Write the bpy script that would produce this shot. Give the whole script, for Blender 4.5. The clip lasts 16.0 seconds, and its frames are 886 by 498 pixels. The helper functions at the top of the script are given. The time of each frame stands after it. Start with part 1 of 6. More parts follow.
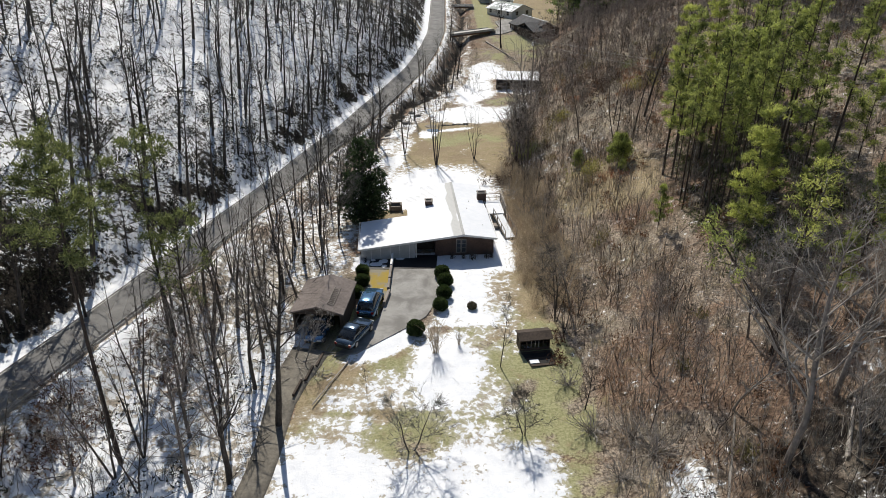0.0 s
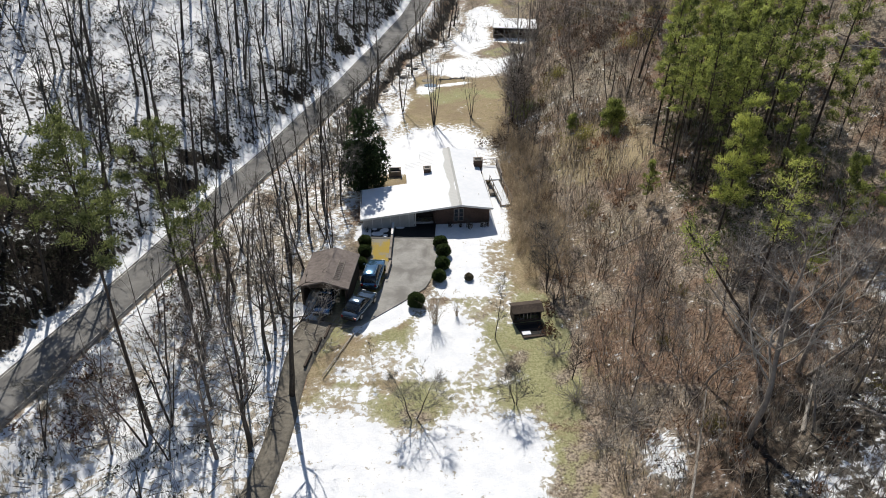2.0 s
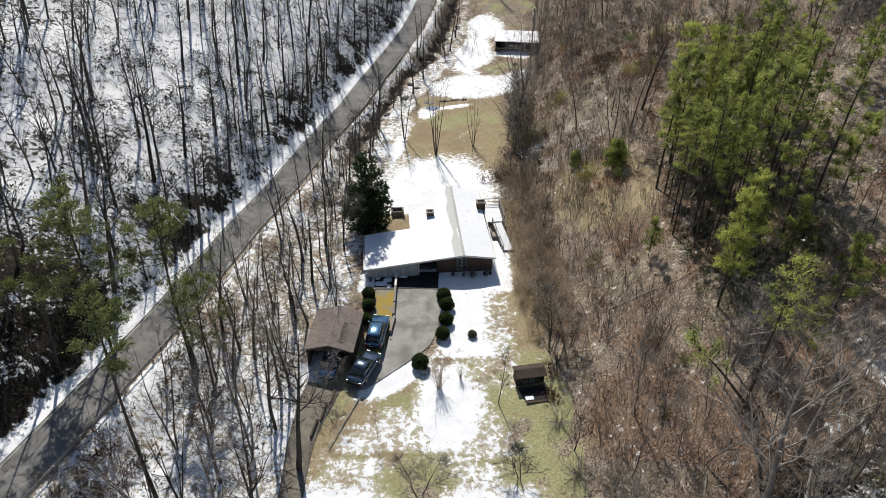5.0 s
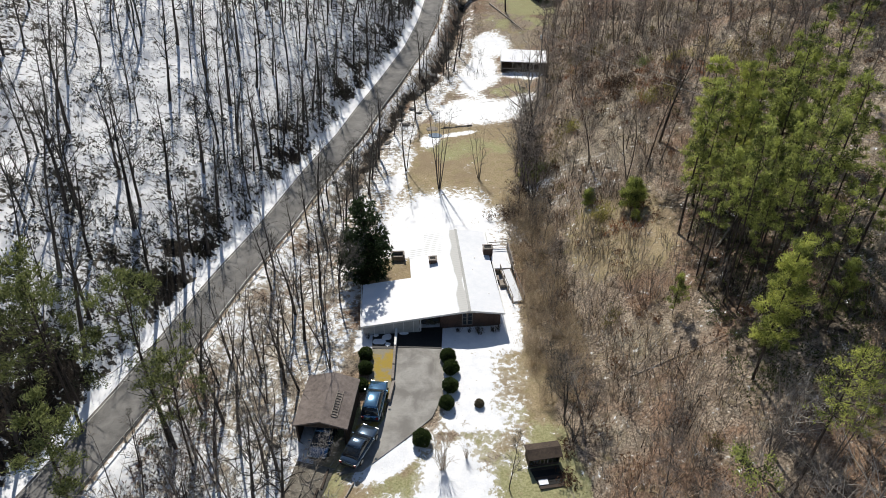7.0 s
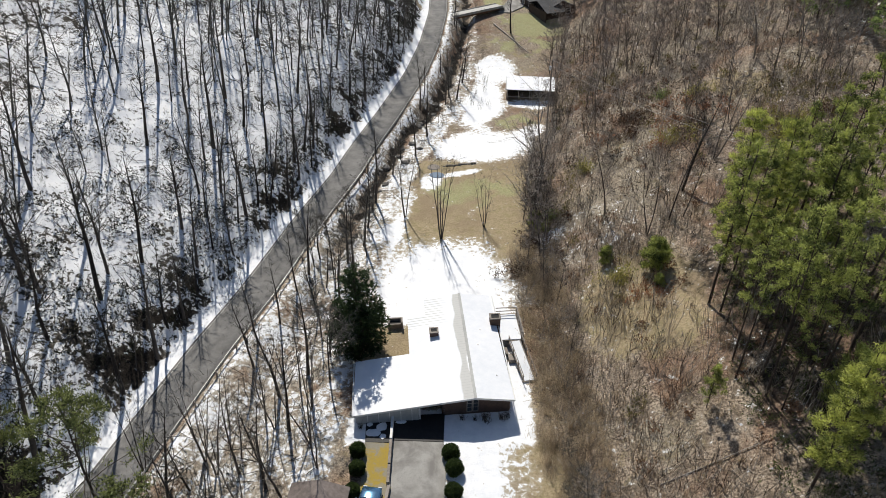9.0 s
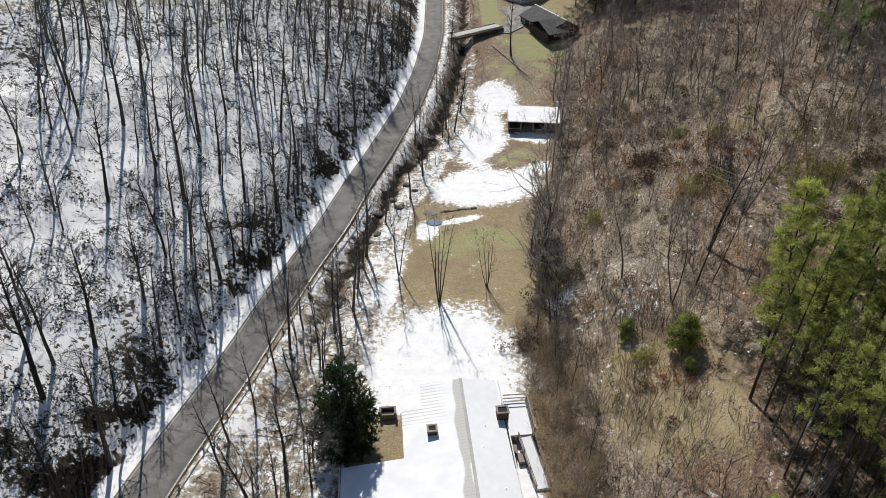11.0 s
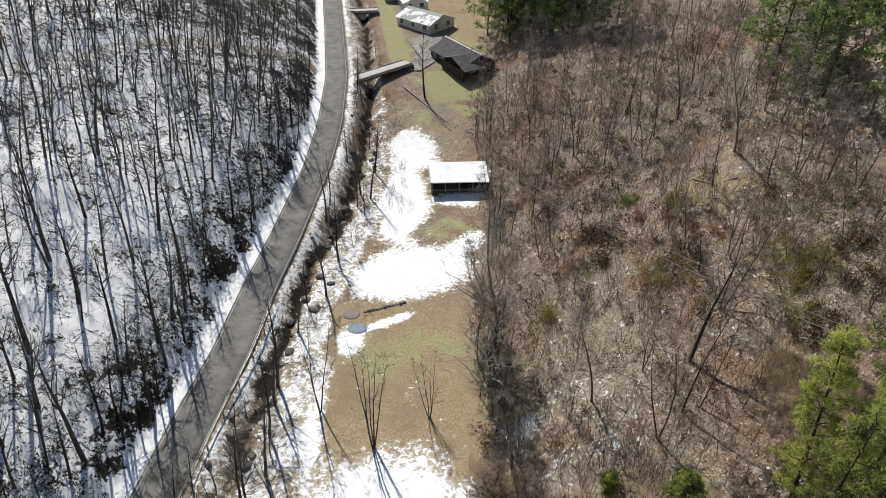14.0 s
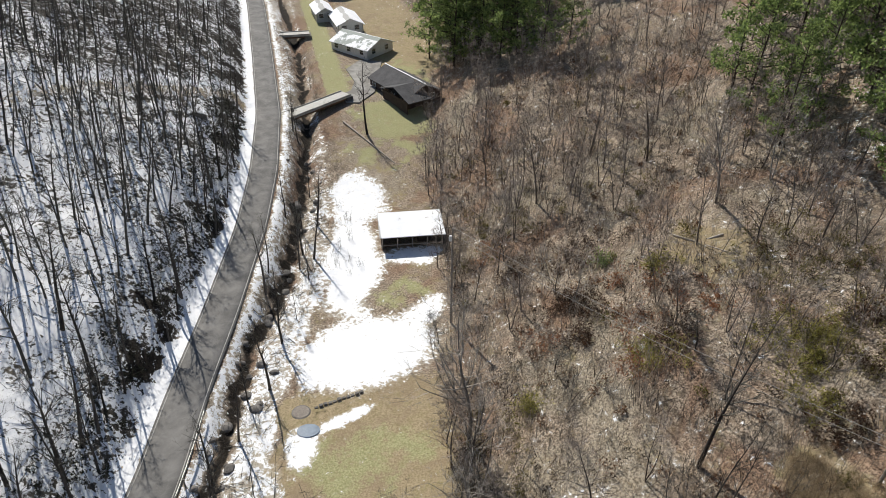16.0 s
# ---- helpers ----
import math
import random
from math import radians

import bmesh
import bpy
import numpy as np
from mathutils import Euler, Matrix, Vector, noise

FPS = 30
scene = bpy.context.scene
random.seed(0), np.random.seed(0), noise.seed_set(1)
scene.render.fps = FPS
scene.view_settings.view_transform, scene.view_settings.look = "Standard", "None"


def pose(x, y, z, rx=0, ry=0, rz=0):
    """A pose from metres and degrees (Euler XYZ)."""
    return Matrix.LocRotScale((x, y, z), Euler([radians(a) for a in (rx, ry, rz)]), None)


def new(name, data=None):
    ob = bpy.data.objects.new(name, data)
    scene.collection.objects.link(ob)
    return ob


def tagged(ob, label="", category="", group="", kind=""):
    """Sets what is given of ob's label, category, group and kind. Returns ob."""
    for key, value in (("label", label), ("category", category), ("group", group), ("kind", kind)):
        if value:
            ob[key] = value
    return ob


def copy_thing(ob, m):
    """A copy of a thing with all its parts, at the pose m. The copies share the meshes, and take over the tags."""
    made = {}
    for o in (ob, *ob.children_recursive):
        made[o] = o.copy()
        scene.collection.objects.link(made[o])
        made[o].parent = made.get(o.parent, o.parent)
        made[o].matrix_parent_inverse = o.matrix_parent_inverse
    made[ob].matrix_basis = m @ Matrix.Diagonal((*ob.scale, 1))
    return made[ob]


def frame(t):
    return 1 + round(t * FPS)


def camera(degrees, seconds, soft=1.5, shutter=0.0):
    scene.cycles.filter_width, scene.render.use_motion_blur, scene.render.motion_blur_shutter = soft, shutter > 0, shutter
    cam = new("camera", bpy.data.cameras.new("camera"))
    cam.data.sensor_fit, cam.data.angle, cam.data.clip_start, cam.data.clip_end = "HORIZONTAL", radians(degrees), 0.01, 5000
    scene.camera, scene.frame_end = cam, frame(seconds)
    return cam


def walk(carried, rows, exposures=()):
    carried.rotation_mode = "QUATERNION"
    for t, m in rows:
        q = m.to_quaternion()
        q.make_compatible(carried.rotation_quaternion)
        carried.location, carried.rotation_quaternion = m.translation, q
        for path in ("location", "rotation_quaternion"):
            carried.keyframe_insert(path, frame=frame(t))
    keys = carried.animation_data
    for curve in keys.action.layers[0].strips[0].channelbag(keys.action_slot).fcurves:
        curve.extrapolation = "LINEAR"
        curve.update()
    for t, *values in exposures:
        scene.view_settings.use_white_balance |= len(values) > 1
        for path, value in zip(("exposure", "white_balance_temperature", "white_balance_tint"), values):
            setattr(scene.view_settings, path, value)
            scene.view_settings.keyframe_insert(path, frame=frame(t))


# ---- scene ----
# ---------------------------------------------------------------- camera and its flight
cam = camera(66.1, 16.0, soft=0.3)
METRES, EYE, TILT, LEAN, TURN = 80.0, 34.3, -27.0, 0.0, 0.0
ROWS = [
    (0.0, 0.0, 0.0, 0.0, 0.0, -0.0, 0.0),
    (0.5, -0.0003, -0.009, 0.0151, -0.04, -1.52, 0.02),
    (1.0, -0.0011, -0.0187, 0.0303, -0.12, -3.05, 0.04),
    (1.5, -0.0018, -0.0299, 0.0443, -0.24, -4.57, 0.05),
    (2.0, -0.0027, -0.0425, 0.058, -0.32, -6.04, 0.08),
    (2.5, -0.0031, -0.0561, 0.0711, -0.37, -6.79, 0.08),
    (3.0, -0.003, -0.0703, 0.0839, -0.42, -7.46, 0.1),
    (3.1, -0.003, -0.0722, 0.0885, -0.42, -7.56, 0.1),
    (3.35, -0.004, -0.0802, 0.1212, -0.38, -8.12, 0.16),
    (3.5, -0.004, -0.0793, 0.1263, -0.37, -8.18, 0.17),
    (4.0, -0.009, -0.0674, 0.1368, -0.55, -8.17, 0.01),
    (6.5, -0.0087, 0.0287, 0.2001, -0.18, -7.85, 0.08),
    (7.0, -0.0088, 0.053, 0.2159, -0.14, -7.8, 0.08),
    (7.5, -0.009, 0.0788, 0.2324, -0.09, -7.73, 0.09),
    (8.0, -0.0093, 0.1057, 0.25, -0.06, -7.67, 0.09),
    (8.5, -0.0086, 0.1339, 0.2685, 0.01, -7.61, 0.1),
    (9.0, -0.0084, 0.1634, 0.2877, 0.04, -7.53, 0.13),
    (11.5, -0.0134, 0.3228, 0.3816, -0.46, -7.23, 0.32),
    (12.0, -0.0141, 0.356, 0.4027, -0.72, -7.21, 0.42),
    (12.5, -0.0126, 0.3902, 0.4244, -1.97, -7.21, 1.11),
    (13.0, -0.0147, 0.4249, 0.446, -3.92, -7.21, 2.0),
    (13.5, -0.0147, 0.4594, 0.4679, -5.86, -7.26, 2.9),
    (14.0, -0.0152, 0.4942, 0.4907, -7.92, -7.37, 3.82),
    (14.5, -0.0148, 0.5295, 0.5131, -9.71, -7.49, 4.59),
    (15.0, -0.0131, 0.5646, 0.5355, -11.36, -7.62, 5.35),
    (15.5, -0.0123, 0.5993, 0.5573, -12.29, -7.68, 5.66),
    (16.0, -0.0097, 0.6338, 0.5792, -13.22, -7.73, 5.97),
]
walk(cam, [(t, pose(0, 0, EYE, TILT, LEAN, TURN) @ pose(METRES * x, METRES * y, METRES * z, 90 + pitch, roll, yaw)) for t, x, y, z, yaw, pitch, roll in ROWS],
     exposures=[(0, -0.02), (9, 0.0), (11.5, -0.14), (12.5, -0.17), (13.5, -0.03), (14.5, 0.01), (16, 0.07)])

# ---------------------------------------------------------------- daylight
SUN_UP, SUN_WEST = 45.0, 11.0   # height of the sun, and its turn to the left of the valley's axis, in degrees
sun = new("sun", bpy.data.lights.new("sun", "SUN"))
sun.data.energy, sun.data.angle, sun.data.color = 4.8, radians(0.55), (1.0, 0.945, 0.855)
to_sun = Vector((-math.sin(radians(SUN_WEST)) * math.cos(radians(SUN_UP)), math.cos(radians(SUN_WEST)) * math.cos(radians(SUN_UP)), math.sin(radians(SUN_UP))))
sun.matrix_world = Matrix.Translation((0, 0, 200)) @ to_sun.to_track_quat("Z", "Y").to_matrix().to_4x4()
world = bpy.data.worlds.new("sky")
scene.world = world
world.use_nodes = True
sky = world.node_tree.nodes.new("ShaderNodeTexSky")
sky.sky_type, sky.sun_disc = "NISHITA", False
sky.sun_elevation, sky.sun_rotation = radians(SUN_UP), radians(-SUN_WEST)
sky.altitude, sky.air_density, sky.dust_density = 600, 1.0, 0.6
world.node_tree.links.new(sky.outputs[0], world.node_tree.nodes["Background"].inputs[0])
world.node_tree.nodes["Background"].inputs[1].default_value = 0.086

# ---------------------------------------------------------------- lie of the land
ROAD_Y = (-60, 5, 25, 35, 45, 55, 65, 73, 83, 98.5, 111, 121, 133, 150.5, 165.5, 187, 216, 253, 330, 600)
ROAD_X = (-66, -44.5, -37.2, -34.0, -31.1, -28.4, -26.3, -24.6, -21.9, -18.6, -15.2, -13.2, -10.0, -6.0, -3.6, -1.9, -1.7, -1.8, -5, -14)
ROAD_Z = (3, 2.6, 2.2, 2, 1.9, 1.7, 1.4, 1.2, 1, .8, .8, .9, 1.4, 2, 2.9, 3.5, 4.5, 6, 9, 20)
FLOOR_Y = (-60, 20, 36, 50, 62, 80, 100, 118, 145, 160, 171, 190, 215, 260, 600)
FLOOR_Z = (-1.5, -1, -.7, -.2, 0, -.3, -.9, -1.1, -1.4, -1, 0, 2, 3, 5, 20)
FOOT_Y = (-60, 20, 60, 95, 115, 135, 150, 180, 200, 230, 300, 600)
EDGE_Y, EDGE_X = (20, 30, 40, 48, 54), (3.5, 3.1, 2.5, 1.3, 0)   # grass runs on past the foot of the hill
FOOT_X = (10, 10, 9.5, 9.5, 13, 17.5, 20, 26, 32, 33, 28, 20)
CREEK_Y = (-60, 40, 70, 90, 110, 128, 141, 160, 183, 220, 260, 600)
CREEK_X = (-34, -24, -18, -15, -11, -6.9, -2.2, 1.2, 4.5, 6, 5, 0)
SIDE = 2.25
RISE_Y, RISE = (50, 75, 92, 115, 140, 220), (.37, .39, .42, .49, .52, .5)   # steepness of the right hill


def smooth(a, b, v):
    u = np.clip((v - a) / (b - a), 0, 1)
    return u * u * (3 - 2 * u)


def wave(x, y, s, k=0.0):
    """Soft rolling noise between about -1 and 1, of wavelength s."""
    a, b = x / s * 6.283, y / s * 6.283
    return (np.sin(a + 1.7 * np.sin(.61 * b + k) + k) + np.sin(.83 * b + 1.3 * np.sin(.77 * a + 2 * k) + 2.1 * k) + .6 * np.sin(1.9 * a - 1.6 * b + 3 * k)) / 2.6


def height(x, y):
    x, y = np.asarray(x, float), np.asarray(y, float)
    xr, zr, zf = np.interp(y, ROAD_Y, ROAD_X), np.interp(y, ROAD_Y, ROAD_Z), np.interp(y, FLOOR_Y, FLOOR_Z)
    foot, creek = np.interp(y, FOOT_Y, FOOT_X), np.interp(y, CREEK_Y, CREEK_X)
    d = x - xr
    # valley floor, rolling down from the road's shoulder on its right
    z = zr + (zf - zr) * smooth(SIDE + .8, SIDE + 5.5, d)
    z = z - 1.5 * smooth(60, 115, y) * np.exp(-((x - creek) / 1.5) ** 2) * (d > SIDE)
    # the cut bank and the hill left of the road
    up = np.maximum(0, -d - SIDE - 1.6)
    hill = 1.2 * smooth(0, 2.0, up) + 1.3 * smooth(1, 7, up) + .57 * up - .0013 * np.minimum(up, 150) ** 2 + 1.2 * smooth(6, 30, up) * wave(x, y, 34, .4) + .25 * smooth(2, 8, up) * wave(x, y, 9, 1.2)
    z = z + hill
    # the hill on the right
    up = np.maximum(0, x - foot)
    hill = np.interp(y, RISE_Y, RISE) * up * smooth(-3, 9, up) - .0006 * np.minimum(up, 200) ** 2 + smooth(4, 25, up) * (1.1 * wave(x, y, 40, 2.2) + .3 * wave(x, y, 11, .3))
    return z + hill


# ---------------------------------------------------------------- materials
class Nodes:
    """A small shorthand for building one material's nodes."""

    def __init__(self, name, rough=0.9, spec=0.25):
        self.m = bpy.data.materials.new(name)
        self.m.use_nodes = True
        self.t = self.m.node_tree
        self.b = self.t.nodes["Principled BSDF"]
        self.b.inputs["Roughness"].default_value = rough
        self.b.inputs["Specular IOR Level"].default_value = spec
        self.place = None

    def add(self, kind, **sockets):
        n = self.t.nodes.new(kind)
        for k, v in sockets.items():
            self.put(n.inputs[k], v)
        return n

    def put(self, socket, v):
        if hasattr(v, "is_output"):
            self.t.links.new(v, socket)
        elif isinstance(v, (tuple, list)) and len(v) == 3 and socket.type == "RGBA":
            socket.default_value = (*v, 1)
        else:
            socket.default_value = v

    def coords(self, which="Object"):
        return self.add("ShaderNodeTexCoord").outputs[which]

    def world_place(self):
        if self.place is None:
            self.place = self.add("ShaderNodeNewGeometry").outputs["Position"]
        return self.place

    def noise(self, scale, detail=4.0, rough=0.6, at=None, warp=0.0):
        n = self.add("ShaderNodeTexNoise", Scale=scale, Detail=detail, Roughness=rough, Distortion=warp)
        self.put(n.inputs["Vector"], at if at is not None else self.world_place())
        return n.outputs["Fac"]

    def ramp(self, v, *stops):
        n = self.add("ShaderNodeValToRGB", Fac=v)
        e = n.color_ramp.elements
        while len(e) < len(stops):
            e.new(0.5)
        for el, (p, c) in zip(e, stops):
            el.position, el.color = p, (*(c if isinstance(c, tuple) else (c, c, c)), 1)
        return n.outputs["Color"]

    def mix(self, fac, a, b, mode="MIX"):
        n = self.t.nodes.new("ShaderNodeMix")
        n.data_type, n.blend_type = "RGBA", mode
        self.put(n.inputs[0], fac), self.put(n.inputs[6], a), self.put(n.inputs[7], b)
        return n.outputs[2]

    def math(self, op, a, b=0.0, clamp=False):
        n = self.t.nodes.new("ShaderNodeMath")
        n.operation, n.use_clamp = op, clamp
        self.put(n.inputs[0], a), self.put(n.inputs[1], b)
        return n.outputs[0]

    def step(self, v, a, b):
        n = self.t.nodes.new("ShaderNodeMapRange")
        n.interpolation_type = "SMOOTHSTEP"
        self.put(n.inputs[0], v), self.put(n.inputs[1], a), self.put(n.inputs[2], b)
        return n.outputs[0]

    def colour(self, v):
        self.put(self.b.inputs["Base Color"], v)
        return self

    def bump(self, v, strength=0.4, distance=0.03):
        n = self.add("ShaderNodeBump", Strength=strength, Distance=distance, Height=v)
        self.t.links.new(n.outputs[0], self.b.inputs["Normal"])
        return self


def simple(name, dark, light, scale, rough=0.85, spec=0.25, metal=0.0, bump=0.3, coarse=0.15, per_object=0.0):
    """A surface between two colours, with fine grain, broad stains and a little relief."""
    n = Nodes(name, rough, spec)
    fine, broad = n.noise(scale, 5, 0.65), n.noise(scale * coarse, 3, 0.5)
    v = n.math("ADD", n.math("MULTIPLY", fine, 0.55), n.math("MULTIPLY", broad, 0.45))
    if per_object:
        r = n.add("ShaderNodeObjectInfo").outputs["Random"]
        v = n.math("ADD", v, n.math("MULTIPLY", n.math("SUBTRACT", r, 0.5), per_object))
    n.colour(n.ramp(v, (0.32, dark), (0.68, light)))
    n.b.inputs["Metallic"].default_value = metal
    return n.bump(fine, bump, 0.02).m


def ground_material():
    n = Nodes("woodland_ground", 0.95, 0.15)
    cover = n.add("ShaderNodeSeparateColor", Color=n.add("ShaderNodeAttribute").outputs["Color"])
    n.t.nodes[cover.inputs["Color"].links[0].from_node.name].attribute_name = "cover"
    soil_shade = n.add("ShaderNodeSeparateColor", Color=n.add("ShaderNodeAttribute").outputs["Color"])
    n.t.nodes[soil_shade.inputs["Color"].links[0].from_node.name].attribute_name = "soil_shade"
    fine, mid, broad = n.noise(5.2, 7, 0.74), n.noise(0.9, 5, 0.65), n.noise(0.16, 4, 0.6)
    speck = n.noise(1.75, 7, 0.7, warp=0.4)
    litter = n.mix(n.step(fine, 0.4, 0.61), (0.075, 0.056, 0.042), (0.49, 0.40, 0.305))
    litter = n.mix(n.math("MULTIPLY", n.step(mid, 0.48, 0.62), 0.8), litter, (0.14, 0.11, 0.083))
    litter = n.mix(n.math("MULTIPLY", n.step(mid, 0.46, 0.34), 0.3), litter, (0.42, 0.365, 0.29))
    litter = n.mix(n.math("MULTIPLY", n.step(n.noise(0.33, 5, 0.65, warp=0.7), 0.5, 0.66), 0.4), litter, (0.235, 0.165, 0.115))
    litter = n.mix(n.math("MULTIPLY", n.step(broad, 0.5, 0.7), 0.35), litter, (0.34, 0.30, 0.245))
    patch = n.noise(0.075, 4, 0.6, warp=0.8)
    litter = n.mix(n.math("MULTIPLY", n.step(patch, 0.5, 0.6), 0.75), litter, n.mix(n.step(fine, 0.35, 0.68), (0.075, 0.043, 0.03), (0.39, 0.25, 0.165)))
    litter = n.mix(n.math("MULTIPLY", n.step(patch, 0.46, 0.36), 0.75), litter, n.mix(n.step(fine, 0.35, 0.68), (0.11, 0.09, 0.065), (0.5, 0.44, 0.335)))
    green = n.mix(n.step(fine, 0.3, 0.7), (0.2, 0.2, 0.09), (0.43, 0.415, 0.235))
    green = n.mix(n.step(mid, 0.52, 0.75), green, (0.29, 0.24, 0.14))
    straw = n.mix(n.step(fine, 0.3, 0.7), (0.215, 0.168, 0.098), (0.44, 0.36, 0.232))
    straw = n.mix(n.math("MULTIPLY", n.step(mid, 0.45, 0.7), 0.45), straw, (0.22, 0.20, 0.085))
    straw = n.mix(n.math("MULTIPLY", n.step(n.noise(0.2, 4, 0.6, warp=0.5), 0.45, 0.65), 0.5), straw, (0.235, 0.175, 0.12))
    # near-black; also carries the shade painted under the pines and on the bank
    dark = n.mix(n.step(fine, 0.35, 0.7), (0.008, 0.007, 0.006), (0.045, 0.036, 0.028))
    edge = n.math("MULTIPLY", n.math("SUBTRACT", n.math("ADD", n.math("MULTIPLY", mid, 0.6), n.math("MULTIPLY", fine, 0.4)), 0.5), 1.6)
    base = n.mix(n.step(n.math("ADD", cover.outputs[2], edge), 0.35, 0.65), litter, straw)
    base = n.mix(n.step(n.math("ADD", cover.outputs[1], edge), 0.35, 0.65), base, green)
    base = n.mix(n.step(n.math("ADD", soil_shade.outputs[0], edge), 0.35, 0.65), base, dark)
    spots = n.math("MULTIPLY", n.math("SUBTRACT", n.math("ADD", n.math("MULTIPLY", speck, 0.74), n.math("MULTIPLY", n.noise(0.5, 4, 0.6), 0.26)), 0.5), 3.4)
    snow = n.step(n.math("ADD", cover.outputs[0], spots), 0.45, 0.55)
    # thin wet snow over matted grass round the patches on the lawns
    thin = n.math("MULTIPLY", n.step(n.math("ADD", cover.outputs[0], n.math("MULTIPLY", spots, 0.6)), 0.15, 0.5), n.math("SUBTRACT", 1.0, soil_shade.outputs[0], True))
    base = n.mix(n.math("MULTIPLY", thin, 0.75), base, (0.56, 0.52, 0.44))
    white = n.mix(n.step(mid, 0.3, 0.7), (0.79, 0.81, 0.84), (0.91, 0.92, 0.93))
    n.colour(n.mix(snow, base, white))
    n.put(n.b.inputs["Roughness"], n.math("SUBTRACT", 0.95, n.math("MULTIPLY", snow, 0.35)))
    relief = n.math("ADD", n.math("ADD", fine, n.math("MULTIPLY", mid, 0.8)), n.math("MULTIPLY", snow, 0.5))
    return n.bump(relief, 0.55, 0.09).m


GROUND = ground_material()


def asphalt_material():
    n = Nodes("worn_asphalt", 0.85, 0.3)
    fine, broad = n.noise(9, 5, 0.7), n.noise(0.5, 5, 0.65, warp=0.5)
    c = n.mix(n.step(broad, 0.3, 0.75), (0.125, 0.122, 0.117), (0.225, 0.22, 0.21))
    c = n.mix(n.math("MULTIPLY", n.step(fine, 0.5, 0.75), 0.4), c, (0.3, 0.29, 0.275))
    return n.colour(c).bump(fine, 0.2, 0.01).m


def concrete_material():
    n = Nodes("driveway_concrete", 0.85, 0.3)
    fine, broad = n.noise(7, 5, 0.7), n.noise(0.45, 5, 0.6, warp=0.4)
    c = n.mix(n.step(broad, 0.35, 0.68), (0.2, 0.19, 0.175), (0.36, 0.35, 0.325))
    c = n.mix(n.math("MULTIPLY", n.step(fine, 0.45, 0.75), 0.35), c, (0.17, 0.165, 0.15))
    return n.colour(c).bump(fine, 0.15, 0.01).m


def mossy_material():
    n = Nodes("moss_stained_concrete", 0.9, 0.2)
    fine, broad = n.noise(6, 5, 0.7), n.noise(0.7, 4, 0.6, warp=0.6)
    c = n.mix(n.step(broad, 0.42, 0.58), (0.27, 0.25, 0.2), (0.36, 0.26, 0.05))
    c = n.mix(n.math("MULTIPLY", n.step(fine, 0.4, 0.75), 0.5), c, (0.22, 0.19, 0.11))
    return n.colour(c).bump(fine, 0.2, 0.01).m


PALE_CONCRETE = simple("pale_concrete", (0.4, 0.39, 0.36), (0.58, 0.565, 0.53), 5)
ASPHALT, CONCRETE, MOSSY = asphalt_material(), concrete_material(), mossy_material()
PAINT = simple("road_paint", (0.28, 0.275, 0.26), (0.46, 0.455, 0.43), 5)
BARK = simple("grey_bark", (0.028, 0.024, 0.021), (0.105, 0.09, 0.078), 4, per_object=0.35)
TWIG = simple("grey_brown_twigs", (0.04, 0.034, 0.03), (0.15, 0.145, 0.125), 2, per_object=0.35)
GREY_BRUSH = simple("grey_brush", (0.09, 0.08, 0.07), (0.54, 0.495, 0.44), 2.5)
BRUSH = simple("brown_brush", (0.05, 0.039, 0.03), (0.38, 0.31, 0.245), 3.5)
PALE_BRUSH = simple("straw_brush", (0.25, 0.2, 0.14), (0.46, 0.38, 0.28), 1.5)
PALE_BARK = simple("pale_grey_bark", (0.09, 0.08, 0.07), (0.33, 0.295, 0.26), 3)
SLOPE_BARK = simple("brown_grey_bark", (0.05, 0.042, 0.036), (0.2, 0.17, 0.145), 3, per_object=0.3)
SLOPE_TWIG = simple("brown_grey_twigs", (0.10, 0.085, 0.073), (0.36, 0.31, 0.27), 1.5, per_object=0.3)
PINE_BARK = simple("pine_bark", (0.025, 0.02, 0.017), (0.085, 0.066, 0.054), 4)
DEAD_WOOD = simple("bleached_dead_wood", (0.22, 0.19, 0.16), (0.5, 0.46, 0.41), 3)


def needle_material(name, a, b, patchy=0.4):
    n = Nodes(name, 0.6, 0.3)
    isl = n.add("ShaderNodeNewGeometry").outputs["Random Per Island"]
    v = n.math("ADD", n.math("MULTIPLY", isl, 1 - patchy), n.math("MULTIPLY", n.step(n.noise(0.7, 3), 0.32, 0.68) if patchy > 0.5 else n.noise(0.8, 3), patchy))
    n.colour(n.ramp(v, (0.2, a), (0.8, b)))
    t = n.add("ShaderNodeBsdfTranslucent", Color=n.ramp(v, (0.2, tuple(1.3 * c for c in a)), (0.8, tuple(1.3 * c for c in b))))
    m = n.add("ShaderNodeMixShader", Fac=0.5)
    n.t.links.new(n.b.outputs[0], m.inputs[1]), n.t.links.new(t.outputs[0], m.inputs[2])
    n.t.links.new(m.outputs[0], n.t.nodes["Material Output"].inputs[0])
    return n.m


NEEDLES = needle_material("pine_needles", (0.05, 0.07, 0.024), (0.42, 0.465, 0.135), 0.62)
BRIGHT_NEEDLES = needle_material("bright_pine_needles", (0.11, 0.14, 0.036), (0.56, 0.59, 0.165), 0.55)
GREEN_NEEDLES = needle_material("green_pine_needles", (0.055, 0.09, 0.033), (0.31, 0.39, 0.135))
DULL_NEEDLES = needle_material("old_pine_needles", (0.04, 0.055, 0.024), (0.26, 0.29, 0.105))
CEDAR = needle_material("cedar_foliage", (0.014, 0.03, 0.014), (0.06, 0.09, 0.035))
BOX_LEAF = needle_material("boxwood_leaves", (0.014, 0.028, 0.009), (0.07, 0.10, 0.03))
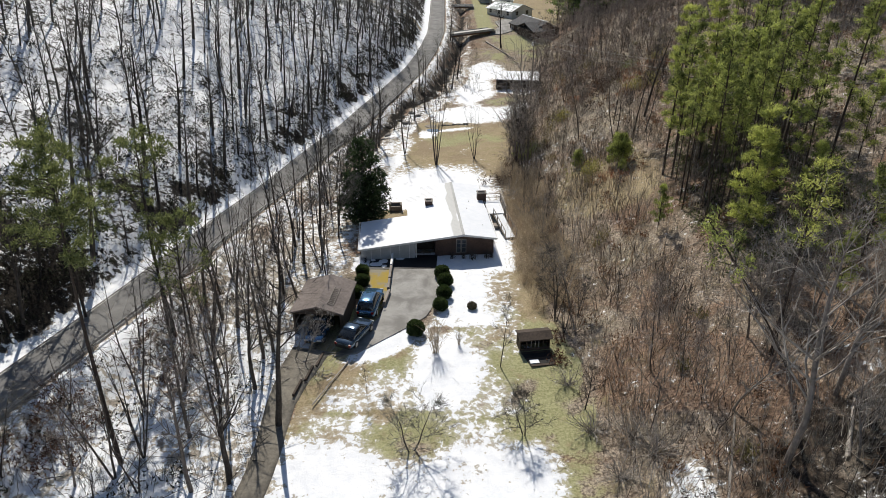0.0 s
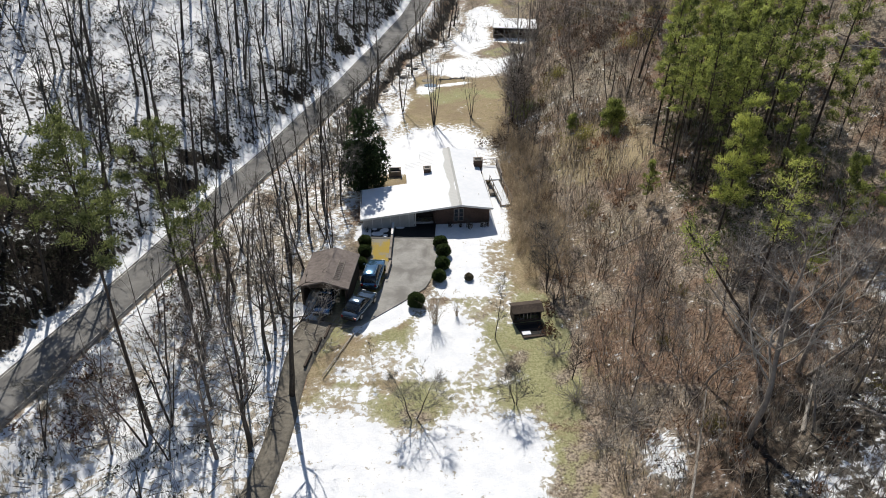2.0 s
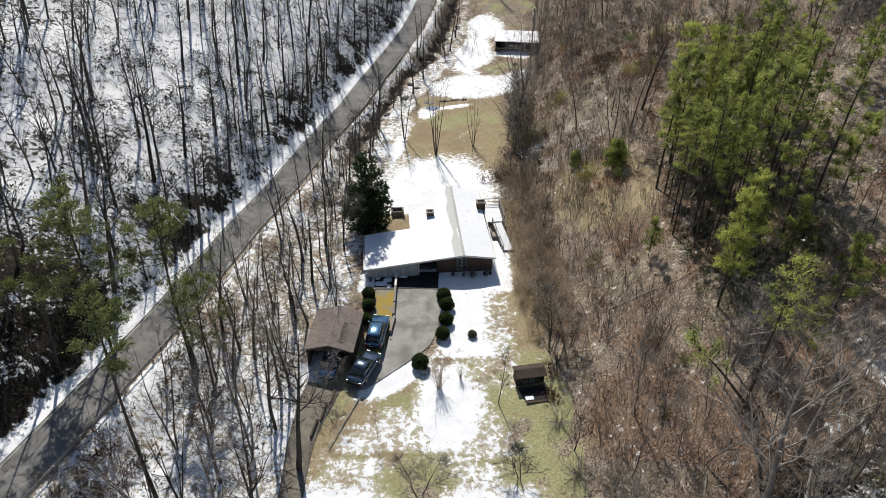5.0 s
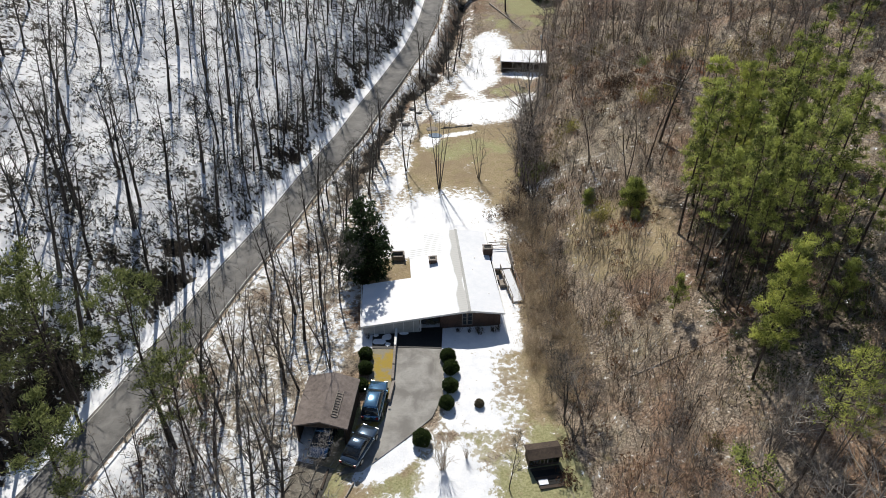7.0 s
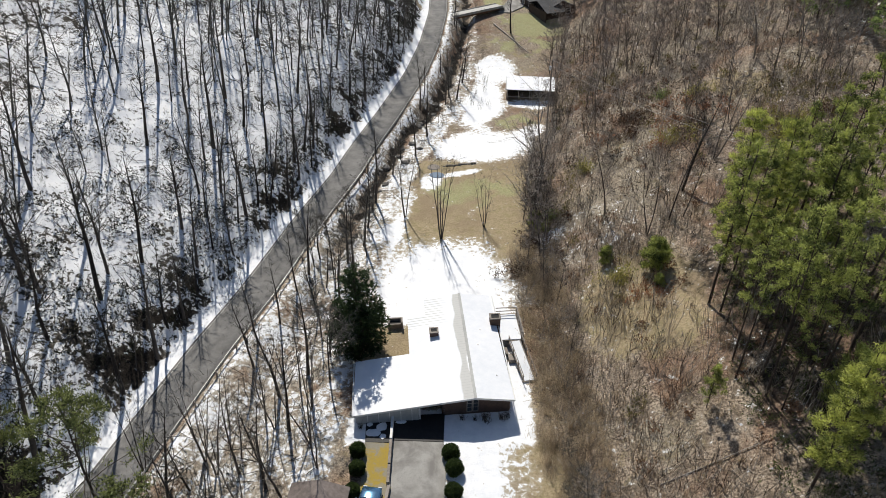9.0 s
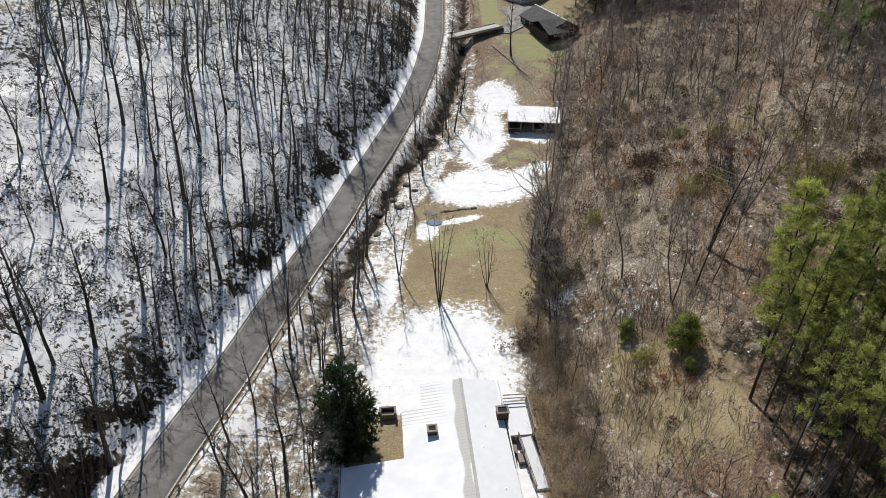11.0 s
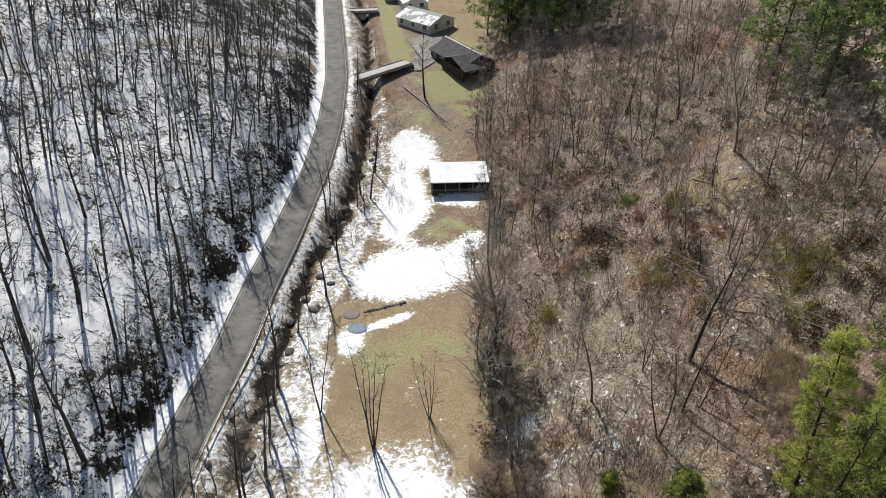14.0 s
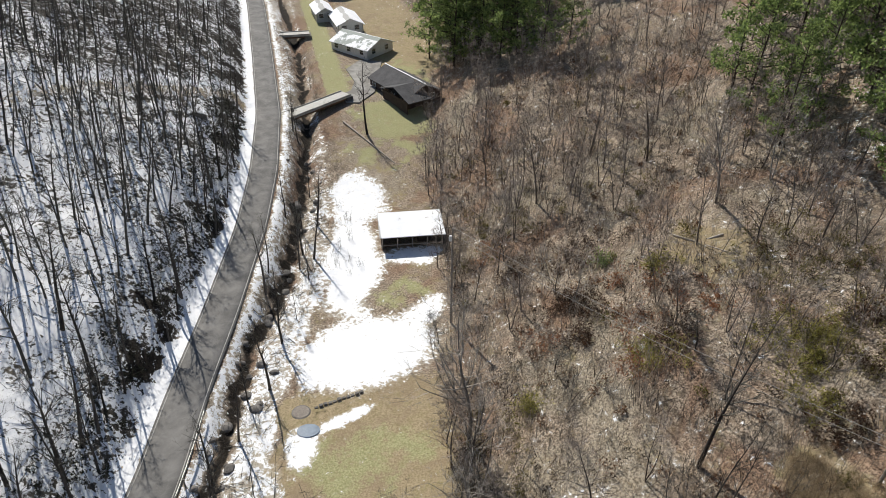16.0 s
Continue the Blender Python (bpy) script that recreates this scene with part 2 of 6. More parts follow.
HOUSE_BRICK = simple("dark_weathered_brick", (0.045, 0.034, 0.03), (0.115, 0.085, 0.07), 6)
BRICK = simple("brown_brick", (0.055, 0.036, 0.028), (0.135, 0.088, 0.068), 6)
DARK_BOARD = simple("dark_brown_boards", (0.035, 0.027, 0.022), (0.10, 0.075, 0.058), 5)
GREY_BOARD = simple("pale_grey_panels", (0.36, 0.36, 0.35), (0.52, 0.52, 0.5), 3)
WHITE_PAINT = simple("white_paint", (0.62, 0.62, 0.6), (0.8, 0.8, 0.78), 3, 0.6)
WEATHERED = simple("weathered_boards", (0.16, 0.14, 0.12), (0.36, 0.32, 0.28), 5)
BROWN_ROOF = simple("brown_shingles", (0.10, 0.083, 0.075), (0.25, 0.212, 0.192), 3)
DARK_ROOF = simple("charcoal_shingles", (0.045, 0.045, 0.048), (0.115, 0.115, 0.12), 4)
STEEL = simple("galvanised_steel", (0.3, 0.3, 0.3), (0.5, 0.5, 0.49), 6, 0.45, 0.5, 0.8)
RUST = simple("rusty_steel", (0.13, 0.075, 0.045), (0.28, 0.17, 0.11), 6, 0.7, 0.4, 0.3)
BLACK = simple("black_rubber", (0.012, 0.012, 0.012), (0.03, 0.03, 0.03), 6, 0.8)
CAR_PAINT = simple("dark_car_paint", (0.08, 0.18, 0.29), (0.11, 0.23, 0.36), 2, 0.09, 0.5, 0.75, 0.0)
BLUE_PAINT = simple("blue_car_paint", (0.07, 0.11, 0.155), (0.09, 0.13, 0.18), 2, 0.09, 0.5, 0.75, 0.0)
for paint in (CAR_PAINT, BLUE_PAINT):
    paint.node_tree.nodes["Principled BSDF"].inputs["Coat Weight"].default_value = 0.5
    paint.node_tree.nodes["Principled BSDF"].inputs["Coat Roughness"].default_value = 0.03
CAR_GLASS = simple("tinted_car_glass", (0.012, 0.015, 0.018), (0.02, 0.024, 0.03), 2, 0.05, 0.7, 0.0, 0.0)
WINDOW_GLASS = simple("window_glass", (0.02, 0.024, 0.028), (0.04, 0.046, 0.052), 2, 0.06, 0.7, 0.0, 0.0)
RED_LENS = simple("red_tail_lamp", (0.2, 0.008, 0.006), (0.28, 0.012, 0.01), 4, 0.25, 0.5, 0, 0)
CLEAR_LENS = simple("clear_head_lamp", (0.5, 0.5, 0.5), (0.65, 0.65, 0.65), 4, 0.15, 0.6, 0, 0)
ROCK = simple("creek_rock", (0.08, 0.075, 0.068), (0.24, 0.225, 0.21), 3)
SNOW = simple("packed_snow", (0.7, 0.73, 0.77), (0.84, 0.85, 0.87), 1.5, 0.65)
CABLE = simple("grey_cable", (0.3, 0.29, 0.27), (0.42, 0.41, 0.39), 3)


def snowy_roof_material(name, bare_a, bare_b, level, ribbed=False):
    """Sheet roofing under thin snow that has melted in patches; level is how much of it is covered."""
    n = Nodes(name, 0.7, 0.3)
    at = n.coords("Object")
    fine, broad = n.noise(6, 5, 0.65, at), n.noise(0.5, 4, 0.55, at)
    xyz = n.add("ShaderNodeSeparateXYZ", Vector=at)
    rib = n.math("ABSOLUTE", n.math("SINE", n.math("MULTIPLY", xyz.outputs["Y"], 9.0)))
    bare = n.mix(n.math("MULTIPLY", n.step(rib, 0.0, 0.25), 1.0), bare_a, bare_b)
    # the sheet has melted clear along the left of the ridge
    strip = n.math("ADD", n.math("ABSOLUTE", n.math("ADD", xyz.outputs["X"], n.math("ADD", 0.62, n.math("MULTIPLY", xyz.outputs["Y"], -0.022)))), n.math("MULTIPLY", n.math("SUBTRACT", n.noise(0.3, 2, 0.4, at), 0.5), 1.1))
    cover = n.math("MULTIPLY", n.step(strip, 0.42, 0.62), n.step(n.math("ADD", broad, n.math("MULTIPLY", fine, 0.25)), level, level + 0.1))
    if ribbed:   # over the rear wing the snow is so thin that the sheet's ribs stand out of it
        wing = n.math("MULTIPLY", n.step(n.math("ADD", xyz.outputs["Y"], n.math("MULTIPLY", n.noise(0.9, 3, 0.5, at), 3.0)), 11.2, 13.2), n.step(xyz.outputs["X"], -1.2, -2.6))
        line = n.step(n.math("ABSOLUTE", n.math("SINE", n.math("MULTIPLY", xyz.outputs["Y"], 8.0))), 0.62, 0.2)
        cover = n.math("MULTIPLY", cover, n.math("SUBTRACT", 1.0, n.math("MULTIPLY", n.math("MULTIPLY", wing, line), 0.8), True))
    white = n.mix(n.step(broad, 0.3, 0.7), (0.78, 0.8, 0.84), (0.9, 0.91, 0.93))
    n.colour(n.mix(cover, bare, white))
    return n.bump(n.math("ADD", fine, n.math("MULTIPLY", cover, 0.6)), 0.3, 0.03).m


HOUSE_ROOF = snowy_roof_material("snow_on_grey_roof", (0.4, 0.4, 0.39), (0.52, 0.52, 0.5), 0.2, True)
SNOWY_ROOF = snowy_roof_material("snow_on_old_roof", (0.3, 0.3, 0.29), (0.42, 0.42, 0.41), 0.36)
PATCHY_ROOF = snowy_roof_material("patchy_snow_on_green_roof", (0.2, 0.235, 0.215), (0.3, 0.34, 0.315), 0.55)


# ---------------------------------------------------------------- building blocks
def mesh_of(name, verts, faces, mats=(), which=None, smooth_shade=False):
    me = bpy.data.meshes.new(name)
    me.from_pydata(verts, [], faces)
    for m in mats:
        me.materials.append(m)
    if which is not None:
        me.polygons.foreach_set("material_index", which)
    if smooth_shade:
        me.polygons.foreach_set("use_smooth", [True] * len(me.polygons))
    me.update()
    return me


def thing(name, at=(0, 0, 0), turn=0.0, label="", category="", group=""):
    ob = new(name)
    ob.matrix_world = pose(*at, 0, 0, turn)
    return tagged(ob, label, category, group)


def part(name, bm, material, parent, label="", bevel=0.0):
    if bevel:
        bmesh.ops.bevel(bm, geom=list(bm.edges), offset=bevel, segments=1, affect="EDGES", clamp_overlap=True)
    me = bpy.data.meshes.new(name)
    bm.to_mesh(me)
    bm.free()
    me.materials.append(material)
    ob = new(name, me)
    ob.parent = parent
    return tagged(ob, label)


def box(bm, lo, hi, m=None):
    """An upright block between two corners, turned by m."""
    got = bmesh.ops.create_cube(bm, size=1, matrix=Matrix.LocRotScale([(a + b) / 2 for a, b in zip(lo, hi)], None, [b - a for a, b in zip(lo, hi)]))
    if m is not None:
        bmesh.ops.transform(bm, matrix=m, verts=got["verts"])
    return got["verts"]


def block(name, lo, hi, material, parent, label="", bevel=0.01, m=None):
    bm = bmesh.new()
    box(bm, lo, hi, m)
    return part(name, bm, material, parent, label, bevel)


def prism(bm, outline, y0, y1):
    """A profile in x and z, drawn out along y."""
    a = [bm.verts.new((x, y0, z)) for x, z in outline]
    b = [bm.verts.new((x, y1, z)) for x, z in outline]
    bm.faces.new(a), bm.faces.new(b[::-1])
    for i in range(len(a)):
        j = (i + 1) % len(a)
        bm.faces.new((a[j], a[i], b[i], b[j]))
    bmesh.ops.recalc_face_normals(bm, faces=bm.faces)


def rod(bm, a, b, r, sides=6, r2=None):
    a, b = Vector(a), Vector(b)
    d = b - a
    bmesh.ops.create_cone(bm, cap_ends=True, segments=sides, radius1=r, radius2=r if r2 is None else r2, depth=d.length,
                          matrix=Matrix.Translation((a + b) / 2) @ d.to_track_quat("Z", "Y").to_matrix().to_4x4())


def ground_at(x, y):
    return float(height(x, y))


# ---------------------------------------------------------------- the ground, one sheet
def spread(lo, hi, step, far, grow=1.22):
    """Even steps between lo and hi, then ever longer ones out to far on both sides."""
    mid = list(np.arange(lo, hi + step / 2, step))
    out, s = [], step
    left, right = lo, hi
    while right < far:
        s *= grow
        left, right = left - s, right + s
        out.append((left, right))
    return np.array([a for a, _ in out[::-1]] + mid + [b for _, b in out])


def blob(x, y, cx, cy, rx, ry, turn=0.0):
    """1 in the middle of an oval, 0.5 on its rim, falling to 0 outside."""
    c, s = math.cos(radians(turn)), math.sin(radians(turn))
    u, v = (x - cx) * c + (y - cy) * s, (y - cy) * c - (x - cx) * s
    r = np.sqrt((u / rx) ** 2 + (v / ry) ** 2)
    return 1 - smooth(0.58, 1.42, r)


def field(x, y, x0, x1, y0, y1, soft=1.0):
    return smooth(x0 - soft, x0 + soft, x) * (1 - smooth(x1 - soft, x1 + soft, x)) * smooth(y0 - soft, y0 + soft, y) * (1 - smooth(y1 - soft, y1 + soft, y))


def covers(x, y):
    """Snow, green grass, dry grass and near-black ground, partly painted shade, each from 0 to 1."""
    xr, foot, creek = np.interp(y, ROAD_Y, ROAD_X), np.interp(y, FOOT_Y, FOOT_X), np.interp(y, CREEK_Y, CREEK_X)
    d, wob = x - xr, .5 * wave(x, y, 13, .7) + .5 * wave(x, y, 5.3, 2.9)
    verge = .5 * wob + .6 * wave(x, y, 4.1, .4) + .45 * wave(x, y, 2.2, 1.7)
    left = smooth(SIDE + 1.0, SIDE + 1.9, -d)
    snow = left * (.65 - .27 * smooth(145, 205, y) - .12 * smooth(-45, -70, x) + .24 * wob)
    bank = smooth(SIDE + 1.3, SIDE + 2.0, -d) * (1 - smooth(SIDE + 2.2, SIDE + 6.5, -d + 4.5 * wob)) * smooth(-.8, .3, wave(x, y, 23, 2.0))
    # near-black below the snow; on the bank this paints its shade
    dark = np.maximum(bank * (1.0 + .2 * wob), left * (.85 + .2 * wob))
    snow = snow * (1 - .75 * bank * smooth(-.9, .3, wave(x, y, 7.5, 1.9)))
    snow = snow + left * .12 * field(x, y, -50, -24, 84, 132, 6)
    snow = snow - left * .42 * field(x, y, -60, -31, 36, 58, 3)
    snow = np.maximum(snow, (1.05 + .25 * verge) * smooth(SIDE - .35, SIDE + .05, -d) * (1 - smooth(SIDE + 1.5 + .6 * verge, SIDE + 2.1 + .6 * verge, -d)))
    # the old track along the left slope, bare earth under a line of snow
    track = np.interp(x, (-75, -58, -36, -25, -14, -8), (112, 127, 158, 174, 183, 190))
    off = (y - track) * .75
    lane = np.exp(-(off / 1.5) ** 2) * left * (x > -75)
    dark = dark * (1 - lane)
    snow = snow * (1 - .35 * lane * (.6 + wob)) + .4 * np.exp(-((off - 2.4) / 1.1) ** 2) * left
    # strip between the road and the lawns
    lawn_left = np.interp(y, (-60, 30, 46, 64, 80, 95, 112, 122, 140, 170, 260), (-16, -13.5, -11.5, -9.8, -9, -8.5, -5.5, -3, 3.2, 7.5, 8))
    strip = smooth(SIDE, SIDE + .6, d) * (1 - smooth(-.7, .7, x - lawn_left))
    snow = snow + strip * (.45 - .07 * (1 - smooth(56, 66, y)) + .23 * (1 - smooth(48, 58, y)) + .10 * smooth(88, 100, y) + .24 * wob + .2 * (1 - smooth(SIDE + .3, SIDE + 2.4 + verge, d)))
    snow = snow - strip * .22 * smooth(135, 165, y) * smooth(SIDE + .6, SIDE + 1.6, d)
    bend = .55 * wave(x, y, 6.1, .3) + .35 * wave(x, y, 2.7, 1.2)
    dark = dark + strip * smooth(80, 112, y) * np.exp(-((x - creek - bend) / .75) ** 2) * (1.0 + .5 * wave(x, y, 3.4, .9))
    snow = snow - strip * smooth(80, 112, y) * np.exp(-((x - creek - bend) / .8) ** 2) * (.8 + .4 * wave(x, y, 3.4, .9))
    # right hill: leaf litter with a few leftovers of snow
    right = smooth(-1, 1.5, x - foot - np.interp(y, EDGE_Y, EDGE_X) + .9 * wave(x, y, 6.5, 1.4) + .5 * wave(x, y, 2.9, .3))
    lawn = smooth(-.7, .7, x - lawn_left + .8 * wave(x, y, 7.5, .8)) * (1 - right)
    snow = snow + right * (.10 + .10 * wob + .17 * blob(x, y, 33, 24, 11, 10) + .13 * field(x, y, 9, 22, 88, 100, 2) + .17 * blob(x, y, 70, 120, 14, 10) + .2 * blob(x, y, 66, 60, 12, 16)
                           + .3 * (.5 * blob(x, y, 19.7, 90.7, 1.5, 1.0) + 1.5 * blob(x, y, 13.0, 95.9, 1.7, 1.5) + .5 * blob(x, y, 22.4, 93.4, 1, 1) + blob(x, y, 18.8, 84.4, 1.1, .9) + 1.7 * blob(x, y, 15.9, 31.6, 1.3, 2.2) + blob(x, y, 23.5, 26.9, 2, 1.4)
                                 + 1.2 * blob(x, y, 34.6, 42, 1.1, 3.6) + 1.2 * blob(x, y, 34.4, 37.4, 1.5, 1.6) + .8 * blob(x, y, 30.5, 37.7, 1.6, 1.6) + .8 * blob(x, y, 29.7, 32.2, 1.2, 1.5) + 1.2 * blob(x, y, 28.6, 27.2, 2.4, 1.6)))
    straw = .55 * lane + 1.1 * field(x, y, 23, 34, 206, 300, 3) + right * (.27 + .25 * wob + .75 * blob(x, y, 20.5, 78, 5.5, 8) + .35 * blob(x, y, 34, 225, 10, 18) + .6 * blob(x, y, 42.2, 116.5, 3.2, 5.5, 20) + .5 * blob(x, y, 35.5, 90, 2.5, 4))
    green = np.zeros_like(x)
    # lawns, from the foot of the valley upwards
    s = .84 * field(x, y, -12, 8.0, -30, 38.0, 1.5)
    s = np.maximum(s, .56 * blob(x, y, -6.0, 41.6, 5.0, 3.4, 25))
    s = np.maximum(s, .5 * field(x, y, -9, 6.5, 37, 45, 2))
    s = np.maximum(s, .95 * blob(x, y, .4, 46.2, 3.1, 5.0))
    s = np.maximum(s, .95 * blob(x, y, -4.6, 49.4, 4.4, 1.35, 38))
    s = np.maximum(s, .9 * field(x, y, -.6, 4.6, 52, 66, 1.3))
    s = np.maximum(s, .40 * field(x, y, 2, 7.5, 48, 62, 1.5))
    s = np.maximum(s, 1.0 * field(x, y, -9.5, 7.6, 62.3, 66.5, .4))
    s = np.maximum(s, .95 * field(x, y, 5.5, 7.6, 63, 78, .5))
    s = np.maximum(s, 1.0 * blob(x, y, -.8, 85.5, 8.8, 10.2, 6))
    s = np.maximum(s, .8 * blob(x, y, -8.2, 98, 2.2, 14, -8))
    s = np.maximum(s, 1.0 * blob(x, y, 5.5, 125, 8.6, 5.8, 10))
    s = np.maximum(s, .95 * blob(x, y, 2.0, 115.3, 3.4, .75, 20))
    s = np.maximum(s, .9 * blob(x, y, -2.6, 112.8, 1.6, 2.6, -10))
    s = np.maximum(s, .85 * blob(x, y, 14.6, 131, 3.4, 2.4, 30))
    s = np.maximum(s, .95 * blob(x, y, 6.6, 143, 4.2, 13, -6))
    s = np.maximum(s, .85 * blob(x, y, 9.8, 160, 4.6, 8, -8))
    s = np.maximum(s, .8 * blob(x, y, 17, 143, 6, 2.2, -8))
    s = s * (1 - .9 * blob(x, y, 11.3, 134.6, 4.2, 3.0, 15)) * (1 - .95 * field(x, y, -8.6, -3.6, 72, 78.6, .5))  + .2 * wob
    s = s * (1 - .85 * blob(x, y, -2.5, 38.0, 3.0, 2.2)) * (1 - .7 * blob(x, y, 6.0, 39.2, 1.8, 1.4))
    path = np.exp(-((y - 40.4 + .05 * x) / .35) ** 2) * (np.abs(x) < 10)
    s = s * (1 - .8 * path)
    snow = snow * (1 - lawn) + lawn * s
    green = lawn * (.6 * field(x, y, -11, 12, 37.5, 56, 2) * smooth(-.5, .6, wob + .35) + .5 * field(x, y, 4, 12, 20, 50, 2) + .55 * blob(x, y, 11.5, 135, 4.5, 3.5)
                    + (.42 + .35 * wave(x, y, 9, .5)) * field(x, y, 11, 40, 168, 216, 4) + .4 * wob + .55 * blob(x, y, 3.5, 110, 7, 5) + .7 * blob(x, y, -2.5, 38, 4, 3))
    green = np.maximum(green, .8 * field(x, y, 15, 28, 177, 192, 3) * (1 - .5 * strip) + .8 * field(x, y, 9.5, 14.5, 196, 262, 1.2))
    straw = straw + 1.3 * field(x, y, -8.8, -3.4, 72, 79, .5)
    straw = straw + lawn * (.9 * field(x, y, -9, 12, 92, 119, 2) + .75 * field(x, y, 3.5, 10, 50, 62, 1.5) + .6 * field(x, y, -12, -3, 38, 50, 2) + .4 + .2 * wob)
    # paints shade below the pines, and the near slope's dark floor and shadows
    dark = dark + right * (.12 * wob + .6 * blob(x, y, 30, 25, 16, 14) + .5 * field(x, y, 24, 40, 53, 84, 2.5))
    dark = dark + lawn * .4 * blob(x, y, 1.2, 117.0, 3.4, .6, 12)
    return [np.clip(c, 0, 1) for c in (snow, green, straw, dark)]


def build_ground():
    xs, ys = spread(-62, 78, 0.62, 1500), spread(14, 216, 0.62, 1500)
    gx, gy = np.meshgrid(xs, ys)
    gz = height(gx, gy)
    # small unevenness of the forest floor
    gz = gz + .05 * wave(gx, gy, 2.3, 1.1) * (np.abs(gx - np.interp(gy, ROAD_Y, ROAD_X)) > SIDE + .6)
    # the bed under the road lies a little lower than its surface
    gz = gz - .10 * (np.abs(gx - np.interp(gy, ROAD_Y, ROAD_X)) < SIDE - .1)
    nx, ny = len(xs), len(ys)
    idx = np.arange(nx * ny).reshape(ny, nx)
    quads = np.stack([idx[:-1, :-1], idx[:-1, 1:], idx[1:, 1:], idx[1:, :-1]], -1).reshape(-1, 4)
    me = bpy.data.meshes.new("ground")
    me.vertices.add(nx * ny)
    me.vertices.foreach_set("co", np.stack([gx, gy, gz], -1).ravel())
    me.loops.add(quads.size)
    me.loops.foreach_set("vertex_index", quads.ravel())
    me.polygons.add(len(quads))
    me.polygons.foreach_set("loop_start", np.arange(0, quads.size, 4))
    me.polygons.foreach_set("use_smooth", [True] * len(quads))
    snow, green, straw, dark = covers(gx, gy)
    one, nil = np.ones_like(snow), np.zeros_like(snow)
    for name, cols in (("cover", (snow, green, straw, one)), ("soil_shade", (dark, nil, nil, one))):
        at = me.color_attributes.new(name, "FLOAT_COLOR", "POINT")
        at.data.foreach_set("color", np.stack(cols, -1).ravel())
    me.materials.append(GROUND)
    me.update(calc_edges=True)
    return tagged(new("ground", me), "valley floor and wooded slopes of leaf litter, lawn and melting snow", "ground", kind="structure")


build_ground()


def ribbon(name, pts, widths, lift, material, label, category, thick=0.12, sag=True):
    """A paved strip that follows a line of (x, y) on the ground."""
    verts, faces = [], []
    n = len(pts)
    for i, (x, y) in enumerate(pts):
        a, b = pts[max(0, i - 1)], pts[min(n - 1, i + 1)]
        dx, dy = b[0] - a[0], b[1] - a[1]
        k = math.hypot(dx, dy)
        px, py, w = dy / k, -dx / k, widths[i] / 2
        z = ground_at(x, y) + lift
        for u in (-1, -.5, 0, .5, 1):
            verts.append((x + px * w * u, y + py * w * u, z + .03 * (1 - u * u)))
        verts.append((x - px * w, y - py * w, z - thick))
        verts.append((x + px * w, y + py * w, z - thick))
    for i in range(n - 1):
        o, p = i * 7, i * 7 + 7
        for k in range(4):
            faces.append((o + k, o + k + 1, p + k + 1, p + k))
        faces += [(o + 5, o, p, p + 5), (o + 4, o + 6, p + 6, p + 4)]
    me = mesh_of(name, verts, faces, [material], smooth_shade=True)
    return tagged(new(name, me), label, category, kind="structure")


def road_line(y0, y1, step=1.0):
    ys = np.arange(y0, y1, step)
    xs = np.interp(ys, ROAD_Y, ROAD_X)
    for _ in range(8):
        xs[1:-1] = (xs[:-2] + 2 * xs[1:-1] + xs[2:]) / 4
    return list(zip(xs.tolist(), ys.tolist()))


LINE = road_line(-40, 520)
road = ribbon("road", LINE, [4.5] * len(LINE), .03, ASPHALT, "two-lane valley road of worn grey asphalt, dry between snowy verges", "road")


def stripe(off, width, y0, y1):
    verts, faces = [], []
    pts = [p for p in LINE if y0 <= p[1] <= y1]
    for i, (x, y) in enumerate(pts):
        a, b = pts[max(0, i - 1)], pts[min(len(pts) - 1, i + 1)]
        k = math.hypot(b[0] - a[0], b[1] - a[1])
        px, py = (b[1] - a[1]) / k, -(b[0] - a[0]) / k
        z = ground_at(x, y) + .068 - .03 * (off / 2.25) ** 2
        for s in (-.5, .5):
            verts.append((x + px * (off + s * width), y + py * (off + s * width), z))
        if i:
            faces.append((2 * i - 2, 2 * i - 1, 2 * i + 1, 2 * i))
    return mesh_of("edge_line", verts, faces, [PAINT])


for off, y0, y1 in ((-1.98, 20, 260), (1.98, 20, 260)):
    line = new("edge_line", stripe(off, .1, y0, y1))
    line.parent = road
    tagged(line, "faded white edge line")


def slab(name, outline, z, material, label, category, thick=.14):
    """A paved pad with a straight-edged outline."""
    bm = bmesh.new()
    top = [bm.verts.new((x, y, z if not callable(z) else z(x, y))) for x, y in outline]
    f = bm.faces.new(top)
    if f.normal.z < 0:
        f.normal_flip()
    got = bmesh.ops.extrude_face_region(bm, geom=[f])
    bmesh.ops.translate(bm, verts=[v for v in got["geom"] if isinstance(v, bmesh.types.BMVert)], vec=(0, 0, -thick))
    bmesh.ops.recalc_face_normals(bm, faces=bm.faces)
    me = bpy.data.meshes.new(name)
    bm.to_mesh(me)
    bm.free()
    me.materials.append(material)
    return tagged(new(name, me), label, category, kind="structure")


slab("driveway", [(-5.35, 62.7), (-5.35, 57.2), (-5.9, 53.5), (-7.6, 50.4), (-9.3, 47.6), (-7.4, 48.0), (-5.2, 50.0), (-3.2, 51.9), (-1.6, 53.6), (-.7, 56.0), (-.55, 59), (-.72, 62.5)],
     lambda x, y: ground_at(x, y) + .09, CONCRETE, "grey concrete driveway that flares out below the house", "driveway")
# near-black slabs cut to the house's shadow edge, painting its shade on the paving
SHADE_BLACK = simple("shade_black_paving", (0.012, 0.012, 0.013), (0.03, 0.029, 0.029), 3, 0.6)
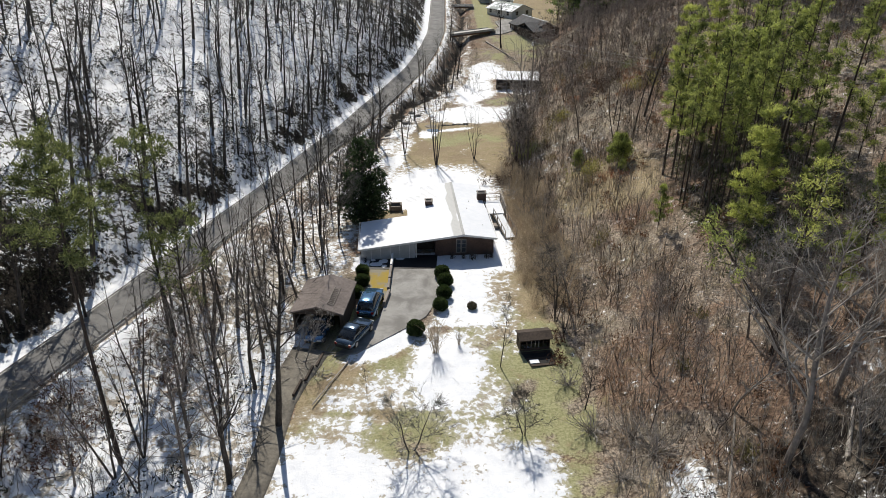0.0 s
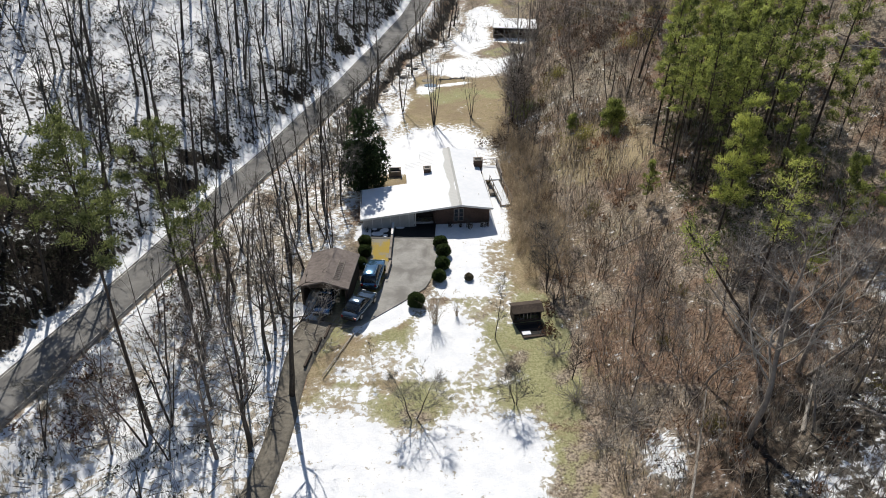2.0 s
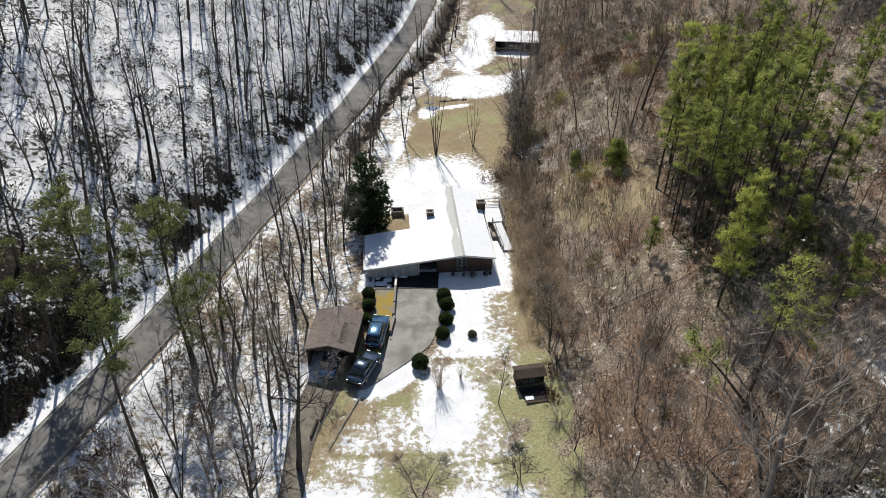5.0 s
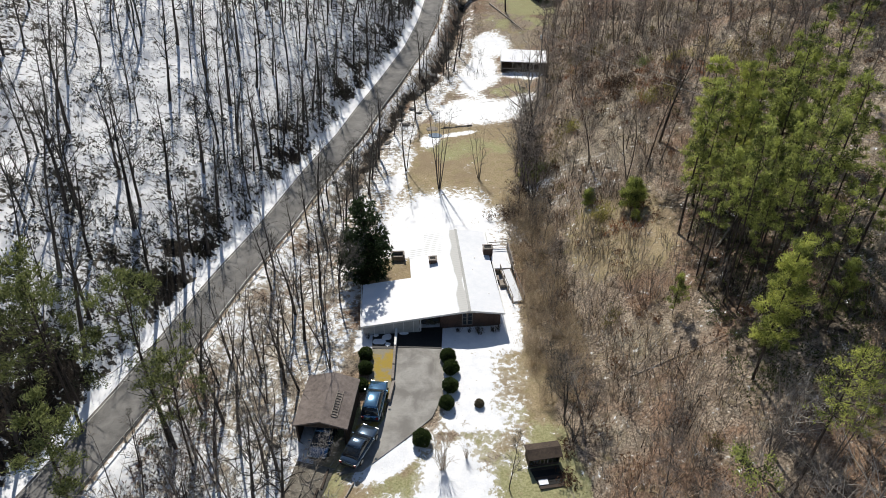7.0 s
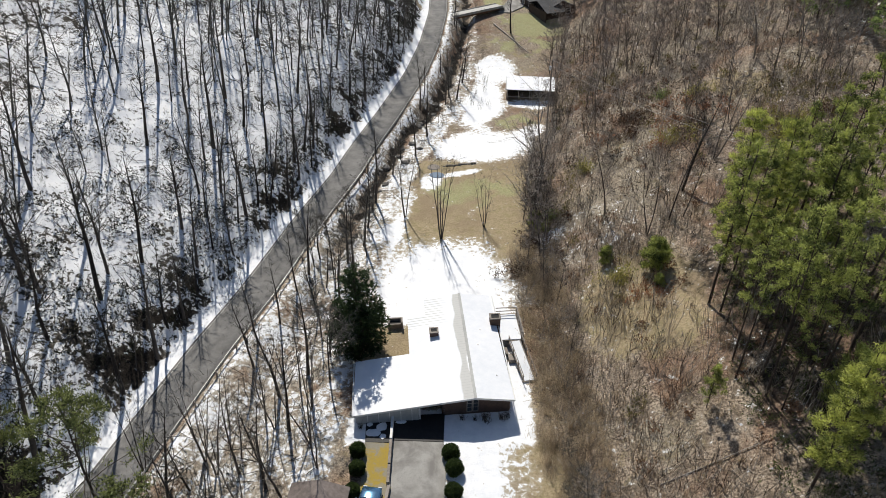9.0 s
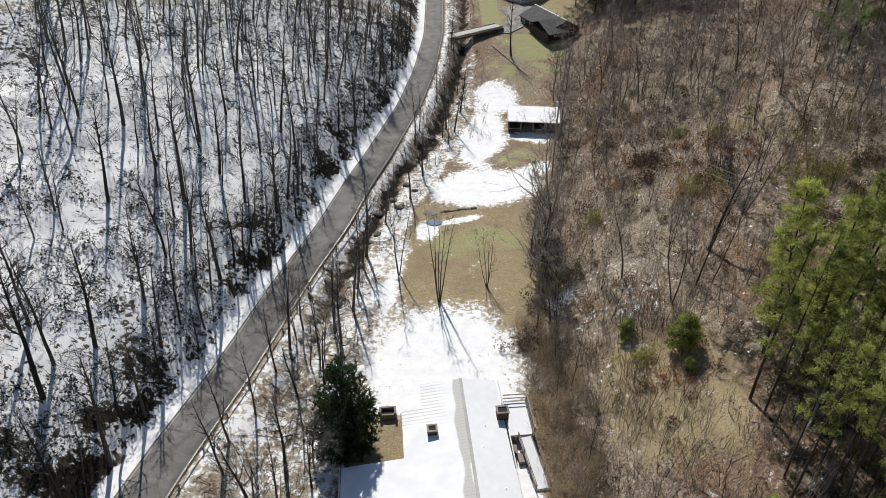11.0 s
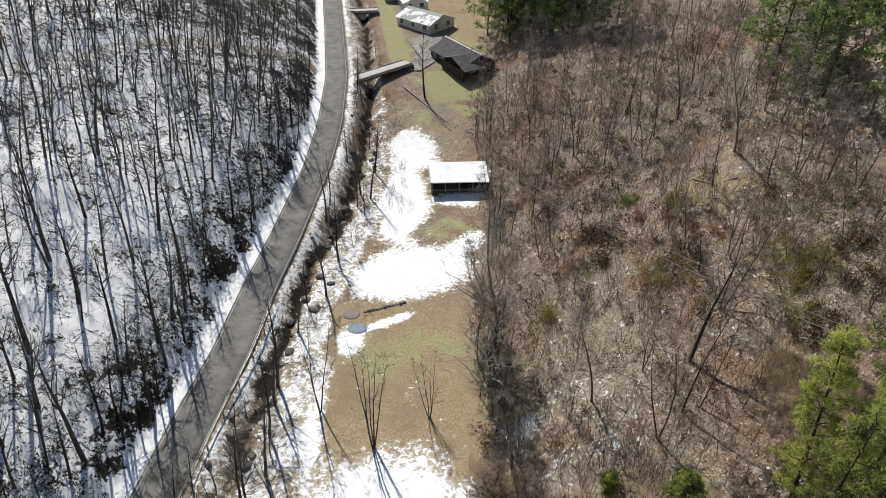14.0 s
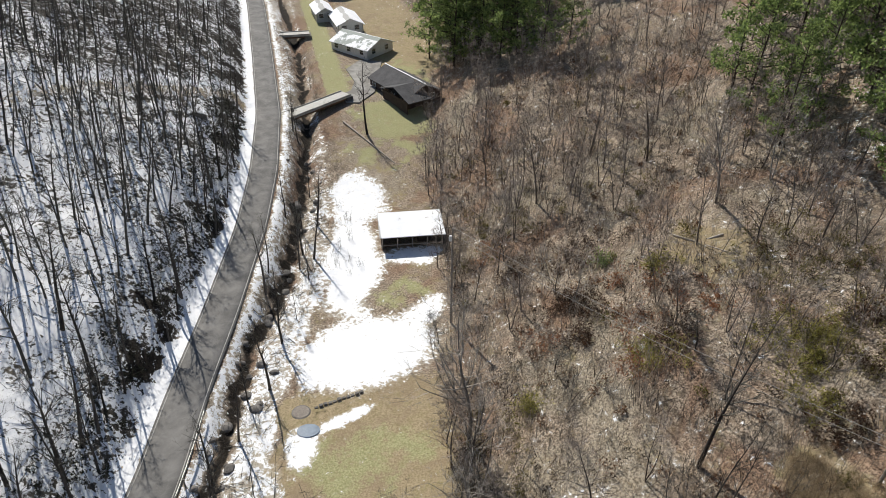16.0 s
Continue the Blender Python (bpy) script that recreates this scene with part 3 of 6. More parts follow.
slab("carport_apron", [(-5.3, 65.6), (-5.3, 62.75), (-.72, 62.55), (-.6, 65.9)], lambda x, y: ground_at(x, y) + .1, SHADE_BLACK, "strip of paving blackened as house shade before the carport and the entry", "driveway")
slab("side_apron", [(-7.9, 65.1), (-7.75, 62.6), (-5.6, 62.5), (-5.6, 65.4)], lambda x, y: ground_at(x, y) + .075, SHADE_BLACK, "paving blackened as house shade beside the carport under thin snow", "driveway")
slab("parking_pad", [(-7.75, 62.55), (-7.75, 57), (-8.4, 52.6), (-8.8, 50.2), (-7.8, 50.5), (-6.1, 53.6), (-5.5, 57.2), (-5.5, 62.45)], lambda x, y: ground_at(x, y) + .06, MOSSY, "parking pad stained yellow with moss", "pad")
LOWER = [(-11.4, 48.6), (-11.9, 46.4), (-12.3, 44.2), (-12.6, 41.8), (-12.6, 39.4), (-12.55, 36.8), (-12.7, 34), (-13.2, 30), (-14.2, 26), (-15.5, 21), (-17, 14), (-19, 4)]
ribbon("lower_drive", LOWER, [3.4, 3.2, 2.7, 2.3, 2.1, 2, 2, 2.1, 2.1, 2.1, 2.1, 2.1], .05, simple("muddy_gravel", (0.10, 0.09, 0.075), (0.26, 0.235, 0.19), 4), "narrow muddy gravel drive leading to the garage", "drive", .2)

# ---------------------------------------------------------------- the ranch house
def roof_sheet(name, outline, z_of, material, parent, label, thick=.16):
    bm = bmesh.new()
    top = [bm.verts.new((x, y, z_of(x, y))) for x, y in outline]
    f = bm.faces.new(top)
    bm.normal_update()
    if f.normal.z < 0:
        f.normal_flip()
    got = bmesh.ops.extrude_face_region(bm, geom=[f])
    bmesh.ops.translate(bm, verts=[v for v in got["geom"] if isinstance(v, bmesh.types.BMVert)], vec=(0, 0, -thick))
    bmesh.ops.recalc_face_normals(bm, faces=bm.faces)
    return part(name, bm, material, parent, label)


def wall_run(name, a, b, z0, za, zb, material, parent, label="", thick=.18):
    """A straight wall from a to b whose top slopes from za to zb."""
    a, b = Vector((*a, 0)), Vector((*b, 0))
    n = (b - a).normalized().cross(Vector((0, 0, 1))) * thick / 2
    bm = bmesh.new()
    v = [bm.verts.new(p) for p in (a - n + Vector((0, 0, z0)), b - n + Vector((0, 0, z0)), b + n + Vector((0, 0, z0)), a + n + Vector((0, 0, z0)),
                                   a - n + Vector((0, 0, za)), b - n + Vector((0, 0, zb)), b + n + Vector((0, 0, zb)), a + n + Vector((0, 0, za)))]
    for q in ((0, 1, 2, 3), (7, 6, 5, 4), (0, 4, 5, 1), (1, 5, 6, 2), (2, 6, 7, 3), (3, 7, 4, 0)):
        bm.faces.new([v[i] for i in q])
    bmesh.ops.recalc_face_normals(bm, faces=bm.faces)
    return part(name, bm, material, parent, label)


def window_in(parent, x, y, z, w, h, turn=0.0, bars=1, frame_mat=None):
    """A framed window whose pane stands back in its frame; it faces -y before the turn."""
    frame_mat = frame_mat or WHITE_PAINT
    m = pose(x, y, z, 0, 0, turn)
    bm = bmesh.new()
    for lo, hi in (((-w / 2 - .07, -.05, -.07), (-w / 2, .05, h + .07)), ((w / 2, -.05, -.07), (w / 2 + .07, .05, h + .07)),
                   ((-w / 2, -.05, -.07), (w / 2, .05, 0)), ((-w / 2, -.05, h), (w / 2, .05, h + .07))):
        box(bm, lo, hi, m)
    for i in range(bars):
        zz = h * (i + 1) / (bars + 1)
        box(bm, (-w / 2, -.035, zz - .02), (w / 2, .035, zz + .02), m)
    win = part("window", bm, frame_mat, parent, "white-framed window")
    bm = bmesh.new()
    box(bm, (-w / 2, -.006, 0), (w / 2, .006, h), m)
    part("pane", bm, WINDOW_GLASS, win)


def chimney(parent, x, y, z, w, d, h):
    bm = bmesh.new()
    box(bm, (x - w / 2, y - d / 2, z), (x + w / 2, y + d / 2, z + h))
    c = part("chimney", bm, BRICK, parent, "brick chimney with a dark open flue", .015)
    bm = bmesh.new()
    for lo, hi in (((-w / 2 - .05, -d / 2 - .05), (w / 2 + .05, -d / 2 + .12)), ((-w / 2 - .05, d / 2 - .12), (w / 2 + .05, d / 2 + .05)),
                   ((-w / 2 - .05, -d / 2 + .12), (-w / 2 + .12, d / 2 - .12)), ((w / 2 - .12, -d / 2 + .12), (w / 2 + .05, d / 2 - .12))):
        box(bm, (x + lo[0], y + lo[1], z + h), (x + hi[0], y + hi[1], z + h + .1))
    part("chimney_cap", bm, WEATHERED, c)
    bm = bmesh.new()
    box(bm, (x - w / 2 + .12, y - d / 2 + .12, z + h), (x + w / 2 - .12, y + d / 2 - .12, z + h + .03))
    part("flue", bm, BLACK, c)


def ranch_house():
    H = thing("ranch_house", (2.2, 65.3, 0), 4.6, "low brick ranch house under a wide snow-covered roof", "house")
    left, right = (lambda x, y: 2.75 + .122 * x), (lambda x, y: 2.75 - .15 * x)
    roof_sheet("roof", [(0, 0), (-11.2, 0), (-11.1, 7.0), (-5.75, 7.0), (-5.75, 10.3), (-5.75, 12.3), (-3.85, 12.3), (-3.85, 15.3), (0, 15.3)], left, HOUSE_ROOF, H, "snow-covered roof with grey sheet showing along the ridge")
    roof_sheet("roof", [(0.01, 0), (3.6, 0), (3.35, 15.3), (0.01, 15.3)], right, SNOW, H, "snow-covered right roof slope")
    bm = bmesh.new()   # ridge cap and fascia boards
    box(bm, (-.14, -.02, 2.735), (.14, 15.32, 2.785))
    part("ridge_cap", bm, GREY_BOARD, H)
    for x0, x1, f in ((-11.22, 0, left), (0, 3.62, right)):
        bm = bmesh.new()
        prism(bm, [(x0, f(x0, 0) + .02), (x1, f(x1, 0) + .02), (x1, f(x1, 0) - .2), (x0, f(x0, 0) - .2)], -.05, -.003)
        part("fascia", bm, WHITE_PAINT, H, "pale fascia board")
    bm = bmesh.new()
    prism(bm, [(-11.3, 1.26), (-11.2, 1.26), (-11.2, 1.38), (-11.3, 1.38)], 0, 7)
    part("gutter", bm, WHITE_PAINT, H)
    bm = bmesh.new()
    prism(bm, [(3.6, 2.06), (3.7, 2.06), (3.7, 2.18), (3.6, 2.18)], 0, 15.3)
    part("gutter", bm, WHITE_PAINT, H)
    lz = lambda x: left(x, 0) - .17
    rz = lambda x: right(x, 0) - .17
    wall_run("wall", (-10.9, .35), (-5.2, .35), -.6, lz(-10.9), lz(-5.2), GREY_BOARD, H, "pale grey panelled carport wall")
    for i in range(5):
        x = -9.9 + i * 1.02
        block("batten", (x - .03, .225, -.5), (x + .03, .258, lz(x) - .05), WHITE_PAINT, H, bevel=0)
    wall_run("wall", (-10.9, .44), (-10.9, 6.7), -.6, lz(-10.9), lz(-10.9), GREY_BOARD, H)
    wall_run("wall", (-10.81, 6.7), (-5.5, 6.7), -.6, lz(-10.81), lz(-5.5), BRICK, H)
    wall_run("wall", (-5.5, 6.8), (-5.5, 12.1), -.6, lz(-5.5), lz(-5.5), BRICK, H)
    wall_run("wall", (-5.4, 12.1), (-3.6, 12.1), -.6, lz(-5.4), lz(-3.6), BRICK, H)
    wall_run("wall", (-3.6, 12.2), (-3.6, 15.1), -.6, lz(-3.6), lz(-3.6), BRICK, H)
    wall_run("wall", (-3.5, 15.0), (0, 15.0), -.6, lz(-3.5), lz(0), BRICK, H)
    wall_run("wall", (0, 15.0), (3.3, 15.0), -.6, rz(0), rz(3.3), BRICK, H)
    wall_run("wall", (3.3, 14.9), (3.3, .9), -.6, rz(3.3), rz(3.3), BRICK, H)
    # recessed entry, then the brick front with its tall windows under the ridge
    wall_run("wall", (-5.2, 2.6), (-2.9, 2.6), -.6, lz(-5.2), lz(-2.9), DARK_BOARD, H, "dark recessed entry wall")
    wall_run("wall", (-2.9, 2.5), (-2.9, .9), -.6, lz(-2.9), lz(-2.9), BRICK, H)
    wall_run("wall", (-2.8, .8), (0, .8), -.6, lz(-2.8), lz(0), BRICK, H, "brown brick front wall")
    wall_run("wall", (0, .8), (3.3, .8), -.6, rz(0), rz(3.3), BRICK, H, "brown brick front wall")
    block("post", (-5.15, .3, -.5), (-5.02, .43, lz(-5.1)), WHITE_PAINT, H)
    bm = bmesh.new()
    box(bm, (-4.6, 2.45, -.3), (-3.7, 2.5, 1.75))
    d = part("door", bm, DARK_BOARD, H, "dark panelled entry door", .01)
    bm = bmesh.new()
    rod(bm, (-3.8, 2.44, .7), (-3.8, 2.38, .7), .03)
    part("door_handle", bm, STEEL, d)
    for x in (-.45, .12):
        window_in(H, x, .68, .35, .4, 1.5, bars=2, frame_mat=WEATHERED)
    window_in(H, 3.42, 4.5, .6, 1.4, 1.1, 90)
    window_in(H, 3.42, 9.3, .6, 1.4, 1.1, 90)
    window_in(H, -5.62, 9.0, .5, 1.2, .9, -90)
    chimney(H, -3.15, 9.35, 2.1, .85, .75, .75)
    chimney(H, 3.3, 10.7, .2, 1.05, .85, 2.9)
    for x, y in ((1.1, 7.2), (2.4, 3.0), (1.6, 9.5)):
        bm = bmesh.new()
        rod(bm, (x, y, 2.2), (x, y, 2.82 - .15 * x), .06, 8)
        part("vent_pipe", bm, STEEL, H)
    # stone planter along the front, in the house's shade
    block("doorstep", (-4.9, 1.2, -.4), (-3.1, 2.4, -.08), CONCRETE, H, "concrete doorstep")
    return H


ranch_house()


def deck():
    D = thing("wooden_deck", (2.2, 65.3, 0), 4.6, "snow-covered wooden deck with rails and a ramp beside the brick house", "deck")
    for i in range(16):
        x = 3.85 + i * .152
        block("deck_board", (x, 9.6, .62), (x + .142, 14.0, .66), WEATHERED, D, bevel=0)
    for x in (3.9, 6.2):
        for y in (9.8, 11.8, 13.8):
            block("post", (x - .06, y - .06, -.3), (x + .06, y + .06, 1.6 if x > 5 else .62), WEATHERED, D, bevel=0)
    for z in (1.1, 1.55):
        block("rail", (6.13, 9.7, z), (6.27, 13.9, z + .06), WEATHERED, D, bevel=0)
        block("rail", (3.9, 13.82, z), (6.13, 13.92, z + .06), WEATHERED, D, bevel=0)
    block("snow_cover", (3.95, 9.7, .664), (6.05, 13.75, .74), SNOW, D, "packed snow on the deck", .02)
    # ramp down towards the drive, with its two rails
    tilt = Matrix.Translation((5.3, 9.6, .64)) @ Matrix.Rotation(radians(6.5), 4, "X") @ Matrix.Rotation(radians(7), 4, "Z")
    for i in range(9):
        block("ramp_board", (-.62 + i * .14, -5.4, -.04), (-.49 + i * .14, -.05, 0), WEATHERED, D, bevel=0, m=tilt)
    block("snow_cover", (-.5, -5.3, .005), (.5, -.1, .05), SNOW, D, bevel=.01, m=tilt)
    for x in (-.66, .68):
        block("rail", (x - .03, -5.4, .85), (x + .03, 0, .92), WEATHERED, D, bevel=0, m=tilt)
        for i in range(4):
            block("post", (x - .04, -5.3 + i * 1.72, -.25), (x + .04, -5.22 + i * 1.72, .85), WEATHERED, D, bevel=0, m=tilt)
    for x, y in ((4.1, 8.6), (4.7, 7.6)):
        block("step", (x - .35, y - .5, -.2), (x + .35, y + .5, .25), WEATHERED, D, bevel=.02)


deck()


def retaining_wall():
    W = thing("low_wall", (-5.4, 57, 0), 0, "low pale concrete wall between the driveway and the mossy pad", "wall")
    ys = [65.2, 62.4, 59.8, 57.9]
    for i in range(3):
        y0, y1 = ys[i + 1] - 57, ys[i] - 57
        block("wall_segment", (-.12, y0 + .01, -.3), (.12, y1 - .01, .75 - .08 * i), WHITE_PAINT if i == 0 else WEATHERED, W, bevel=.02)
    bm = bmesh.new()
    box(bm, (-.13, -1.6, -.3), (.13, .88, .42), pose(0, 0, 0, 0, 0, -7))
    part("wall_segment", bm, WEATHERED, W, bevel=.02)


retaining_wall()


def gable_house(name, at, turn, w, l, wall_h, rise, wall_mat, roof_mat, label, over=.45, windows=(), porch=None, open_front=False, base=-1.2):
    """A simple gabled house: its ridge runs along local y, from 0 to l; the front gable faces -y."""
    H = thing(name, at, turn, label, "house")
    hw = w / 2
    k = rise / hw
    for s in (-1, 1):
        bm = bmesh.new()
        e = hw + over
        prism(bm, [(0, wall_h + rise), (s * e, wall_h - k * over), (s * e, wall_h - k * over - .14), (0, wall_h + rise - .14)], -over, l + over)
        part("roof", bm, roof_mat, H, "roof slope")
    t = .16
    for s in (-1, 1):
        wall_run("wall", (s * hw, 0), (s * hw, l), base, wall_h - .1, wall_h - .1, wall_mat, H, thick=t)
    ends = [l - .1] if open_front else [.1, l - .1]
    for y in ends:
        bm = bmesh.new()
        prism(bm, [(-hw + t, base), (hw - t, base), (hw - t, wall_h - .1), (0, wall_h + rise - .16 - k * .1), (-hw + t, wall_h - .1)], y - t / 2, y + t / 2)
        part("gable_wall", bm, wall_mat, H)
    for x, y, z, ww, hh, tn in windows:
        window_in(H, x, y, z, ww, hh, tn)
    return H


# the open-fronted garage among the trees beside the parking pad
G = gable_house("garage", (-11.1, 50.9, 0), -5, 4.3, 5.4, 2.2, .62, DARK_BOARD, BROWN_ROOF, "small open-fronted garage with a brown shingle roof and dark board walls", .25, open_front=True, base=-.6)
tagged(G, category="garage")
for s in (-1, 1):
    block("post", (s * 2.07 - .07, -.12, -.4), (s * 2.07 + .07, .02, 2.1), DARK_BOARD, G)
block("beam", (-2.15, -.12, 1.95), (2.15, .02, 2.13), DARK_BOARD, G)
bm = bmesh.new()
prism(bm, [(-2.1, 2.15), (2.1, 2.15), (0, 2.68)], -.1, 0)
part("gable_board", bm, DARK_BOARD, G)


def garden_shed():
    S = thing("garden_shed", (7.95, 48.45, -.28), 9, "small dark open-fronted garden shed at the edge of the brush", "shed")
    for s in (-1, 1):
        wall_run("wall", (s * 1.3, .1), (s * 1.3, 1.25), -.3, 1.3, 1.3, DARK_BOARD, S, thick=.08)
    wall_run("wall", (-1.26, 1.25), (1.26, 1.25), -.3, 1.35, 1.35, DARK_BOARD, S, thick=.08)
    block("sill_board", (-1.26, .06, -.2), (1.26, .12, .3), DARK_BOARD, S)
    block("lintel", (-1.34, .04, 1.08), (1.34, .12, 1.26), DARK_BOARD, S)
    for x in (-.75, -.35, .0, .32, .72):
        block("post", (x - .035, .06, .3), (x + .035, .12, 1.08), WEATHERED if abs(x) < .7 else DARK_BOARD, S, bevel=0)
    block("shelf", (-1.2, .3, .55), (1.2, 1.1, .6), DARK_BOARD, S)
    for y0, y1, z0, z1 in ((-.22, .62, 1.22, 1.55), (.62, 1.42, 1.55, 1.3)):
        bm = bmesh.new()
        v = [bm.verts.new(p) for p in ((-1.48, y0, z0), (1.48, y0, z0), (1.48, y1, z1), (-1.48, y1, z1), (-1.48, y0, z0 + .07), (1.48, y0, z0 + .07), (1.48, y1, z1 + .07), (-1.48, y1, z1 + .07))]
        for q in ((3, 2, 1, 0), (4, 5, 6, 7), (0, 1, 5, 4), (1, 2, 6, 5), (2, 3, 7, 6), (3, 0, 4, 7)):
            bm.faces.new([v[i] for i in q])
        part("roof", bm, DARK_BOARD, S, "dark brown boarded roof slope")
    for i in range(7):
        y = -.1 - .3 * i
        block("floor_board", (-1.25 + .055 * i, y - .28, .0), (1.27 - .01 * i, y, .07), BLACK if i % 3 else DARK_BOARD, S, "dark floor board", 0)
    bm = bmesh.new()
    box(bm, (-.9, -1.85, .074), (-.1, -1.3, .12))
    part("snow_patch", bm, SNOW, S, "leftover snow on the shed's floor", .03)


garden_shed()


def field_barn():
    B = thing("field_shed", (11.4, 145.6, -1.4), -6.5, "long open-fronted field shed with a snow-covered lean-to roof", "shed")
    bm = bmesh.new()
    v = [bm.verts.new(p) for p in ((-.3, -.5, 2.1), (9.0, -.5, 2.1), (9.0, 5.6, 2.55), (-.3, 5.6, 2.55), (-.3, -.5, 2.22), (9.0, -.5, 2.22), (9.0, 5.6, 2.67), (-.3, 5.6, 2.67))]
    for q in ((3, 2, 1, 0), (4, 5, 6, 7), (0, 1, 5, 4), (1, 2, 6, 5), (2, 3, 7, 6), (3, 0, 4, 7)):
        bm.faces.new([v[i] for i in q])
    part("roof", bm, SNOWY_ROOF, B, "snow-covered lean-to roof")
    wall_run("wall", (0, 5.3), (8.7, 5.3), -.5, 2.4, 2.4, DARK_BOARD, B, thick=.12)
    for x in (0, 8.7):
        wall_run("wall", (x, 0), (x, 5.2), -.5, 2.1, 2.38, DARK_BOARD, B, thick=.12)
    for i in range(5):
        x = .1 + i * 2.12
        block("post", (x - .08, -.08, -.4), (x + .08, .08, 2.1), WEATHERED, B)
    block("beam", (-.05, -.2, 1.95), (8.75, -.1, 2.12), WEATHERED, B)
    for i in range(4):
        block("rail", (.2 + i * 2.12, .0, .5), (2.14 + i * 2.12, .06, .66), WEATHERED, B, bevel=0)
    part_bm = bmesh.new()
    box(part_bm, (5.2, 1.4, -.4), (7.4, 3.4, .8))
    part("stored_crates", part_bm, DARK_BOARD, B, "dark stored crates", .05)


field_barn()


# ---------------------------------------------------------------- the neighbours up the road
def far_house(name, at, turn, w, l, wall_h, rise, wall_mat, roof_mat, label):
    hw = w / 2
    wins = [(s * (hw + .1), y, 1.0, 1.1, 1.1, s * 90) for s in (-1, 1) for y in np.linspace(1.6, l - 1.6, max(2, int(l / 3.2)))]
    wins += [(x, -.02, 1.0, 1.1, 1.1, 0) for x in (-hw * .5, hw * .5)]
    return gable_house(name, at, turn, w, l, wall_h, rise, wall_mat, roof_mat, label, windows=[tuple(float(c) for c in r) for r in wins])


dark_house = far_house("dark_house", (27.6, 188.6, 1.7), 22, 7.6, 13.6, 2.5, 1.7, HOUSE_BRICK, DARK_ROOF, "brick house with a charcoal shingle roof edged with snow")
bm = bmesh.new()
prism(bm, [(-5.2, 2.3), (0, 4.0), (5.2, 2.3), (5.2, 2.16), (0, 3.86), (-5.2, 2.16)], -5.4, 0)
bmesh.ops.transform(bm, matrix=pose(0, 2.6, 0, 0, 0, -90), verts=bm.verts)
part("wing_roof", bm, DARK_ROOF, dark_house, "charcoal roof over the front wing")
wall_run("wall", (-5.0, -1.6), (-5.0, 6.8), -1.2, 2.25, 2.25, HOUSE_BRICK, dark_house)
block("snow_edge", (.2, 14.6, 4.2), (.5, -.3, 4.28), SNOW, dark_house, "line of snow left along the ridge", .02)
far_house("pale_house", (23.9, 216.2, 2.9), 38, 8.4, 11.0, 2.4, 1.6, WHITE_PAINT, PATCHY_ROOF, "white house under a green roof patched with snow")
far_house("white_house", (19.4, 230.5, 3.9), 4, 6.0, 11, 2.4, 1.4, WHITE_PAINT, SNOWY_ROOF, "white house with a snow-covered gable roof")
far_house("white_cottage", (14.6, 241, 4.2), 4, 4.2, 9, 2.4, 1.2, GREY_BOARD, SNOWY_ROOF, "pale cottage with a snow-covered roof")
far_house("red_cottage", (20.5, 262, 6.0), 10, 7.0, 11, 2.6, 1.5, BRICK, SNOWY_ROOF, "brick cottage with a snow-covered roof")

hut = gable_house("hillside_hut", (-13.3, 174.6, 8.0), 12, 3.6, 4.8, 1.2, .9, WEATHERED, SNOW, "small weathered hut with a snow-covered roof on the wooded slope", .3, base=-2.0)
tagged(hut, category="hut")


def bridge(at, to, width, deck_z, label):
    a, b = Vector((*at, deck_z)), Vector((*to, deck_z))
    d = b - a
    B = thing("bridge", a, math.degrees(math.atan2(d.y, d.x)), label, "bridge", "bridges over the creek")
    n = d.length
    block("deck", (0, -width / 2, -.35), (n, width / 2, 0), PALE_CONCRETE, B, "pale concrete deck", .03)
    for s in (-1, 1):
        block("kerb", (0, s * width / 2 - (.2 if s > 0 else 0), .0), (n, s * width / 2 + (0 if s > 0 else .2), .16), CONCRETE, B)
        block("girder", (.3, s * width * .32 - .15, -.85), (n - .3, s * width * .32 + .15, -.35), RUST, B)
        block("abutment", (-.4 if s < 0 else n - 1.1, -width / 2, -3.6), (1.1 if s < 0 else n + .4, width / 2, -.36), ROCK, B)


bridge((.9, 185.2), (13.2, 194.2), 3.0, 3.35, "concrete driveway bridge over the creek")
bridge((2.6, 231.2), (9.6, 231), 3.0, 4.7, "concrete driveway bridge over the creek")
slab("house_drive", [(12.9, 192.2), (15.4, 191.4), (19.2, 196), (21.8, 206), (23.5, 212), (18.8, 213.5), (15.2, 209), (16, 202), (14.6, 197.5), (12.4, 196)], lambda x, y: ground_at(x, y) + .22, CONCRETE, "pale concrete drive between the neighbouring houses", "driveway", .5)


# ---------------------------------------------------------------- parked cars
def loft(secs):
    """A smooth closed skin through half-profiles of (x, z), from the sill up to the middle, mirrored, along y."""
    bm = bmesh.new()
    rings = []
    for y, half in secs:
        pts = [(x, z) for x, z in half] + [(-x, z) for x, z in half[-2::-1]]
        rings.append([bm.verts.new((x, y, z)) for x, z in pts])
    n = len(rings[0])
    for p, q in zip(rings, rings[1:]):
        for i in range(n):
            bm.faces.new((p[i], p[(i + 1) % n], q[(i + 1) % n], q[i]))
    bm.faces.new(rings[0]), bm.faces.new(rings[-1])
    bmesh.ops.recalc_face_normals(bm, faces=bm.faces)
    for f in bm.faces:
        f.smooth = True
    return bm


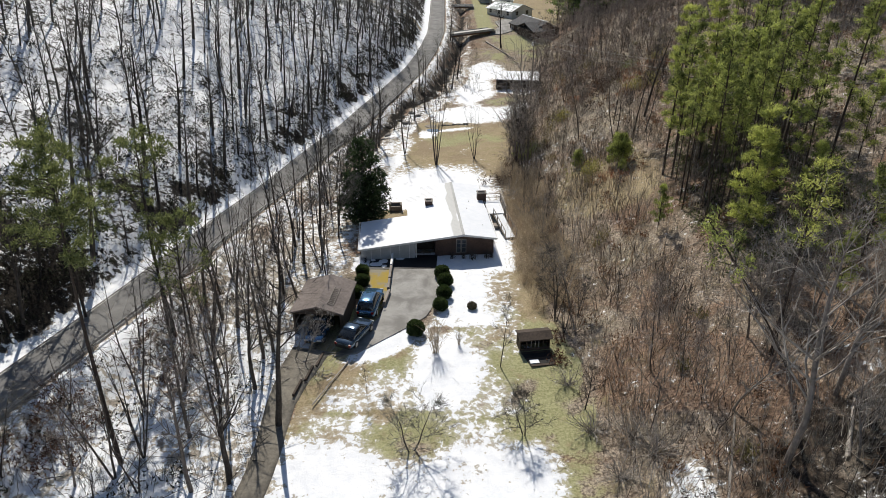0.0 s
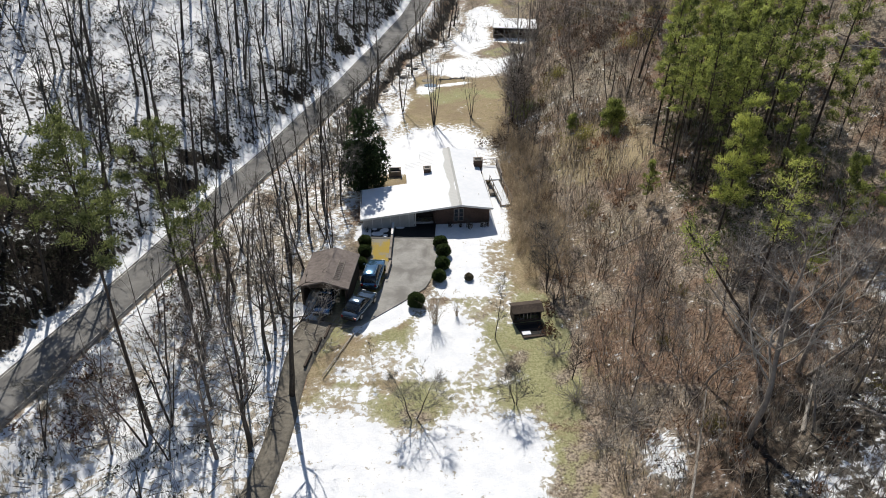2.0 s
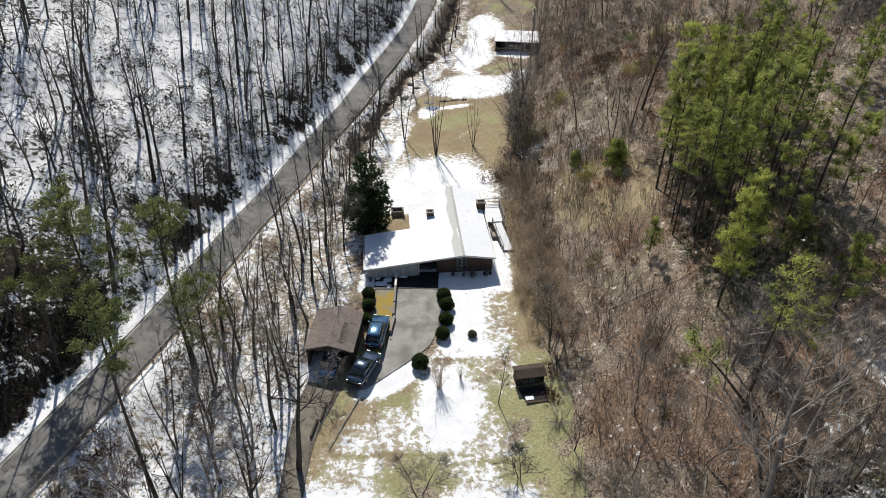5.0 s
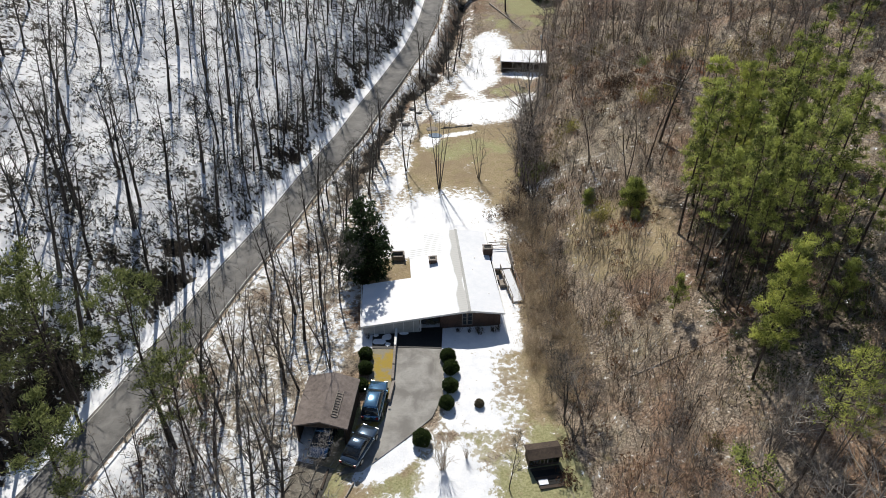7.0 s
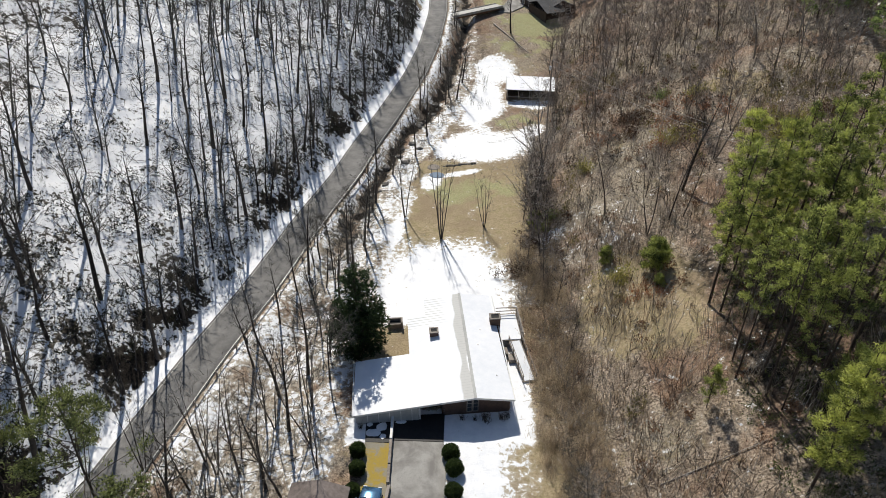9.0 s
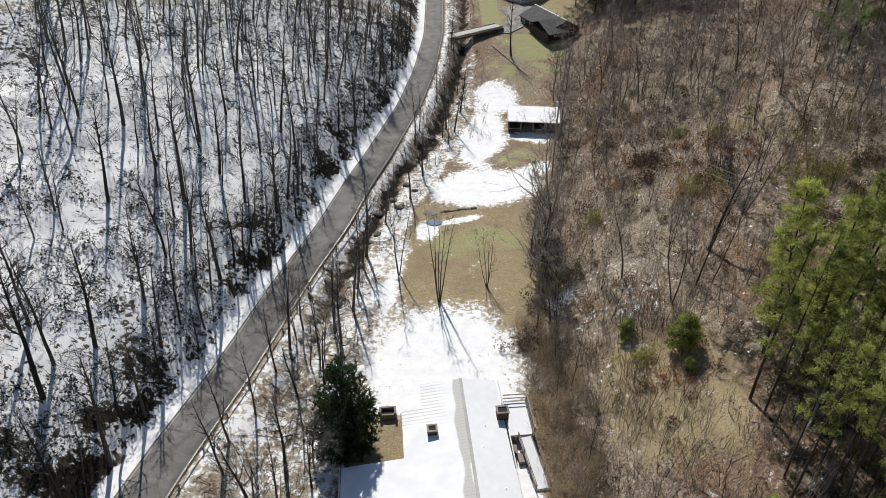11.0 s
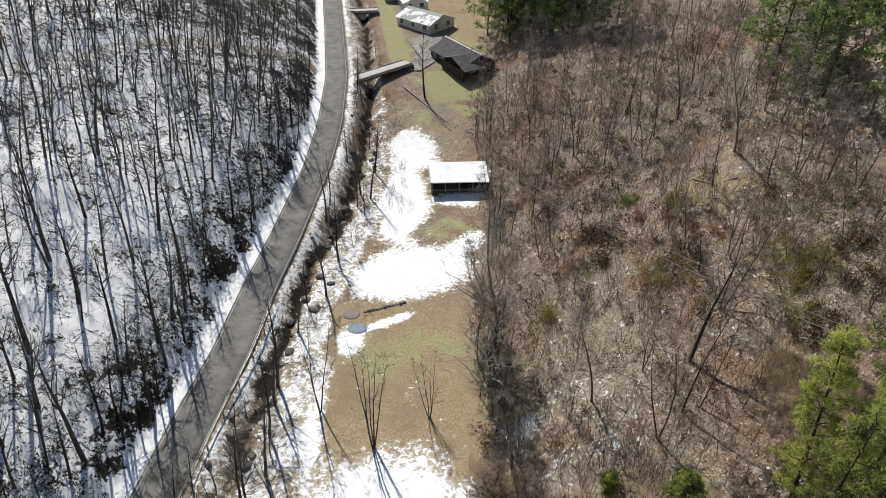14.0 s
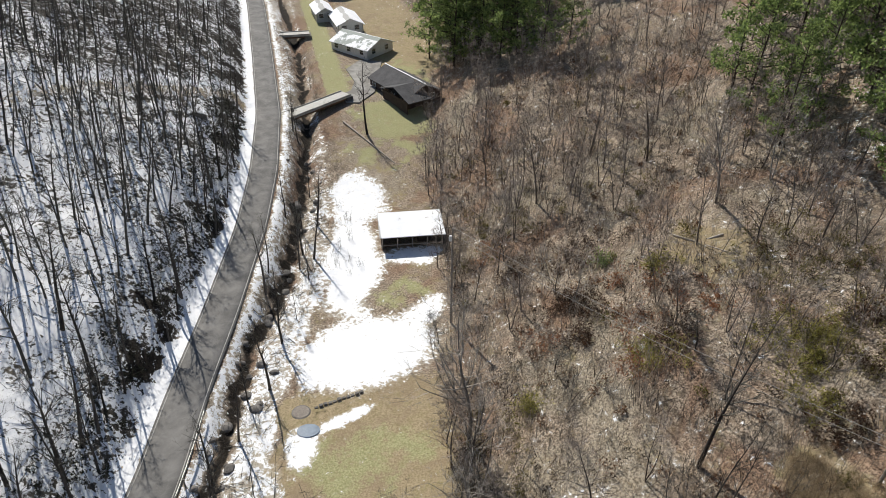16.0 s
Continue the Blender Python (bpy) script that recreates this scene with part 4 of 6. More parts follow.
def car(name, at, turn, length, width, high, paint, label, boxy):
    """A parked car, its nose towards +y."""
    C = thing(name, at, turn, label, "car")
    L, W = length / 2, width / 2
    # body shell, lofted from rounded cross-sections along the length
    belt, sill = high * .57, .27
    secs = [(-L, .70, .74), (-L + .07, .86, .9), (-L + .25, .95, .99), (-L * .5, 1, 1.0), (L * .1, 1, 1.0), (L * .4, .99, .98), (L * .7, .96, .93), (L - .25, .9, .86), (L - .08, .8, .76), (L, .62, .6)]
    body = part("body", loft([(y, [(W * k * a, sill + (belt * t - sill) * c) for a, c in ((.9, 0), (.98, .16), (1, .5), (.98, .8), (.9, .95), (.72, 1.0), (.36, 1.03), (0, 1.045))]) for y, k, t in secs]), paint, C)
    # cabin: curved glass all round, a crowned painted roof on top
    back = -L * (.95 if boxy else .78)
    front, roof_f, roof_b = L * .44, -L * .02, -L * (.8 if boxy else .42)
    arch = [(back, .80, .02), (back * .7 + roof_b * .3, .85, .42), (roof_b, .86, .93), (roof_b * .5 + roof_f * .5, .87, 1.0), (roof_f, .86, .96), (roof_f * .45 + front * .55, .86, .52), (front, .82, .02)]
    rise = high - belt
    part("windows", loft([(y, [(W * k, belt - .06), (W * k * .98, belt + rise * t * .35), (W * k * (1 - .13 * t), belt + rise * t * .82), (W * k * (1 - .24 * t), belt + rise * t * .96), (W * k * .4, belt + rise * t), (0, belt + rise * t * 1.01)]) for y, k, t in arch]), CAR_GLASS, C, "tinted windows")
    tops = [(roof_b - .07, .86, .93), (roof_b + .12, .88, .985), (roof_b * .5 + roof_f * .5, .88, 1.02), (roof_f - .1, .88, 1.0), (roof_f + .1, .86, .95)]
    part("roof", loft([(y, [(W * k * .79, belt + rise * t * .9), (W * k * .8, belt + rise * t * .96), (W * k * .7, belt + rise * t * 1.0), (W * k * .36, belt + rise * t * 1.025), (0, belt + rise * t * 1.035)]) for y, k, t in tops]), paint, C)
    for s in (-1, 1):
        for (y0, z0), (y1, z1) in (((front, belt), (roof_f, high - .07)), ((back, belt), (roof_b, high - .1)), ((-.15 * L, belt), (-.18 * L, high - .05))):
            bm = bmesh.new()
            rod(bm, (s * W * .86, y0, z0 - .03), (s * W * .7, y1, z1), .035, 5)
            part("pillar", bm, paint, C)
        bm = bmesh.new()
        rod(bm, (s * W * .62, roof_b + .1, high + .045), (s * W * .62, roof_f - .1, high + .045), .02, 5)
        if boxy:
            part("roof_rail", bm, STEEL, C)
        else:
            bm.free()
        bm = bmesh.new()
        box(bm, (s * (W + .11) - .1, front - .32, belt), (s * (W + .11) + .1, front - .2, belt + .15))
        part("mirror", bm, paint, C, bevel=.03)
        bm = bmesh.new()
        box(bm, (s * W * .66 - .18, L - .12, belt * .62), (s * W * .66 + .18, L - .02, belt * .78))
        part("headlight", bm, CLEAR_LENS, C, bevel=.02)
        bm = bmesh.new()
        box(bm, (s * W * .72 - .12, -L - .01, belt * .62), (s * W * .72 + .12, -L + .1, belt * .86))
        part("tail_lamp", bm, RED_LENS, C, bevel=.02)
        for y in (-L * .62, L * .64):
            bm = bmesh.new()
            rod(bm, (s * (W - .22), y, .34), (s * (W + .01), y, .34), .34, 18)
            wheel = part("wheel", bm, BLACK, C, "black tyre", .03)
            bm = bmesh.new()
            rod(bm, (s * (W - .05), y, .34), (s * (W + .02), y, .34), .21, 12)
            part("rim", bm, STEEL, wheel)
    for y in (-L - .03, L - .06):
        block("bumper", (-W * .78, y, sill + .06), (W * .78, y + .1, sill + .26), BLACK, C, bevel=.03)
    return C


car("parked_suv", (-6.85, 55.1, .05), -7, 4.6, 1.86, 1.76, CAR_PAINT, "dark blue-black sport utility vehicle parked on the mossy pad", True)
# a ladder lies on the garage's right slope
on_roof = G.matrix_world @ Matrix.Translation((1.05, 2.0, 2.54)) @ Matrix.Rotation(radians(16.1), 4, "Y")
L = thing("ladder", (0, 0, 0), 0, "pale ladder lying on the brown garage roof", "ladder")
L.matrix_world = on_roof
for x in (-.26, .26):
    block("rail", (x - .03, -1.3, .0), (x + .03, 1.7, .07), WEATHERED, L, bevel=0)
for i in range(10):
    block("rung", (-.22, -1.38 + .3 * i, .02), (.22, -1.3 + .3 * i, .05), WEATHERED, L, bevel=0)
car("carport_car", (-11.0, 50.9, -.05), 172, 4.3, 1.78, 1.45, CAR_PAINT, "dark car parked nose-out under the garage roof", False)
E = thing("edging_boards", (-8.0, 46.9, ground_at(-8.0, 46.9)), 0, "pale weathered boards edging the muddy drive", "edging")
for i in range(4):
    bm = bmesh.new()
    rod(bm, (-.53 * i, -1.4 * i, .1), (-.53 * (i + 1) + .03, -1.4 * (i + 1) + .06, .04), .06, 6, .05)
    part("board", bm, DEAD_WOOD, E)
T = thing("timber_edging", (-10.2, 48.4, -.15), 0, "dark timber edging beside the muddy drive", "timber")
for i in range(3):
    block("timber", (-.1 - .3 * i, -2.25 - 1.95 * i, -.2), (.08 - .3 * i, -.3 - 1.95 * i, .06), DARK_BOARD, T, bevel=.02, m=pose(0, 0, 0, 0, 0, -9))
K = thing("garden_grill", (-5.95, 78.6, -.3), 4, "low stone garden grill with a dark open top", "grill")
for lo, hi in (((-.8, -.45, 0), (-.6, .45, .95)), ((.6, -.45, 0), (.8, .45, .95)), ((-.6, .27, 0), (.6, .45, .95)), ((-.6, -.45, 0), (.6, -.27, .7))):
    block("grill_wall", lo, hi, WEATHERED, K)
block("grate", (-.6, -.27, .6), (.6, .27, .63), BLACK, K, "black iron grate", 0)
W = thing("terrace_wall", (-.9, 117.5, -1.1), 12, "low rough stone edge along the top of the field terrace", "wall")
for i in range(11):
    block("stone", (.1 + i * .5, -.16 - .05 * (i % 2), -.3), (.52 + i * .5, .14 + .04 * (i % 3), .1 + .05 * (i * 7 % 4)), ROCK, W, bevel=.05)
K = thing("culvert", (-2.2, 117.3, -1.2), 0, "round grey concrete culvert head beside the field drain", "culvert")
bm = bmesh.new()
rod(bm, (0, 0, -.5), (0, 0, .16), 1.0, 20)
part("ring", bm, ROCK, K, "weathered round concrete ring", .04)
bm = bmesh.new()
rod(bm, (0, 0, .15), (0, 0, .2), .85, 20)
part("lid", bm, WEATHERED, K, "flat grey lid", .02)
bm = bmesh.new()
rod(bm, (0, 0, -.04), (0, 0, .02), 1.0, 24)
bmesh.ops.transform(bm, matrix=pose(0, 0, 0, 0, 0, -8) @ Matrix.Diagonal((1.15, .85, 1, 1)), verts=bm.verts)
pool = part("drain_pool", bm, simple("slushy_pool_water", (0.11, 0.15, 0.2), (0.24, 0.3, 0.37), 2, 0.12, 0.6, 0, 0), None)
pool.matrix_world = pose(-1.7, 114.6, -.98)
tagged(pool, "small blue-grey pool where the field drain ends in snow", "pool")
car("parked_car", (-7.75, 50.0, .08), -22, 4.4, 1.82, 1.5, BLUE_PAINT, "dark blue car parked at the drive's lower end", False)


# ---------------------------------------------------------------- guardrail along the road
def guardrail():
    pts = []
    for x, y in LINE:
        if 34 <= y <= 121:
            pts.append((x, y))
    R = thing("guardrail", (pts[0][0], pts[0][1], ground_at(*pts[0])), 0, "weathered steel guardrail along the road's creek side", "guardrail")
    o = R.matrix_world.translation
    edge = []
    for i, (x, y) in enumerate(pts):
        a, b = pts[max(0, i - 1)], pts[min(len(pts) - 1, i + 1)]
        k = math.hypot(b[0] - a[0], b[1] - a[1])
        edge.append((x + (b[1] - a[1]) / k * 2.5 - o.x, y - (b[0] - a[0]) / k * 2.5 - o.y, ground_at(x, y) - o.z))
    prof = [(0, .48), (.03, .53), (.0, .58), (-.03, .62), (.0, .66), (.03, .71), (0, .76), (.02, .76), (.05, .71), (.02, .66), (.0, .62), (.02, .58), (.05, .53), (.02, .48)]
    step = 4
    for i in range(0, len(edge) - step, step):
        verts, faces = [], []
        seg = edge[i:i + step + 1]
        for x, y, z in seg:
            verts += [(x + a, y, z + b) for a, b in prof]
        n = len(prof)
        for j in range(step):
            for k in range(n):
                faces.append((j * n + k, j * n + (k + 1) % n, (j + 1) * n + (k + 1) % n, (j + 1) * n + k))
        beam = new("beam", mesh_of("beam", verts, faces, [STEEL]))
        beam.parent = R
        x, y, z = edge[i]
        block("post", (x + .07, y - .07, z - .7), (x + .2, y + .07, z + .72), WEATHERED, R, bevel=0)


guardrail()

# ---------------------------------------------------------------- growing things
def tubes(segs, sides):
    """Vertices and faces of many thin tapered tubes; a row is x0 y0 z0 x1 y1 z1 r0 r1."""
    s = np.asarray(segs, float)
    a, b, r0, r1 = s[:, 0:3], s[:, 3:6], s[:, 6], s[:, 7]
    d = b - a
    d /= np.linalg.norm(d, axis=1, keepdims=True) + 1e-9
    ref = np.where(np.abs(d[:, 2:3]) > .9, [[1.0, 0, 0]], [[0, 0, 1.0]])
    u = np.cross(d, ref)
    u /= np.linalg.norm(u, axis=1, keepdims=True)
    v = np.cross(d, u)
    ang = np.arange(sides) * 2 * np.pi / sides
    ring = u[:, None] * np.cos(ang)[None, :, None] + v[:, None] * np.sin(ang)[None, :, None]
    verts = np.concatenate([a[:, None] + ring * r0[:, None, None], b[:, None] + ring * r1[:, None, None]], 1).reshape(-1, 3)
    k = np.arange(sides)
    quad = np.stack([k, (k + 1) % sides, (k + 1) % sides + sides, k + sides], -1)
    faces = (np.arange(len(s))[:, None, None] * 2 * sides + quad[None]).reshape(-1, 4)
    return verts, faces


def raw_mesh(name, verts, faces, material, smooth_shade=True):
    """A mesh straight from arrays; all faces have the same number of corners."""
    me = bpy.data.meshes.new(name)
    me.vertices.add(len(verts))
    me.vertices.foreach_set("co", np.ascontiguousarray(verts, dtype=np.float32).ravel())
    me.loops.add(faces.size)
    me.loops.foreach_set("vertex_index", np.ascontiguousarray(faces, dtype=np.int32).ravel())
    me.polygons.add(len(faces))
    me.polygons.foreach_set("loop_start", np.arange(0, faces.size, faces.shape[1], dtype=np.int32))
    if smooth_shade:
        me.polygons.foreach_set("use_smooth", [True] * len(faces))
    me.materials.append(material)
    me.update(calc_edges=True)
    return me


def joined(pieces):
    verts, faces, n = [], [], 0
    for v, f in pieces:
        verts.append(v), faces.append(f + n)
        n += len(v)
    return np.concatenate(verts), np.concatenate(faces)


def blades(rng, centres, ways, length, width, count, fan=.9, jitter=0.0):
    """Bunches of narrow three-cornered blades that fan out from each centre."""
    n = len(centres)
    c = np.repeat(centres, count, 0) + rng.normal(0, 1, (n * count, 3)) * jitter
    w = np.repeat(ways, count, 0) + rng.normal(0, fan, (n * count, 3))
    w /= np.linalg.norm(w, axis=1, keepdims=True) + 1e-9
    side = np.cross(w, rng.normal(0, 1, w.shape))
    side /= np.linalg.norm(side, axis=1, keepdims=True) + 1e-9
    ln = length * rng.uniform(.6, 1.2, (n * count, 1))
    wd = width * rng.uniform(.7, 1.2, (n * count, 1))
    a, b, d = c + w * ln * .1 + side * wd, c + w * ln * .1 - side * wd, c + w * ln
    verts = np.stack([a, b, d], 1).reshape(-1, 3)
    return verts, np.arange(len(verts)).reshape(-1, 3)


def bough(rng, out, start, way, length, r, steps, bend, lift=0.0, taper=.35):
    """One crooked limb; returns the points along it with the way and the girth there."""
    p, w, pts = np.array(start, float), np.array(way, float), []
    for i in range(steps):
        w = w + rng.normal(0, bend, 3) + np.array([0, 0, lift])
        w /= np.linalg.norm(w)
        q = p + w * length / steps
        ra, rb = r * (1 - (1 - taper) * i / steps), r * (1 - (1 - taper) * (i + 1) / steps)
        out.append((*p, *q, ra, rb))
        pts.append((q, w, rb, (i + 1) / steps))
        p = q
    return pts


def side_way(rng, w, spread_deg):
    """A way that leaves w at about the given angle, to a random side."""
    s = rng.normal(0, 1, 3)
    s -= w * (s @ w)
    s /= np.linalg.norm(s)
    a = radians(spread_deg + rng.normal(0, 8))
    return w * math.cos(a) + s * math.sin(a)


def bare_tree(seed, tall, girth, clear=.4, limbs=20, angle=48, reach=.22, second=4, third=2, stems=1, lean=.03, fork=14, coarse=False):
    """Trunk tubes and branch tubes of a leafless tree."""
    rng = np.random.default_rng(seed)
    trunk, big, fine = [], [], []
    for k in range(stems):
        w = np.array([0, 0, 1.0])
        if stems > 1:
            a = 2 * np.pi * (k + rng.uniform(-.2, .2)) / stems
            t = radians(fork + rng.normal(0, 3))
            w = np.array([math.sin(t) * math.cos(a), math.sin(t) * math.sin(a), math.cos(t)])
        g, h = girth * (1 if stems == 1 else .62), tall * rng.uniform(.85, 1)
        pts = bough(rng, trunk, w * np.array([.12, .12, 0]) * stems ** .5 + np.array([0, 0, -.5]), w, h + .5, g, 12, lean, .03 if stems > 1 else 0, .12)
        usable = [p for p in pts if p[3] > clear]
        n = max(4, limbs // stems)
        for i in range(n):
            q, tw, r, f = usable[min(len(usable) - 1, int(len(usable) * (i + rng.random()) / n))]
            ln = tall * reach * (1.25 - .75 * f) * rng.uniform(.6, 1.25) * (1.0 if f < .97 else .5)
            b = bough(rng, big, q, side_way(rng, tw, angle), ln, min(r * .6, .02 + ln * .017), 2 if coarse else 3, .16, .10, .3)
            for j in range(second):
                bq, bw, br, bf = b[rng.integers(0, len(b))]
                l2 = ln * rng.uniform(.28, .55)
                c = bough(rng, fine, bq, side_way(rng, bw, 42), l2, max(.014, br * .6), 2 if third and not coarse else 1, .16, .08, .45)
                for _ in range(third):
                    cq, cw, cr, _f = c[rng.integers(0, len(c))]
                    bough(rng, fine, cq, side_way(rng, cw, 38), l2 * rng.uniform(.4, .8), .0125, 1, .2, .06, .5)
    return trunk, big, fine


def cornered(piece):
    """The same faces, each split into two three-cornered ones."""
    v, f = piece
    return v, np.concatenate([f[:, [0, 1, 2]], f[:, [0, 2, 3]]])


def slivers(segs, k=1.0):
    """Thin branches, each one slender three-cornered blade that tapers to a point."""
    t = np.asarray(segs, float)
    d = t[:, 3:6] - t[:, 0:3]
    s = np.cross(d, np.roll(d, 1, axis=0) + .013)
    s *= k * t[:, 6:7] / (np.linalg.norm(s, axis=1, keepdims=True) + 1e-9)
    w = np.stack([t[:, 0:3] - s, t[:, 0:3] + s, t[:, 3:6] + d * .15], 1).reshape(-1, 3)
    return w, np.arange(len(w)).reshape(-1, 3)


def needle_crown(T, limbs, foliage, needles):
    """One crown: the boughs and the foliage on them."""
    wood = cornered(tubes(limbs, 4))
    me = raw_mesh("crown", *joined([foliage, wood]), needles, False)
    me.materials.append(PINE_BARK)
    me.polygons.foreach_set("material_index", [0] * len(foliage[1]) + [1] * len(wood[1]))
    ob = new("crown", me)
    ob.parent = T


def twig_blades(seed, fine, count, length, width):
    """The finest twigs, slender three-cornered slivers at the ends of the branches."""
    f = np.asarray(fine, float)
    w = f[:, 3:6] - f[:, 0:3]
    w /= np.linalg.norm(w, axis=1, keepdims=True) + 1e-9
    rng = np.random.default_rng(seed)
    c = f[:, 0:3] + (f[:, 3:6] - f[:, 0:3]) * rng.uniform(.2, 1, (len(f), 1))
    return blades(rng, c, w, length, width, count, .38)


def tree_thing(name, kit, label, group, bark=None, twig=None, haze=3):
    T = thing(name, (0, 0, -300), 0, label, "tree", group)
    trunk, big, fine = kit
    ob = new("trunk", raw_mesh("trunk", *tubes(trunk, 7), bark or BARK))
    ob.parent = T
    twigs = twig_blades(len(fine), fine, haze, .9 if len(fine) < 400 else .7, .011)
    v, f = joined([cornered(tubes(big, 3)), slivers(fine, 1.5), twigs])
    ob = new("crown", raw_mesh("crown", v, f, twig or TWIG))
    ob.parent = T
    return T


def put_tree(src, x, y, size=1.0, turn=None, lean=(0, 0), sink=0.0):
    if turn is None:
        turn = PLANT.uniform(0, 360)
    m = pose(x, y, ground_at(x, y) - sink, lean[0], lean[1], 0) @ pose(0, 0, 0, 0, 0, turn) @ Matrix.Diagonal((size, size, size, 1))
    if src in PLANTED:
        return copy_thing(src, m)
    PLANTED.append(src)
    src.matrix_basis = m
    return src


PLANT, PLANTED = random.Random(7), []
WOODS = "bare trees of the valley woods"
FOREST = [tree_thing("bare_tree", bare_tree(11 + i, tall, g, clear, limbs, ang, reach, 4, 0), "tall leafless hardwood with grey bark and fine twigs", WOODS, haze=5)
          for i, (tall, g, clear, limbs, ang, reach) in enumerate(((15, .23, .38, 20, 44, .22), (17, .28, .42, 20, 42, .22), (13, .18, .3, 18, 40, .22), (16, .23, .28, 21, 50, .24), (12, .15, .3, 16, 38, .2), (18, .31, .35, 21, 46, .23)))]
VASE = [tree_thing("bare_tree", bare_tree(41 + i, 13.5, .14, .3, 24, 32, .2, 4, 0, stems=s, fork=8), "leafless tree of several upright stems from one base", WOODS, haze=5) for i, s in enumerate((3, 4, 5))]
SPREAD_TREE = [tree_thing("bare_tree", bare_tree(61 + i, t, g, .25, 22, 50, .42, 5, 1, lean=.05), "wide-crowned leafless tree with pale heavy crooked limbs", WOODS, PALE_BARK, GREY_BRUSH) for i, (t, g) in enumerate(((17, .25), (14, .2)))]
ROUND = [tree_thing("bare_tree", bare_tree(91 + i, 11, .17, .25, 24, 50, .32, 5, 1, stems=1 + i, fork=10, lean=.05), "leafless hardwood with a full twiggy crown", WOODS, haze=6) for i in range(2)]
ORCHARD = [tree_thing("orchard_tree", bare_tree(71 + i, 4.6, .11, .2, 24, 58, .42, 5, 2, stems=2, fork=22, lean=.08), "small leafless orchard tree with a twiggy round crown", "orchard trees on the lawn") for i in range(2)]
CREEK_TREE = [tree_thing("bare_tree", bare_tree(181 + i, t, g, c, 22, 50, .25, 4, 0, stems=n, fork=7, lean=.05), "leafless creekside tree with grey-brown bark and wide crooked branches", WOODS, SLOPE_BARK, SLOPE_TWIG, 4) for i, (t, g, c, n) in enumerate(((15, .21, .3, 1), (14, .17, .24, 2), (16, .2, .3, 2)))]
SLENDER = tree_thing("bare_tree", bare_tree(171, 14.5, .1, .4, 18, 40, .17, 4, 0), "slender leaning leafless tree with dark bark", WOODS, haze=4)
SAPLING = [tree_thing("sapling", bare_tree(81 + i, 7.5, .055, .3, 12, 34, .17, 3, 1), "thin leafless sapling among the hillside brush", "saplings at the wood's edge") for i in range(3)]
PALE_TREE = [tree_thing("bare_tree", bare_tree(131 + i, 12.5, .13, .28, 22, 44, .27, 4, 0, lean=.05, stems=1 + i), "leafless tree with pale grey bark and a hazy crown", WOODS, PALE_BARK, GREY_BRUSH, 9) for i in range(2)]
SLOPE = [tree_thing("bare_tree", bare_tree(151 + i, t, g, .3, 22, 46, .26, 6, 0, stems=n, fork=9, lean=.05), "leafless hillside tree with brown-grey bark and a hazy twig crown", WOODS, SLOPE_BARK, SLOPE_TWIG, 10) for i, (t, g, n) in enumerate(((13, .15, 1), (11, .12, 1), (14, .17, 2), (9, .10, 2)))]
put = put_tree
# trees that stand apart
put(VASE[0], -6.0, 102.2, .95, 20)
put(VASE[2], -1.0, 96.7, .95, 80)
put(VASE[1], 4.8, 99.6, .62, 10)
put(ORCHARD[0], -2.3, 36.9, 1.0, 15)
put(ORCHARD[1], 6.0, 38.4, .85, 130)
put(SAPLING[0], 4.8, 46.3, .95, 0)
put(SAPLING[1], -6.0, 42.6, .4, 0)
put(SPREAD_TREE[0], 21.3, 31.6, 1.0, 40)
put(SPREAD_TREE[1], 26.5, 36.5, .95, 200)
put(SPREAD_TREE[1], 46.3, 123.2, .95, 0)
put(SPREAD_TREE[0], 13.4, 108.8, 1.0, 100)
put(SPREAD_TREE[1], 11.0, 99.5, .9, 50)
put(SPREAD_TREE[0], 12.0, 105.0, .75, 300)
for x, y, k in ((10.4, 53.7, .62), (10.9, 41.0, .55), (10.2, 60.4, .5), (12.4, 53.1, .6), (9.6, 56.2, .4)):
    put(ROUND[0], x, y, k)
put(PALE_TREE[1], -12.6, 47.4, .42, 70, (0, 18))
put(PALE_TREE[0], -11.6, 46.4, .45, 70, (0, 16))
put(PALE_TREE[1], -13.9, 48.6, .4, 170, (0, 8))
put(FOREST[1], -12.3, 39.4, .95, 0, (0, 3))
put(FOREST[3], -14.6, 34.5, .8, 60)
put(FOREST[5], 14.9, 179.5, .75, 60, (0, -6))
put(FOREST[3], -15.0, 43.5, .95, 10)
put(FOREST[0], 29, 96, .9, 33, (0, 8))
put(ROUND[0], -12.4, 73.8, .95, 10)
put(ROUND[1], -12.0, 70.6, .85, 90)
put(VASE[1], -16.6, 70.5, .9, 10)
put(VASE[0], -13.2, 66.5, .8, 70)
put(VASE[2], -21.3, 60.2, .8, 10)
put(VASE[0], -25.6, 58.2, .75, 110)
for x, y, k, n in ((-21.2, 120.6, 5, .95), (-23.8, 125.0, 1, .85), (-36.5, 114.0, 3, .9), (-32.2, 115.6, 1, .95), (-30.7, 123.5, 0, .9), (-40.0, 112.5, 5, 1.05), (-31.4, 134.5, 5, 1.0), (-28.6, 96.5, 0, .85), (-24.8, 98.3, 3, .8), (-18.6, 123.8, 2, .8), (-27.6, 93.9, 4, .8), (-30.6, 87.7, 0, .9), (-40.0, 72.6, 5, 1.1), (-34.3, 74.3, 1, 1.0), (-37.6, 80.5, 3, 1.0), (-44.0, 84.5, 5, 1.0)):
    put(FOREST[k], x, y, n, None, (PLANT.gauss(0, 2), PLANT.gauss(6, 2)))
